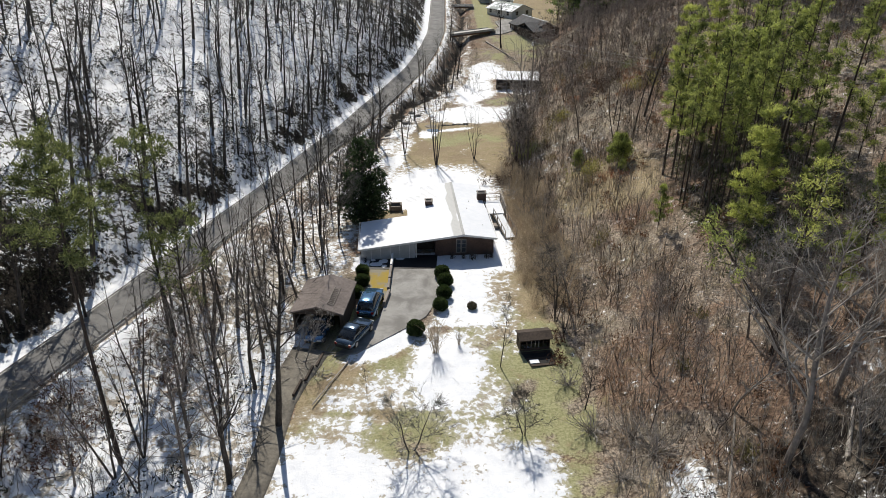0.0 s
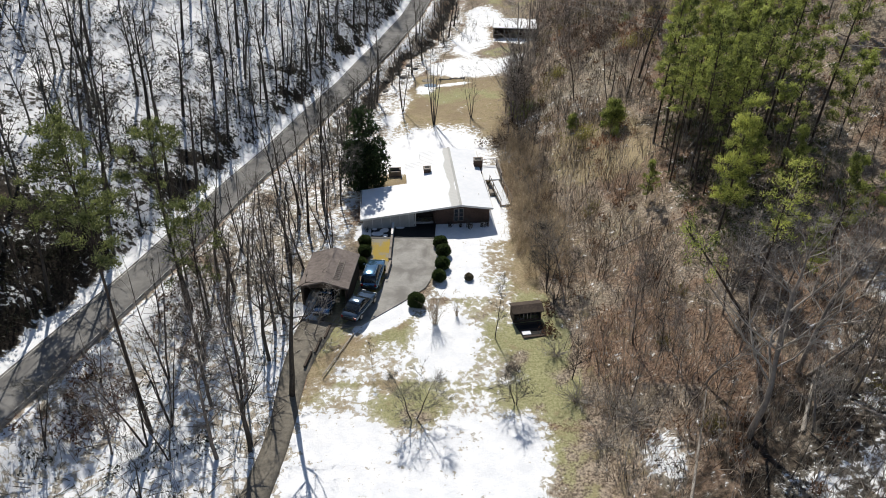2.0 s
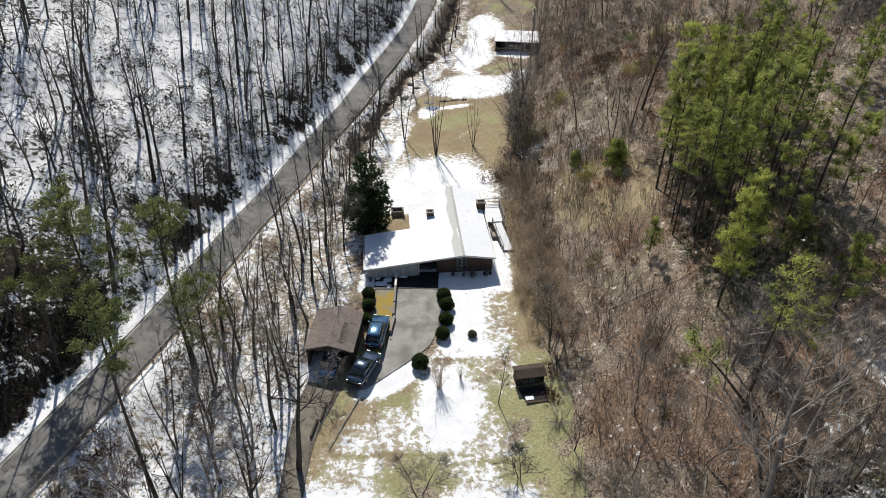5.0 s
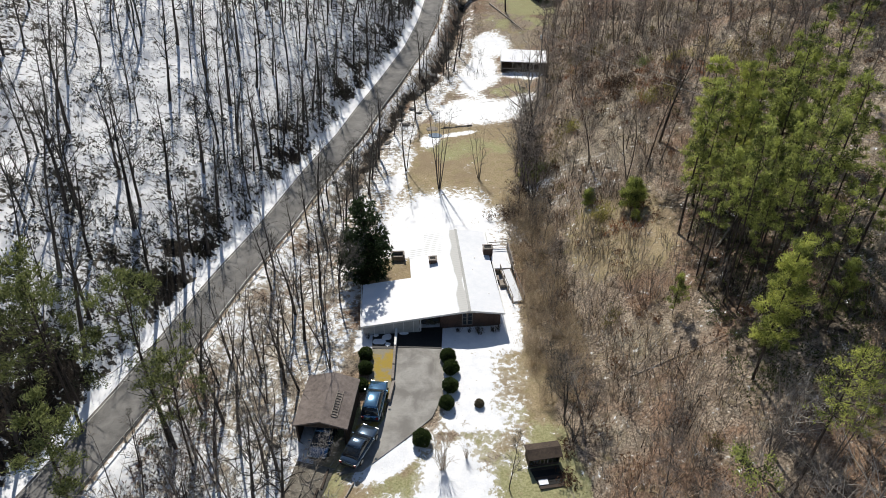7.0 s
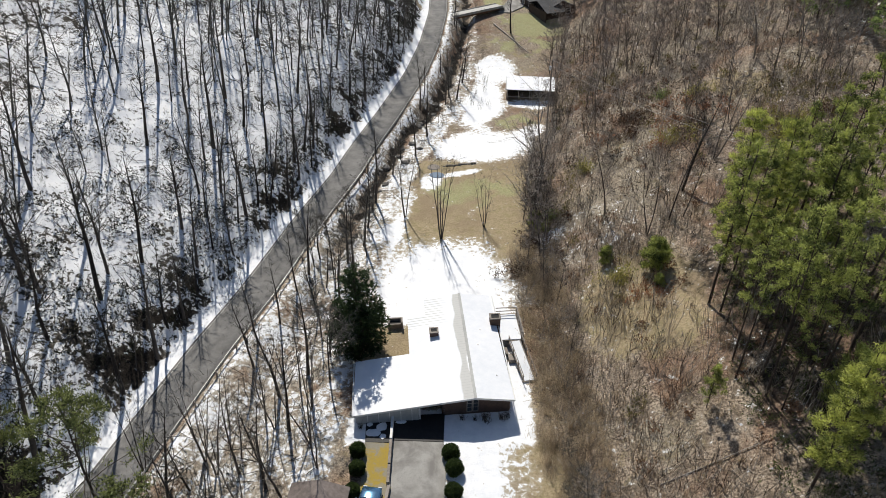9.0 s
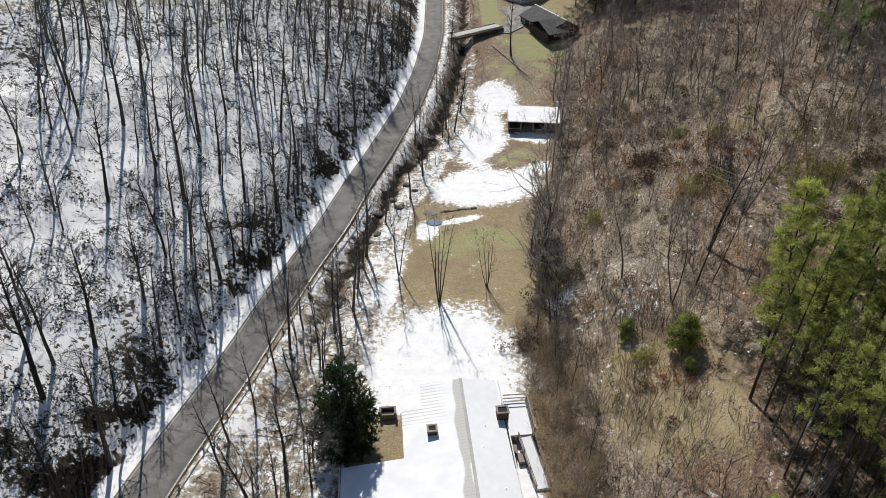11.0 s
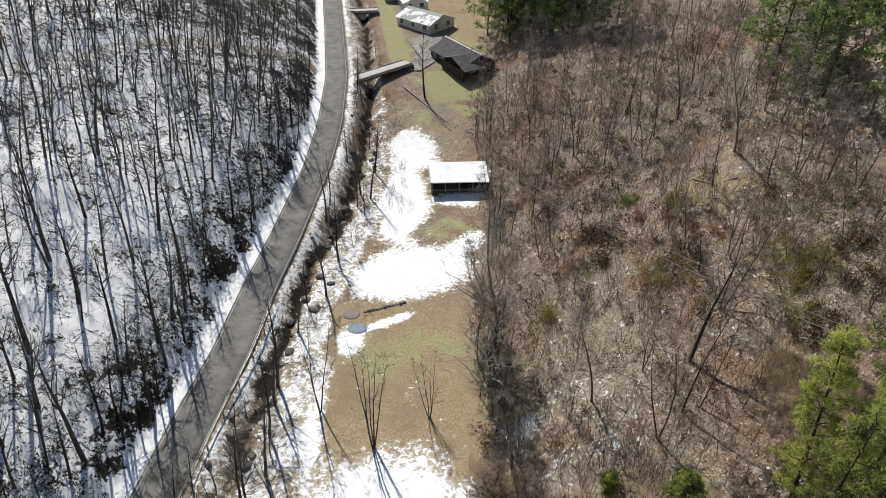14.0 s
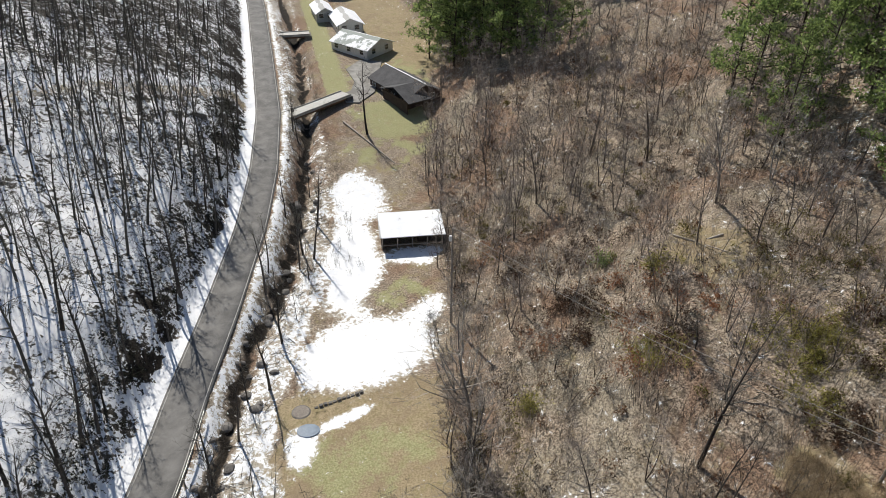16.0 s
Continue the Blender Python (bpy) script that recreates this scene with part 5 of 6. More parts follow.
for x, y, k, n in ((-14.5, 33.8, 3, .8), (-16.3, 40.4, 2, .85), (-23.0, 41.3, 1, .9), (-22.4, 34.3, 2, .85), (-18.5, 38.2, 0, .95), (-16.8, 33.2, 0, 1.0), (-12.7, 62.5, 2, .8), (-15.3, 47.4, 0, .95), (-11.6, 59.8, 4, .8), (-15.7, 51.0, 1, .85), (-21.7, 49.3, 3, .75), (-20.1, 59.1, 2, .85), (-18.2, 59.3, 0, .8), (-25.5, 36.8, 1, .6), (-27.6, 39.6, 2, .5), (-20.3, 33.0, 1, .75), (-24.8, 33.6, 0, .55), (-17.6, 44.6, 1, .8), (-19.4, 46.9, 2, .75), (-20.6, 43.2, 0, .8), (-17.0, 55.4, 1, .8), (-14.2, 57.0, 0, .75), (-22.4, 53.8, 1, .7), (-16.2, 64.2, 2, .75)):
    put(CREEK_TREE[k % 3], x, y, n, None, (PLANT.gauss(0, 3), PLANT.gauss(-1, 4)))
for x, y, k, n in ((32.4, 141.5, 0, .95), (30.0, 142.3, 2, .9), (28.7, 152.5, 0, .9), (36.0, 139, 1, 1.0), (46.0, 138, 0, .95), (37.2, 118.5, 3, .8), (18.7, 40.8, 3, .7), (17.8, 47.3, 3, .75), (12.5, 53.1, 3, .65), (13.2, 99.0, 1, .8)):
    put(SLOPE[k], x, y, n)
put(SLENDER, 26.3, 91.3, 1.0, 120, (0, 9))
put(SLENDER, 27.9, 91.2, .8, 20, (0, 10))
put(SLENDER, 30.6, 89.4, .5, 220, (0, 8))
put(VASE[1], 10.8, 50.9, .62, 30, (0, 4))
put(VASE[0], 10.3, 52.7, .6, 100, (0, -4))
put(SPREAD_TREE[1], 11.8, 54.0, .55, 10)
put(FOREST[4], 14.8, 37.4, .5, 40)
put(VASE[1], 12.6, 106.0, .8, 30)
put(VASE[2], 11.4, 101.5, .72, 140)
put(FOREST[0], 12.2, 103.6, .8, 60)
put(FOREST[1], 10.9, 96.4, .62, 10)
TAKEN = [(-6, 102.2), (-1, 96.7), (4.8, 99.6), (22.7, 34.4), (26.5, 37.5), (46.3, 123.2), (-12.3, 39.4), (-14.6, 34.5), (14.9, 179.5), (-15, 43.5), (-16.6, 70.5), (-13.2, 66.5), (-21.3, 60.2), (-25.6, 58.2), (-27, 52.5), (-9.2, 74.7), (13.4, 108.8)]


def free(x, y, gap):
    if any((x - a) ** 2 + (y - b) ** 2 < gap * gap for a, b in TAKEN):
        return False
    TAKEN.append((x, y))
    return True


def scatter(count, x0, x1, y0, y1, gap, ok, tries=40):
    """Up to count free places in a stretch of the plan, at least gap apart."""
    got = []
    for _ in range(count * tries):
        if len(got) == count:
            break
        x, y = PLANT.uniform(x0, x1), PLANT.uniform(y0, y1)
        if ok(x, y) and free(x, y, gap):
            got.append((x, y))
    return got


def road_off(x, y):
    return x - float(np.interp(y, ROAD_Y, ROAD_X))


def foot_off(x, y):
    return x - float(np.interp(y, FOOT_Y, FOOT_X)) - float(np.interp(y, EDGE_Y, EDGE_X))


def lawn_left(y):
    return float(np.interp(y, (-60, 30, 46, 64, 80, 95, 112, 122, 140, 170, 260), (-16, -13.5, -13.2, -11.5, -11.5, -9, -7, -4, 2.2, 6.5, 7)))


on_left_hill = lambda x, y: road_off(x, y) < -6.2
on_strip = lambda x, y: road_off(x, y) > 4.0 and x < lawn_left(y) - .8 and not (x > -14.6 and y < 56) and abs(x - float(np.interp(y, CREEK_Y, CREEK_X))) > .9
on_right_hill = lambda x, y: foot_off(x, y) > 2.5
BACK_LEFT, BACK_RIGHT = [], []   # places of the trees too far off to tell apart
for x, y in scatter(48, -36, -6, 44, 185, 1.7, lambda x, y: -6.6 < road_off(x, y) < -4.1):
    put(PLANT.choice(FOREST[:5]), x, y, PLANT.uniform(.65, 1.0), None, (PLANT.gauss(0, 2.5), PLANT.gauss(5, 3)))
for x, y in scatter(205, -62, -8, 46, 185, 1.8, on_left_hill):
    if y > 112 or x < -39:
        BACK_LEFT.append((x, y))
        continue
    put(PLANT.choice(FOREST), x, y, PLANT.uniform(.7, 1.1), None, (PLANT.gauss(0, 2.5), PLANT.gauss(7, 3)))
for x, y in scatter(66, -32, 4, 46, 180, 1.9, on_strip):
    put(PLANT.choice(FOREST + SAPLING[:2]), x, y, PLANT.uniform(.6, .95), None, (PLANT.gauss(0, 3), PLANT.gauss(2, 3)))
for x, y in scatter(4, -31, -13.5, 25, 52, 1.8, lambda x, y: road_off(x, y) > 3.6 and x < -14.2):
    put(PLANT.choice(FOREST[:4] + VASE + ROUND), x, y, PLANT.uniform(.7, 1.0), None, (PLANT.gauss(0, 3), PLANT.gauss(2, 3)))
for x, y in scatter(11, -18, -9.5, 83, 101, 1.5, on_strip):
    put(PLANT.choice(ROUND + FOREST[2:5]), x, y, PLANT.uniform(.6, .85), None, (PLANT.gauss(0, 3), PLANT.gauss(0, 3)))
# the hedgerow between the field and the right hill, then the hill's own trees
for x, y in scatter(22, 8, 19, 88, 130, 1.2, lambda x, y: -2.2 < foot_off(x, y) < 3.0):
    put(PLANT.choice(SLOPE + ROUND + PALE_TREE * 2), x, y, PLANT.uniform(.6, .9), None, (PLANT.gauss(0, 4), PLANT.gauss(0, 4)))
for x, y in scatter(42, 14, 40, 128, 188, 1.8, lambda x, y: -1 < foot_off(x, y) < 10):
    BACK_RIGHT.append((x, y)) if y > 138 else put(PLANT.choice(SLOPE + ROUND), x, y, PLANT.uniform(.6, .9), None, (PLANT.gauss(0, 3), PLANT.gauss(0, 3)))
for x, y in scatter(100, 14, 76, 84, 190, 2.4, lambda x, y: foot_off(x, y) > 7 and not (x > 26 and y < 92)):
    if y > 112 or x > 40:
        BACK_RIGHT.append((x, y))
        continue
    put(PLANT.choice(SLOPE * 2 + ROUND[:1]), x, y, PLANT.uniform(.55, .95), None, (PLANT.gauss(0, 4), PLANT.gauss(0, 4)))
for x, y in scatter(130, 10, 46, 26, 96, 1.0, lambda x, y: foot_off(x, y) > 1.2):
    put(PLANT.choice(SAPLING), x, y, PLANT.uniform(.5, 1.1), None, (PLANT.gauss(0, 5), PLANT.gauss(0, 5)))
for x, y in scatter(64, 14, 72, 86, 165, 2.4, lambda x, y: foot_off(x, y) > 2 and not (x > 26 and y < 90)):
    BACK_RIGHT.append((x, y)) if y > 130 or x > 46 else put(PLANT.choice(PALE_TREE), x, y, PLANT.uniform(.5, .95), None, (PLANT.gauss(0, 4), PLANT.gauss(0, 4)))
for x, y in scatter(14, 31, 50, 42, 66, 2.4, on_right_hill):
    put(PLANT.choice(PALE_TREE), x, y, PLANT.uniform(.8, 1.15), None, (PLANT.gauss(0, 5), PLANT.gauss(0, 5)))
for x, y in scatter(52, 13, 46, 18, 46, 1.5, lambda x, y: foot_off(x, y) > 3.5 and x + .5 * y > 34):
    put(PLANT.choice(SPREAD_TREE[1:] + SLOPE + PALE_TREE), x, y, PLANT.uniform(.5, .85), None, (PLANT.gauss(0, 6), PLANT.gauss(0, 6)))


def brush_mesh(kit, sides):
    """Stems as tubes and the thinner twigs as slivers, all three-cornered."""
    k = np.asarray(kit, float)
    thin = k[:, 6] < .012
    v, f = tubes(k[~thin], sides)
    f = np.concatenate([f[:, [0, 1, 2]], f[:, [0, 2, 3]]])
    if not thin.any():
        return v, f
    t = k[thin]
    d = t[:, 3:6] - t[:, 0:3]
    s = np.cross(d, np.roll(d, 1, axis=0) + .01)
    s *= .0125 / (np.linalg.norm(s, axis=1, keepdims=True) + 1e-9)
    w = np.stack([t[:, 0:3] - s, t[:, 0:3] + s, t[:, 3:6]], 1).reshape(-1, 3)
    return joined([(v, f), (w, np.arange(len(w)).reshape(-1, 3))])


# the far woods, one joined sheet of trees
def woods(name, kits, places, material, label, category="woods", sides=3, low=.6, high=1.0, tip=4.0, lean=0.0):
    """Many trees joined into one object; kits are lists of tubes."""
    made = [brush_mesh(k, sides) for k in kits]
    pieces = []
    for x, y in places:
        v, f = made[PLANT.randrange(len(made))]
        a, s = PLANT.uniform(0, 6.283), PLANT.uniform(low, high)
        tx, ty = lean + math.radians(PLANT.gauss(0, tip)), math.radians(PLANT.gauss(0, tip))
        c, n = math.cos(a), math.sin(a)
        p = v * s
        q = np.empty_like(p)
        q[:, 0] = p[:, 0] * c - p[:, 1] * n + p[:, 2] * tx + x
        q[:, 1] = p[:, 0] * n + p[:, 1] * c + p[:, 2] * ty + y
        q[:, 2] = p[:, 2] + ground_at(x, y)
        pieces.append((q, f))
    v, f = joined(pieces)
    return tagged(new(name, raw_mesh(name, v, f, material)), label, category, kind="stuff")


def far_kits(kits, count, width):
    """Stems and their twig slivers, made ready for joining."""
    return [(tubes(k[0] + k[1], 3), joined([slivers(k[2], 1.5), twig_blades(5, k[2], count, 1.0, width)])) for k in kits]


def far_woods(name, kits, places, material, label, low=.6, high=1.0, tip=4.0, lean=0.0):
    stems, slivers = [], []
    for x, y in places:
        wood, twigs = kits[PLANT.randrange(len(kits))]
        a, k = PLANT.uniform(0, 6.283), PLANT.uniform(low, high)
        turn = np.array([[math.cos(a), math.sin(a), 0], [-math.sin(a), math.cos(a), 0], [lean + math.radians(PLANT.gauss(0, tip)), math.radians(PLANT.gauss(0, tip)), 1]]) * k
        at = np.array([x, y, ground_at(x, y)])
        stems.append((wood[0] @ turn + at, wood[1])), slivers.append((twigs[0] @ turn + at, twigs[1]))
    tagged(new(name, raw_mesh(name, *joined(stems), material)), label, "woods", kind="stuff")
    tagged(new(name + "_twigs", raw_mesh(name + "_twigs", *joined(slivers), material, False)), "fine twigs of the " + label, "twigs", kind="stuff")


FAR = far_kits([bare_tree(101 + i, 12.5 + i, .16 + .02 * i, .3, 15, 44, .24, 3, 0, coarse=True) for i in range(4)], 4, .017)
far_places = scatter(205, -58, -8, 128, 215, 1.8, on_left_hill) + scatter(500, -100, -6, 60, 300, 1.9, lambda x, y: on_left_hill(x, y) and (x < -46 or y > 150 or PLANT.random() < .25))
far_places += scatter(40, -70, -30, 0, 52, 3, on_left_hill)
far_woods("far_woods", FAR, far_places + BACK_LEFT, TWIG, "leafless woods on the snowy slope", lean=.11)
FULL = far_kits([bare_tree(111 + i, 10 + i, .14 + .02 * i, .2, 19, 48, .3, 3, 0, stems=1 + i % 2, fork=9, lean=.05, coarse=True) for i in range(4)], 8, .024)
far_places = scatter(350, 20, 115, 60, 280, 2.1, lambda x, y: foot_off(x, y) > 2 and (y > 135 or x > 50 or PLANT.random() < .2) and not (y < 95 and x < 46))
PLANT.shuffle(far_places)
far_woods("hillside_woods", FULL, far_places[::3], GREY_BRUSH, "pale leafless woods on the brown slope", .55, .95)
far_woods("brown_woods", FULL, far_places[1::3] + far_places[2::3] + BACK_RIGHT, SLOPE_TWIG, "grey-brown leafless woods on the slope", .55, .95)


# ---------------------------------------------------------------- brush
def brush_clump(seed, stems, tall, wide, twigs=3):
    rng = np.random.default_rng(seed)
    out = []
    for _ in range(stems):
        a, r = rng.uniform(0, 6.283), wide * math.sqrt(rng.random())
        w = np.array([rng.normal(0, .13), rng.normal(0, .13), 1.0])
        h = tall * rng.uniform(.45, 1.1)
        pts = bough(rng, out, (r * math.cos(a), r * math.sin(a), -.1), w, h, .019, 3, .09, .05, .5)
        for _ in range(twigs):
            q, tw, _r, _f = pts[rng.integers(0, 3)]
            bough(rng, out, q, side_way(rng, tw, 28), h * rng.uniform(.2, .5), .0115, 1, .1, 0, .6)
    return out


CLUMPS = [brush_clump(201 + i, 8, 4.4, .9, 4) for i in range(4)] + [brush_clump(211 + i, 10, 2.4, .7) for i in range(3)]
TAKEN.clear()
brush_places = scatter(1150, 8, 56, 24, 150, .5, lambda x, y: foot_off(x, y) > .4 and wave(x, y, 14, 2.4) + .7 * wave(x, y, 6, .9) > (-.35 if y < 92 else .15) - PLANT.random() and not (18 < x < 27 and 70 < y < 84 and PLANT.random() < .7))
brush_places += scatter(300, 14, 74, 110, 210, .9, lambda x, y: foot_off(x, y) > .5)
PLANT.shuffle(brush_places)
woods("brush", CLUMPS, brush_places[::2], BRUSH, "dense brown leafless brush on the hillside", "brush", 3, .5, 1.2, 3)
woods("grey_brush", CLUMPS, brush_places[1::2], GREY_BRUSH, "grey leafless brush and suckers on the hillside", "brush", 3, .5, 1.2, 4)
# low shrubs that keep their dead leaves, and tufts of dry grass
def leaf_clumps(name, places, count, spread_r, up, length, width, material, label):
    rng = np.random.default_rng(len(name) * 17)
    cs = []
    for x, y in places:
        k = PLANT.uniform(.5, 1.2)
        cs.append(rng.normal(0, 1, (count, 3)) * np.array([spread_r, spread_r, up]) * k + np.array([x, y, ground_at(x, y) + up * 1.3 * k]))
    c = np.concatenate(cs)
    v, f = blades(rng, c, np.tile([0, 0, .5], (len(c), 1)), length, width, 3, .8)
    return tagged(new(name, raw_mesh(name, v, f, material, False)), label, "shrubs", kind="stuff")


def upright_brush(name, places, count, spread_r, length, width, material, label, fan=.3):
    """Thickets of slender upright stems, one sliver a stem."""
    rng = np.random.default_rng(len(name) * 13)
    cs = []
    for x, y in places:
        k = spread_r * PLANT.uniform(.6, 1.3)
        p = rng.normal(0, k, (count, 3))
        p[:, 2] = 0
        cs.append(p + np.array([x, y, ground_at(x, y) - .15 - 1.2 * PLANT.random() ** 2]))
    c = np.concatenate(cs)
    v, f = blades(rng, c, np.tile([0, 0, 1.0], (len(c), 1)), length, width, 1, fan)
    return tagged(new(name, raw_mesh(name, v, f, material, False)), label, "brush", kind="stuff")


def stem_material(name, dark, light):
    """Dry stems, each of its own shade, paler in some patches than in others."""
    n = Nodes(name, 0.85, 0.2)
    v = n.math("ADD", n.math("MULTIPLY", n.add("ShaderNodeNewGeometry").outputs["Random Per Island"], 0.72), n.math("MULTIPLY", n.noise(0.5, 3), 0.28))
    return n.colour(n.ramp(v, (0.25, dark), (0.8, light))).m


WARM_STEM = stem_material("warm_brown_stems", (0.03, 0.02, 0.014), (0.66, 0.5, 0.35))
GREY_STEM = stem_material("grey_brown_stems", (0.028, 0.023, 0.019), (0.66, 0.58, 0.49))
TAKEN.clear()
thick = scatter(900, 8.5, 34, 24, 95, .42, lambda x, y: foot_off(x, y) > (.9 if 56 < y < 82 else -.1) + 1.2 * wave(x, y, 8, .6) and wave(x, y, 9, .5) + .8 * wave(x, y, 4, 1.9) > (-.1 if y > 52 else -.5) and not (x > 23 and y > 53) and not (x < 12.6 and 55 < y < 93) and not (x < 14.5 and 48 < y < 57 and PLANT.random() < .75))
PLANT.shuffle(thick)
upright_brush("upright_brush", [p for p in thick[:480] if (p[1] > 33 or p[0] < 15) and p[0] < 27 - .12 * (80 - p[1])], 11, .65, 2.6, .03, WARM_STEM, "dense thicket of warm brown upright stems")
upright_brush("grey_thicket", thick[480:], 11, .65, 2.6, .028, GREY_STEM, "thicket of grey-brown upright stems")
thick = scatter(420, 11, 66, 90, 178, .7, lambda x, y: foot_off(x, y) > .2 and wave(x, y, 15, 1.1) + .7 * wave(x, y, 6, .4) > .12)
upright_brush("hill_thicket", thick[::2], 19, .8, 2.4, .034, WARM_STEM, "brown thicket of upright stems on the hillside")
upright_brush("grey_hill_thicket", thick[1::2], 19, .8, 2.6, .034, GREY_STEM, "grey thicket of upright stems on the hillside")
TAKEN.clear()
RUSSET = needle_material("russet_dead_leaves", (0.06, 0.032, 0.02), (0.25, 0.14, 0.08))
OLIVE = needle_material("olive_shrub_leaves", (0.06, 0.055, 0.02), (0.24, 0.21, 0.075))
STRAW_LEAF = needle_material("dry_straw", (0.24, 0.19, 0.125), (0.6, 0.5, 0.36))
piles = scatter(28, -31, -25.5, 33.5, 42, .6, lambda x, y: road_off(x, y) > 3.2) + scatter(26, -27, -20, 44, 58, .8, lambda x, y: road_off(x, y) > 3.2)
shrubs = scatter(430, 9, 62, 26, 175, 1.1, lambda x, y: foot_off(x, y) > .8)
leaf_clumps("leafy_brush_piles", piles + [(9.7, 47.6), (10.0, 46.9), (9.5, 46.6), (10.2, 49.5), (9.9, 50.6)], 40, .6, .3, .3, .045, needle_material("dark_russet_leaves", (0.025, 0.014, 0.01), (0.17, 0.09, 0.055)), "dark russet brush piles beside the road and the shed")
leaf_clumps("russet_shrubs", shrubs[:270], 42, .55, .35, .3, .05, RUSSET, "low shrubs with russet dead leaves")
leaf_clumps("olive_shrubs", shrubs[270:350], 60, .6, .4, .32, .05, OLIVE, "low olive-green shrubs among the brush")
leaf_clumps("straw_tufts", shrubs[350:] + scatter(260, 8, 30, 52, 120, .7, lambda x, y: foot_off(x, y) > -1.2), 14, .3, .16, .5, .02, STRAW_LEAF, "tufts of dry straw-coloured grass")
fluffy = scatter(90, 7.8, 13.2, 55, 94, .75, lambda x, y: foot_off(x, y) > -1.5)
upright_brush("straw_thicket", fluffy, 70, .5, 1.9, .016, STRAW_LEAF, "pale straw-coloured thicket at the edge of the yard")
leaf_clumps("straw_shrubs", fluffy, 100, .55, .55, .5, .016, STRAW_LEAF, "fluffy straw-coloured shrubs at the edge of the yard")
TAKEN.clear()
pale = scatter(80, 6.8, 12.5, 56, 88, .6, lambda x, y: foot_off(x, y) > -1.6 and x > 7.6)
woods("pale_brush", CLUMPS[4:], pale, PALE_BRUSH, "straw-coloured brush at the edge of the yard", "brush", 3, .6, 1.0, 5)
strip_brush = scatter(230, -34, 3, 24, 190, .7, lambda x, y: road_off(x, y) > 3.3 and x < lawn_left(y) and (y < 66 or PLANT.random() < .5))
strip_brush += scatter(110, 1, 9, 140, 238, .8, lambda x, y: road_off(x, y) > 3.0 and x < 8.5)
snow_brush = scatter(480, -70, -10, 40, 190, 1.0, lambda x, y: road_off(x, y) < -6 and wave(x, y, 12, .9) > -.5)
woods("hillside_suckers", CLUMPS, snow_brush, TWIG, "dark suckers and brush standing in the snow", "brush", 3, .25, .8, 14)
woods("roadside_brush", CLUMPS[4:], strip_brush, TWIG, "leafless roadside brush along the creek", "brush", 3, .45, .95, 8)


# sticks and fallen branches over the forest floor
def sticks(name, count, x0, x1, y0, y1, ok, material, label):
    rng, segs = np.random.default_rng(len(name) * 31), []
    for _ in range(count * 4):
        if len(segs) >= count:
            break
        x, y = rng.uniform(x0, x1), rng.uniform(y0, y1)
        if not ok(x, y):
            continue
        a, l = rng.uniform(0, 6.283), rng.uniform(.3, 1.8)
        x2, y2, r = x + l * math.cos(a), y + l * math.sin(a), rng.uniform(.014, .045)
        segs.append((x, y, ground_at(x, y) + r + .03, x2, y2, ground_at(x2, y2) + r + rng.uniform(.02, .35), r, r * .5))
    v, f = tubes(segs, 3)
    return tagged(new(name, raw_mesh(name, v, f, material)), label, "branches", kind="stuff")


sticks("fallen_branches", 1700, 9, 60, 24, 180, lambda x, y: foot_off(x, y) > .5, BRUSH, "fallen branches strewn over brown leaf litter")
sticks("pale_fallen_branches", 700, 12, 56, 22, 150, lambda x, y: foot_off(x, y) > 1.5, DEAD_WOOD, "bleached fallen branches in the brush")
sticks("branches_in_snow", 4600, -70, -6, 40, 210, lambda x, y: road_off(x, y) < -5, BARK, "dark fallen branches lying in the snow")
sticks("storm_branches", 90, -15.5, -8.6, 44.5, 48.8, lambda x, y: True, DEAD_WOOD, "broken pale branches heaped before the garage")
sticks("creekside_branches", 1300, -34, 4, 24, 180, lambda x, y: road_off(x, y) > 3.2 and x < lawn_left(y), BARK, "dark fallen branches along the creek")


# ---------------------------------------------------------------- leaves and needles
def pine_tree(seed, tall, clear, reach, label, group, tufts=6, count=14, needles=None, blade=.07):
    rng = np.random.default_rng(seed)
    T = thing("pine_tree", (0, 0, -300), 0, label, "tree", group)
    trunk, limbs, cs, ws = [], [], [], []
    pts = bough(rng, trunk, (0, 0, -.5), (0, 0, 1), tall + .5, (.0088 if reach > 2 else .0062) * tall, 12, .012, 0, .2)
    n = int((25 if tufts > 8 else 19) * (1 - clear) / .5)
    for i in range(n):
        f = clear + (1 - clear) * (i + rng.random()) / n
        q, tw, r, _ = pts[min(11, int(f * 12))]
        k = (f - clear) / (1 - clear)
        ln = reach * (1.0 - .72 * k ** 1.4) * rng.uniform(.65, 1.15) * min(1, .55 + 3 * k)
        a = rng.uniform(0, 6.283)
        b = bough(rng, limbs, (q[0], q[1], f * tall), (math.cos(a), math.sin(a), .12 + .5 * k), ln, .045, 3, .12, .07, .4)
        for j in range(tufts):
            bq, bw, _r, bf = b[2 if rng.random() < .6 else rng.integers(0, 3)]
            cs.append(bq + rng.normal(0, .12 + .06 * ln, 3) * np.array([1, 1, .4]))
            ws.append(bw * .6 + np.array([0, 0, .7]))
    for i in range(8):   # dead stubs on the clean stem
        f = rng.uniform(.2, max(.25, clear))
        a = rng.uniform(0, 6.283)
        bough(rng, limbs, (0, 0, f * tall), (math.cos(a), math.sin(a), .1), rng.uniform(.5, 1.4), .022, 1, .1)
    ob = new("trunk", raw_mesh("trunk", *tubes(trunk, 7), PINE_BARK))
    ob.parent = T
    needle_crown(T, limbs, blades(rng, np.array(cs), np.array(ws), .3, blade, count, .9, .17), needles or NEEDLES)
    return T


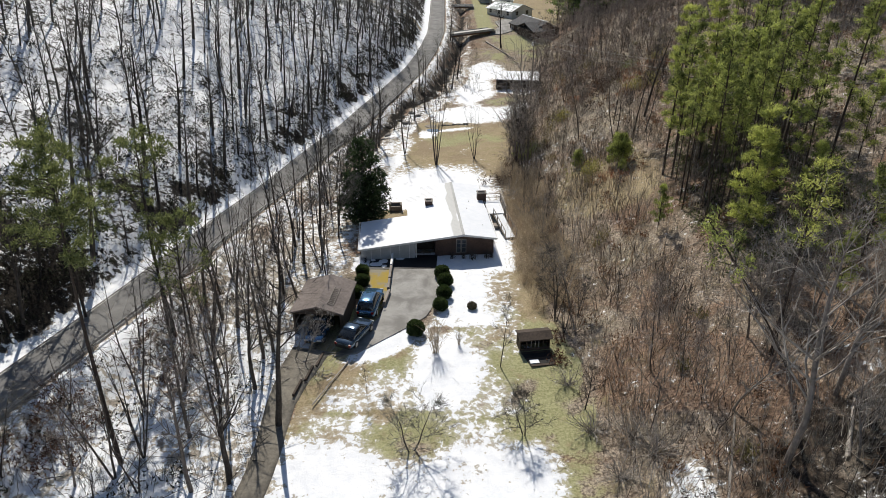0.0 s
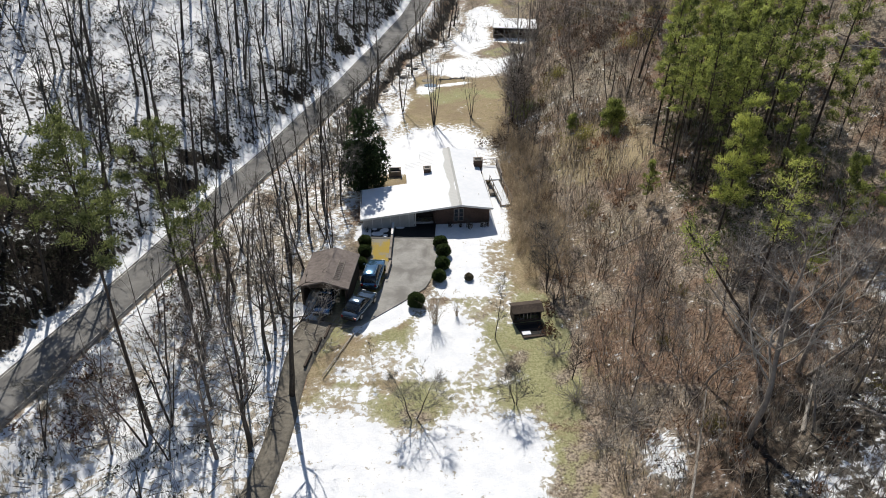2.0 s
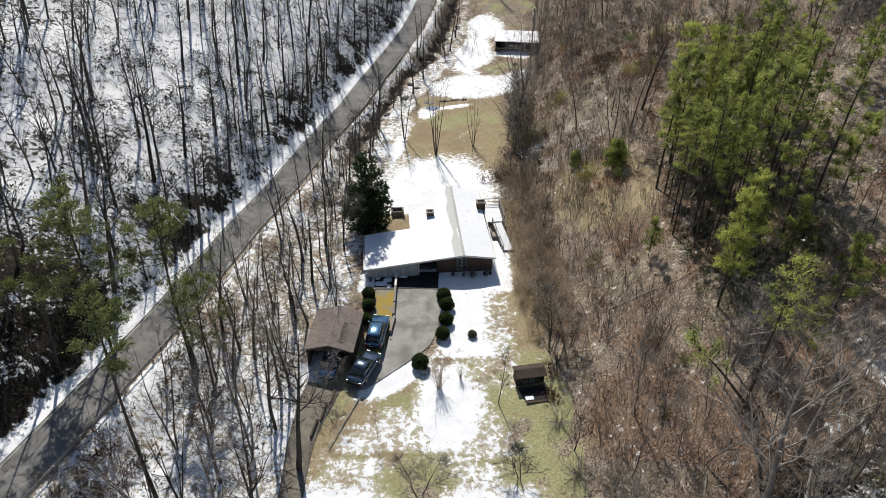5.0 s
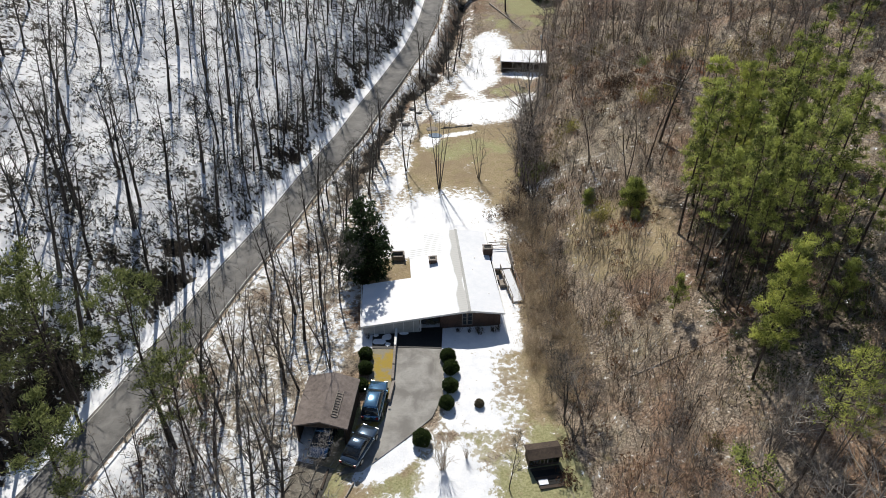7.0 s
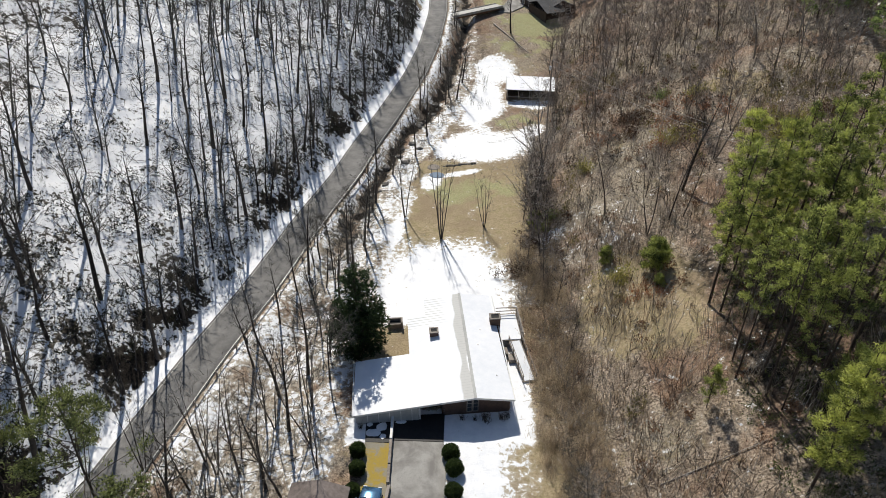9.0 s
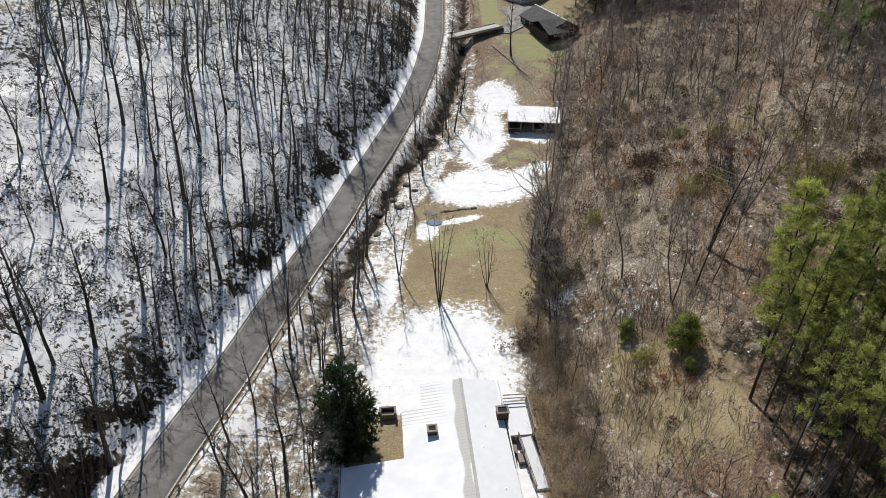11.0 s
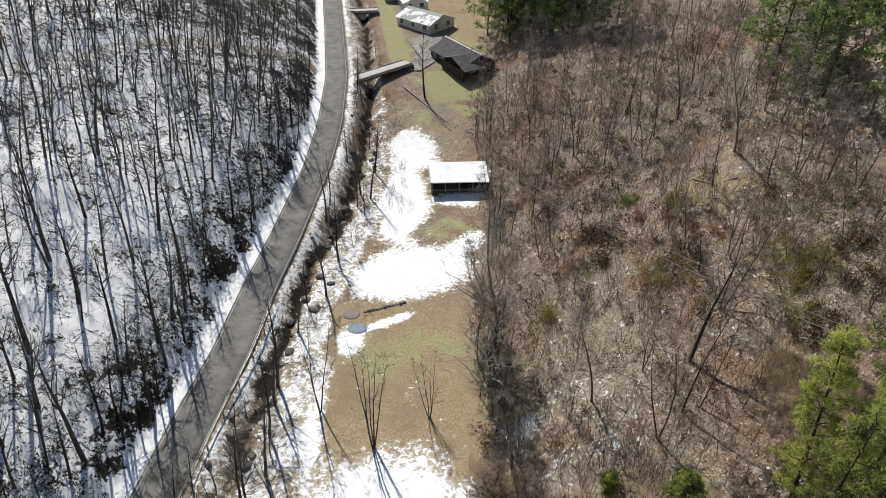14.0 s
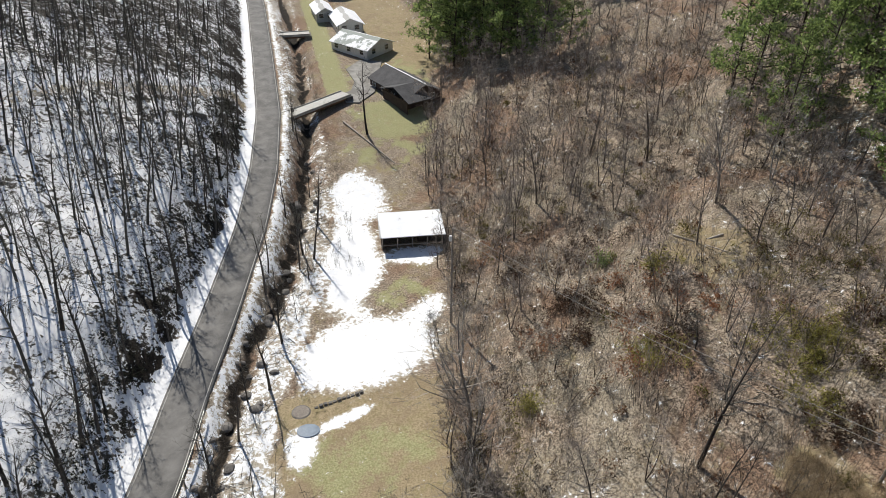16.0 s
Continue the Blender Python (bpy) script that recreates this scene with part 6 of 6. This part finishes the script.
def spray_pine(seed, tall, clear, reach, label, group, whorls=9, count=20):
    """A pine whose limbs stand in whorls and carry flat sprays with gaps between them."""
    T = thing("pine_tree", (0, 0, -300), 0, label, "tree", group)
    rng = np.random.default_rng(seed)
    trunk, limbs, cs, ws = [], [], [], []
    pts = bough(rng, trunk, (0, 0, -.5), (0, 0, 1), tall + .5, .0095 * tall, 12, .012, 0, .2)
    for i in range(whorls):
        f = clear + (1 - clear) * (i + .35 * rng.random()) / whorls
        k = (f - clear) / (1 - clear)
        q = pts[min(11, int(f * 12))][0]
        a0 = rng.uniform(0, 6.283)
        for j in range(5):
            a = a0 + j * 1.257 + rng.normal(0, .25)
            ln = reach * (1 - .68 * k ** 1.5) * rng.uniform(.5, 1.15) * min(1, .6 + 2.5 * k)
            b = bough(rng, limbs, (q[0], q[1], f * tall), (math.cos(a), math.sin(a), .06 + .45 * k), ln, .05, 4, .1, .04, .35)
            for _ in range(int(5 + 6 * ln / reach)):
                bq, bw, _r, bf = b[1 + min(2, int(3 * rng.random() ** .7))]
                cs.append(bq + rng.normal(0, 1, 3) * np.array([.26, .26, .06]))
                ws.append(bw * .7 + np.array([0, 0, .45]))
    ob = new("trunk", raw_mesh("trunk", *tubes(trunk, 7), PINE_BARK))
    ob.parent = T
    needle_crown(T, limbs, blades(rng, np.array(cs), np.array(ws), .3, .036, count, .8, .14), BRIGHT_NEEDLES)
    return T


PINE_GROUP = "pines on the slope"
PINES = [pine_tree(301, 19, .4, 2.3, "tall pine with a bare stem and a yellow-green crown", PINE_GROUP, 7, 22, None, .06), pine_tree(302, 17, .34, 2.2, "tall pine with a bare stem and a yellow-green crown", PINE_GROUP, 7, 22, None, .06),
         pine_tree(303, 21, .44, 2.4, "tall pine with a bare stem and a yellow-green crown", PINE_GROUP, 7, 22, None, .06), pine_tree(304, 11, .18, 2.6, "young pine branched almost to the ground", PINE_GROUP, 8, 24, None, .06),
         pine_tree(305, 19, .52, 5.2, "old pine with an open ragged crown above the road", PINE_GROUP, 12, 22, DULL_NEEDLES, .05),
         pine_tree(306, 12, .3, 3.0, "dull green pine with open branches beside the road", PINE_GROUP, 7, 20, DULL_NEEDLES, .05),
         pine_tree(307, 21, .74, 2.3, "very tall pine with a small dark crown near the drive", PINE_GROUP, 14, 24, DULL_NEEDLES, .045)]
FARPINE = pine_tree(313, 13, .05, 3.5, "dense green pine on the far slope", PINE_GROUP, 9, 9, GREEN_NEEDLES, .11)
SLIM = [pine_tree(311 + i, 20 + i, .46, 1.75, "slender pine with a long bare stem", PINE_GROUP, 6, 22, None, .058) for i in range(2)]
SPRAY = spray_pine(331, 14, .3, 2.1, "bright pine with flat layered sprays at the edge of the stand", PINE_GROUP, 8, 40)
PLUME = spray_pine(333, 18, .2, 2.6, "full yellow-green pine at the lower edge of the stand", PINE_GROUP, 12, 36)
LIGHT_SPRAY = spray_pine(332, 15.5, .6, 1.9, "open pine with light green sprays on a long stem", PINE_GROUP, 5, 11)
SPARSE = pine_tree(321, 19.0, .7, 2.1, "tall thin pine with a sparse yellow-green top", PINE_GROUP, 4, 18, None, .05)
TAKEN.clear()
for x, y in scatter(17, 24.0, 31, 60, 73, 1.6, lambda x, y: x > 24 + .12 * max(0, y - 64)):
    put(SLIM[PLANT.randrange(2)], x, y, PLANT.uniform(.7, 1.12))
for x, y in scatter(9, 29, 38.5, 60, 82, 2.8, lambda x, y: x > 29 + .2 * max(0, y - 62)):
    put(PLANT.choice(PINES[:3]), x, y, PLANT.uniform(.65, 1.1))
# understory clumps, thickened to add darkness where the crowns' shade falls
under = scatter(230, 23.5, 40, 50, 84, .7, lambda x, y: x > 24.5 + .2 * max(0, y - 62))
leaf_clumps("pine_understory", under, 26, .6, .45, .35, .05, needle_material("dark_understory_leaves", (0.025, 0.033, 0.013), (0.13, 0.15, 0.055)), "dark evergreen understory deepening the shade below the pines")
for x, y in scatter(8, 46, 70, 60, 92, 4.0, lambda x, y: True):
    put(PLANT.choice(PINES[:5]), x, y, PLANT.uniform(.7, .95))
for x, y, s in ((29.0, 57.8, 1.0), (34.5, 76, 1.25), (37, 81, 1.3), (39.5, 86, 1.3), (41, 81.5, 1.3), (32.3, 55.5, .9), (21.7, 62.3, .6), (30.6, 45.5, .7), (34, 49, 1.0), (39, 50, 1.0), (41, 64, 1.1)):
    put(PINES[3], x, y, s)
for x, y, k, s in ((25.6, 74.6, 1, .95), (29, 73.5, 2, .85), (33, 78.5, 0, .9), (33.2, 59, 1, .75)):
    put(PINES[k], x, y, s)
put(SPRAY, 25.5, 52.4, 1.0, 40)
put(PLUME, 28.4, 79.4, .97, 10)
put(PLUME, 30.2, 76.6, 1.0, 120)
put(PLUME, 32.2, 79.6, .72, 250)
put(SPARSE, 24.9, 40.2, .97, 30, (17.6, -33))   # leans far out over the brush
put(LIGHT_SPRAY, 24.3, 41.4, 1.0, 130)
# pines left of the road, and those further up the right slope
for x, y, k, s in ((-24.0, 50.0, 4, 1.08), (-22.5, 35.6, 6, 1.0), (-31.4, 50.6, 4, .98), (-33.0, 53.6, 5, 1.3), (-35.5, 46.5, 4, .85), (-21.8, 48.6, 5, .8)):
    put(PINES[k], x, y, s)
for x, y in scatter(20, 36, 66, 198, 230, 3.2, lambda x, y: True):
    put(FARPINE, x, y, PLANT.uniform(.95, 1.45))
for x, y, s in ((34, 211, 1.1), (37.5, 206, 1.2), (41, 196, 1.15), (43.5, 191, 1.0), (45.5, 187.5, 1.1), (49, 183, 1.0), (52, 178.5, .9), (39, 201, .9), (60, 116, 1.0), (63.5, 121, 1.15), (66.5, 127, 1.25), (61.5, 130, .95), (70, 133, 1.2), (66.5, 117, 1.1), (75, 140, 1.2), (58.5, 112, .9), (79, 150, 1.1), (72, 122, 1.1), (57.5, 136, 1.0), (61, 144, 1.15), (68, 142, 1.2), (56, 127, .8), (74, 158, 1.2)):
    put(FARPINE, x, y, s)


def cedar(seed, tall, wide, label):
    """A dense dark cone of foliage, ragged at the rim."""
    rng = np.random.default_rng(seed)
    T = thing("cedar_tree", (0, 0, -300), 0, label, "tree")
    trunk, limbs = [], []
    bough(rng, trunk, (0, 0, -.4), (0, 0, 1), tall, .2, 8, .01, 0, .1)
    cs, ws = [], []
    for i in range(210):
        f = 1 - math.sqrt(1 - rng.random()) * .98
        f = min(.97, max(.04, f))
        a = rng.uniform(0, 6.283)
        ln = wide * (1 - f) ** .55 * min(1, .6 + 4 * f) * rng.uniform(.75, 1.12)
        b = bough(rng, limbs, (0, 0, f * tall), (math.cos(a), math.sin(a), .25), ln, .035, 3, .08, .02, .4)
        for q, w, _r, bf in b:
            for _ in range(2 + int(3 * bf)):
                cs.append(q + rng.normal(0, .22, 3)), ws.append(w + np.array([0, 0, .2]))
    ob = new("trunk", raw_mesh("trunk", *tubes(trunk, 7), PINE_BARK))
    ob.parent = T
    needle_crown(T, limbs, blades(rng, np.array(cs), np.array(ws), .42, .06, 9), CEDAR)
    return T


put(cedar(401, 11.2, 3.15, "tall dark cedar beside the ranch house"), -9.3, 74.8, 1.0, 0)


def round_bush(name, seed, rx, rz, material, label, group, leaves=1500, leaf=.11):
    rng = np.random.default_rng(seed)
    B = thing(name, (0, 0, -300), 0, label, "bush", group)
    d = rng.normal(0, 1, (leaves, 3))
    d /= np.linalg.norm(d, axis=1, keepdims=True)
    d = d[d[:, 2] > -.75]
    lump = 1 + .06 * np.sin(5 * d[:, 0:1] + seed) + .05 * np.sin(6 * d[:, 1:2] + 4 * d[:, 2:3])
    c = d * lump * np.array([rx, rx, rz]) * rng.uniform(.86, 1.0, (len(d), 1)) + np.array([0, 0, rz * .9])
    v, f = blades(rng, c, d, leaf * 1.5, leaf * .45, 2, .7)
    ob = new("foliage", raw_mesh("foliage", v, f, material, False))
    ob.parent = B
    bm = bmesh.new()
    bmesh.ops.create_icosphere(bm, subdivisions=2, radius=.86, matrix=Matrix.Translation((0, 0, rz * .9)) @ Matrix.Diagonal((rx, rx, rz, 1)))
    part("inner_foliage", bm, material, B)
    bm = bmesh.new()
    rod(bm, (0, 0, -.2), (0, 0, .3), .06, 6)
    part("stem", bm, BARK, B)
    return B


BOX = round_bush("round_bush", 501, .66, .62, BOX_LEAF, "clipped round dark-green bush beside the driveway", "clipped bushes along the drive")
for x, y, s in ((-8.25, 61.3, 1.0), (-8.1, 59.4, 1.0), (-8.3, 57.2, .95), (-.1, 61.0, 1.08), (.2, 59.4, 1.08), (.1, 57.1, 1.05), (-.25, 55.0, .98), (-2.45, 50.9, 1.14)):
    put(BOX, x, y, s)
SMALL = round_bush("small_bush", 502, .42, .35, simple("dry_bush_leaves", (0.10, 0.085, 0.05), (0.25, 0.21, 0.13), 3), "small dry grey-brown bush on the snowy lawn", "", 500, .1)
put(SMALL, 2.75, 55.1, .95)
GREEN = pine_tree(306, 3.6, .06, 1.7, "young bushy green pine among brown brush", "young pines in the brush", 11, 12)
for x, y, k in ((22.4, 82.8, 1.0), (18.0, 86.0, .55), (22.2, 79.6, .38), (11.5, 99.5, .6), (12.4, 97.2, .5)):
    put(GREEN, x, y, k)
# the twiggy shrub on the lawn, and foundation shrubs before the house
SHRUB = thing("bare_shrub", (0, 0, -300), 0, "leafless shrub of many thin pale stems on the lawn", "shrub", "bare shrubs")
ob = new("crown", raw_mesh("crown", *tubes(brush_clump(221, 26, 3.0, .25, 4), 4), PALE_BRUSH))
ob.parent = SHRUB
put(SHRUB, -.65, 48.2, 1.0)
put(SHRUB, 1.4, 49.3, .45)
ROUND_SHRUB = [thing("bare_shrub", (0, 0, -300), 0, "rounded leafless shrub of pale grey-brown twigs at the yard's edge", "shrub", "rounded shrubs beside the yard") for _ in range(2)]
for i, T in enumerate(ROUND_SHRUB):
    rng, stems = np.random.default_rng(261 + i), []
    for _ in range(46):
        w = rng.normal(0, 1, 3)
        w[2] = abs(w[2]) * .9 + .25
        b = bough(rng, stems, rng.normal(0, .12, 3) * np.array([1, 1, 0]), w / np.linalg.norm(w), rng.uniform(1.3, 1.9), .022, 3, .12, .04, .4)
        for _ in range(5):
            q, tw, _r, _f = b[rng.integers(0, 3)]
            bough(rng, stems, q, side_way(rng, tw, 40), rng.uniform(.4, .9), .0115, 1, .1)
    ob = new("crown", raw_mesh("crown", *brush_mesh(stems, 3), GREY_BRUSH if i else PALE_BRUSH))
    ob.parent = T
for x, y, k, i in ((9.9, 76.0, 1.15, 1), (9.6, 66.6, 1.2, 0), (9.3, 62.0, .9, 0), (10.6, 70.6, 1.0, 0), (8.4, 82.6, 1.2, 1), (9.2, 86.5, 1.25, 0), (8.6, 90.0, 1.1, 1), (11.8, 64.4, 1.0, 1), (11.9, 79.2, 1.1, 1), (10.8, 83.6, 1.1, 0), (12.6, 73.8, .9, 1), (10.3, 58.8, .9, 0), (10.0, 44.0, .8, 1), (10.9, 38.6, 1.0, 1), (13.6, 37.4, 1.1, 1), (14.6, 35.4, 1.2, 1), (12.0, 34.0, 1.0, 1)):
    put(ROUND_SHRUB[i], x, y, k)
DARK_SHRUB = thing("bare_shrub", (0, 0, -300), 0, "dark leafless shrub growing against the brick house front", "shrub", "foundation shrubs")
ob = new("crown", raw_mesh("crown", *tubes(brush_clump(231, 34, 1.5, .45, 5), 3), BARK))
ob.parent = DARK_SHRUB
for x, y, k in ((3.2, 65.0, .8), (4.7, 65.2, .75), (1.0, 65.2, .6), (2.2, 65.1, .5), (5.2, 65.4, .7), (-8.3, 64.2, .5)):
    put(DARK_SHRUB, x, y, k)
for x, y, w, d in ((-7.1, 63.6, .7, .45), (-6.4, 64.3, .5, .5), (-7.5, 64.6, .3, .25), (-4.6, 64.9, .5, .25), (-6.2, 63.2, .3, .3)):
    bm = bmesh.new()
    bmesh.ops.create_icosphere(bm, subdivisions=2, radius=1)
    for v in bm.verts:
        v.co = Vector((v.co.x * w, v.co.y * d, v.co.z * .05)) * (1 + .35 * noise.noise(v.co * 1.7 + Vector((x * 5, y, 0))))
    ob = part("snow_patch", bm, SNOW, None)
    ob.matrix_world = pose(x, y, ground_at(x, y) + .1)
    tagged(ob, "thin patch of melting snow on the blackened paving", "snow", "snow patches by the carport")
# dark thicket on the cut bank over the road
TAKEN.clear()
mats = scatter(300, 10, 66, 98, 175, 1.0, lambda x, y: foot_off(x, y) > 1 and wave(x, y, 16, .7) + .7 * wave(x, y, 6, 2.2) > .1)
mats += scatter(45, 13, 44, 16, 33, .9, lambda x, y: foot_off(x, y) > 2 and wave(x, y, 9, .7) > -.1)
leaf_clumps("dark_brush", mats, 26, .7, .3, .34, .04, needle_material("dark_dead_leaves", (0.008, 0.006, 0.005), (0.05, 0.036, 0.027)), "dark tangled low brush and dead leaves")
olive = scatter(50, 38, 54, 94, 118, .9, lambda x, y: (x - 46) ** 2 / 40 + (y - 106) ** 2 / 110 < 1) + scatter(14, 11, 18, 98, 112, .9, lambda x, y: foot_off(x, y) > 0) + scatter(14, 20, 30, 134, 148, 1.2, on_right_hill)
leaf_clumps("olive_thicket", olive, 46, .6, .5, .4, .04, OLIVE, "olive-yellow evergreen thicket on the slope")
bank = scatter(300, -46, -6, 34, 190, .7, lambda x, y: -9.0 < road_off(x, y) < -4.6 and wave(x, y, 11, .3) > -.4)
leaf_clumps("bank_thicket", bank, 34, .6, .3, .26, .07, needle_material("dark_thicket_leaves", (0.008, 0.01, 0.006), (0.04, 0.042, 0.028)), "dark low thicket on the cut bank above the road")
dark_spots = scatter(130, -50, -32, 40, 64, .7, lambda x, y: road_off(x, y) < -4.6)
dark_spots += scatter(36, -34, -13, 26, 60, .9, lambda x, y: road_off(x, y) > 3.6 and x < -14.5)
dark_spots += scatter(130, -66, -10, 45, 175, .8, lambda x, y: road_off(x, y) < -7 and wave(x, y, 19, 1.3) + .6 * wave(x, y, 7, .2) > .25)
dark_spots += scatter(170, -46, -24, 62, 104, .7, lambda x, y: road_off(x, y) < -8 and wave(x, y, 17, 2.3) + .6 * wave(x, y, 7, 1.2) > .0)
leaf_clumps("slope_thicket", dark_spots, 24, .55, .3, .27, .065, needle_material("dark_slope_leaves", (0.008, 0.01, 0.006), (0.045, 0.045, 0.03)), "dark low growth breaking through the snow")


# ---------------------------------------------------------------- fallen wood, rocks, cables
def fallen_log(x, y, length, r, turn, mat, label):
    a = radians(turn)
    x2, y2 = x + length * math.cos(a), y + length * math.sin(a)
    z, z2 = ground_at(x, y), ground_at(x2, y2)
    rng = np.random.default_rng(int(x * 10 + y))
    segs = []
    w = np.array([x2 - x, y2 - y, z2 - z]) / length
    pts = bough(rng, segs, (0, 0, r * .8), w, length, r, 6, .015, 0, .5)
    L = thing("fallen_log", (x, y, z), 0, label, "log", "fallen logs on the slope")
    ob = new("trunk", raw_mesh("trunk", *tubes(segs, 6), mat))
    ob.parent = L
    for _ in range(5):
        stub = []
        q, tw, rr, _f = pts[rng.integers(2, 6)]
        bough(rng, stub, q, side_way(rng, tw, 50) + np.array([0, 0, .35]), rng.uniform(.8, 2), rr * .35, 2, .1)
        ob = new("branch_stub", raw_mesh("branch_stub", *tubes(stub, 5), mat))
        ob.parent = L
    return L


for x, y, l, r, t in ((16.4, 27.6, 9.5, .12, 68), (21.5, 98.3, 5.7, .09, -82), (41.1, 105.1, 3, .1, -106), (48.7, 102.4, 3.6, .14, -92), (47.6, 100.2, 4.5, .1, -50), (40.3, 121.3, 8.1, .12, -66), (16.6, 56.3, 9.5, .07, 8), (24.5, 31, 7, .16, 60), (27, 36, 6, .12, 20), (38, 77, 7, .14, 150), (40, 79, 6, .12, 30), (37, 81, 5, .1, 100), (28, 70, 6, .12, 50), (34, 112, 4, .08, -50), (44, 118, 8, .15, 165), (22, 93, 6, .12, 120), (11.3, 184.4, 17, .2, -67), (36, 30, 8, .16, 40), (31, 28, 7, .14, 120)):
    fallen_log(x, y, l, r, t, DEAD_WOOD, "bleached fallen trunk lying in the leaf litter")

rock_mesh = []
for i in range(4):
    bm = bmesh.new()
    bmesh.ops.create_icosphere(bm, subdivisions=2, radius=.5)
    for v in bm.verts:
        v.co *= 1 + .35 * noise.noise(v.co * 2.2 + Vector((i * 7, 0, 0)))
        v.co.z *= .65
    me = bpy.data.meshes.new("creek_rock")
    bm.to_mesh(me)
    bm.free()
    me.materials.append(ROCK)
    rock_mesh.append(me)
for i in range(70):
    y = PLANT.uniform(86, 178)
    x = float(np.interp(y, CREEK_Y, CREEK_X)) + PLANT.gauss(0, 1.3)
    if road_off(x, y) < 3.2:
        continue
    ob = new("creek_rock", rock_mesh[i % 4])
    s = PLANT.uniform(.4, 1.3)
    ob.matrix_world = pose(x, y, ground_at(x, y) + .05 * s, 0, 0, PLANT.uniform(0, 360)) @ Matrix.Diagonal((s, s * PLANT.uniform(.7, 1.2), s * .9, 1))
    tagged(ob, "grey rock along the creek bed", "rock", "creek rocks")


def utility_line():
    """Poles among the trees carry two cables, one above the other, across the slope."""
    spots = ((16.6, 127.5, 13.6), (38.4, 88.8, 4.4), (60.0, 47.0, 8.0))
    tops = []
    for x, y, h in spots:
        P = thing("utility_pole", (x, y, ground_at(x, y)), 27, "weathered wooden utility pole carrying two thin cables", "pole", "utility poles")
        bm = bmesh.new()
        rod(bm, (0, 0, -1), (0, 0, h), .14, 8, .1)
        part("pole", bm, WEATHERED, P)
        for z in (h - .1, h - 1.0):
            bm = bmesh.new()
            rod(bm, (.08, 0, z), (.24, 0, z), .04, 6)
            part("insulator", bm, GREY_BOARD, P)
        bm = bmesh.new()
        rod(bm, (-.3, 0, h - 1.55), (-.3, 0, h - .95), .19, 10)
        rod(bm, (-.3, 0, h - .95), (-.3, 0, h - .88), .15, 10)
        part("transformer", bm, WHITE_PAINT, P, "pale grey transformer can")
        tops.append((x + .2 * math.cos(radians(27)), y + .2 * math.sin(radians(27)), ground_at(x, y) + h))
    for a, b in zip(tops, tops[1:]):
        for drop in (.1, 1.0):
            pts = [(a[0] + (b[0] - a[0]) * t, a[1] + (b[1] - a[1]) * t, a[2] + (b[2] - a[2]) * t - drop - (2.4 + drop) * t * (1 - t)) for t in np.linspace(0, 1, 25)]
            ring = [(p[0], p[1] + .03 * math.cos(u), p[2] + .03 * math.sin(u)) for p in pts for u in (0, 1.571, 3.142, 4.712)]
            skin = [(4 * i + j, 4 * i + (j + 1) % 4, 4 * i + 4 + (j + 1) % 4, 4 * i + 4 + j) for i in range(len(pts) - 1) for j in range(4)]
            tagged(new("power_cable", raw_mesh("power_cable", np.array(ring), np.array(skin), CABLE)), "thin power cable strung across the wooded slope", "cable", "power cables")


utility_line()


# ---------------------------------------------------------------- patches of growth on the right hill
PATCH = random.Random(23)


def around(spots, each):
    return [(x + PATCH.gauss(0, r), y + PATCH.gauss(0, r)) for x, y, r in spots for _ in range(int(each * max(1, r)))]


leaf_clumps("dark_hill_brush", around(((27.4, 120, 1.2), (26.8, 114.2, 1.0), (32, 127.8, 1.6), (25.2, 129, 1.2), (29.5, 117.5, 1.2), (39, 93.1, 1.0), (47, 101.6, .9), (44.5, 96.5, 1.2), (12.9, 107.5, 1.0), (10.6, 95.2, .9), (8.2, 89.2, .9), (34, 108.5, 1.0)), 14), 34, .5, .4, .32, .045, needle_material("dark_brown_leaves", (0.018, 0.012, 0.009), (0.12, 0.075, 0.05)), "dark brown thickets on the hillside")
leaf_clumps("rusty_brush", around(((35.3, 114.6, 1.6), (37.8, 110.7, 1.4), (25.1, 137.7, 1.2), (31, 112.5, 1.2), (29, 108, 1.0), (23.5, 117, 1.2), (20.8, 79.5, 1.3), (33, 119, 1.3)), 10), 26, .5, .2, .26, .045, needle_material("rusty_leaves", (0.12, 0.05, 0.027), (0.42, 0.2, 0.105)), "rusty brush with last year's leaves on the hillside")
leaf_clumps("olive_brush", around(((39.8, 99.7, 1.3), (38.6, 96.5, 1.0), (43.3, 101.2, 1.2), (41, 103.4, 1.4), (30.6, 107.5, 1.3), (19.7, 109.3, .5), (18.6, 82.4, .6), (36.2, 118, .8)), 11), 40, .5, .5, .32, .045, needle_material("olive_yellow_leaves", (0.11, 0.105, 0.03), (0.42, 0.39, 0.115)), "olive-yellow brush on the hillside")
leaf_clumps("green_brush", around(((13.7, 100.2, .45), (33.6, 123.5, .6)), 9), 40, .4, .5, .3, .04, GREEN_NEEDLES, "green brush among the bare trees")
leaf_clumps("straw_tussocks", around(((35.7, 90.1, 1.2), (35.2, 92.1, 1.0), (35.8, 87.9, 1.2), (33.2, 86.5, 1.4), (37.4, 86, 1.0)), 26), 40, .3, .12, .6, .02, STRAW_LEAF, "pale straw tussocks on the slope below the pole")
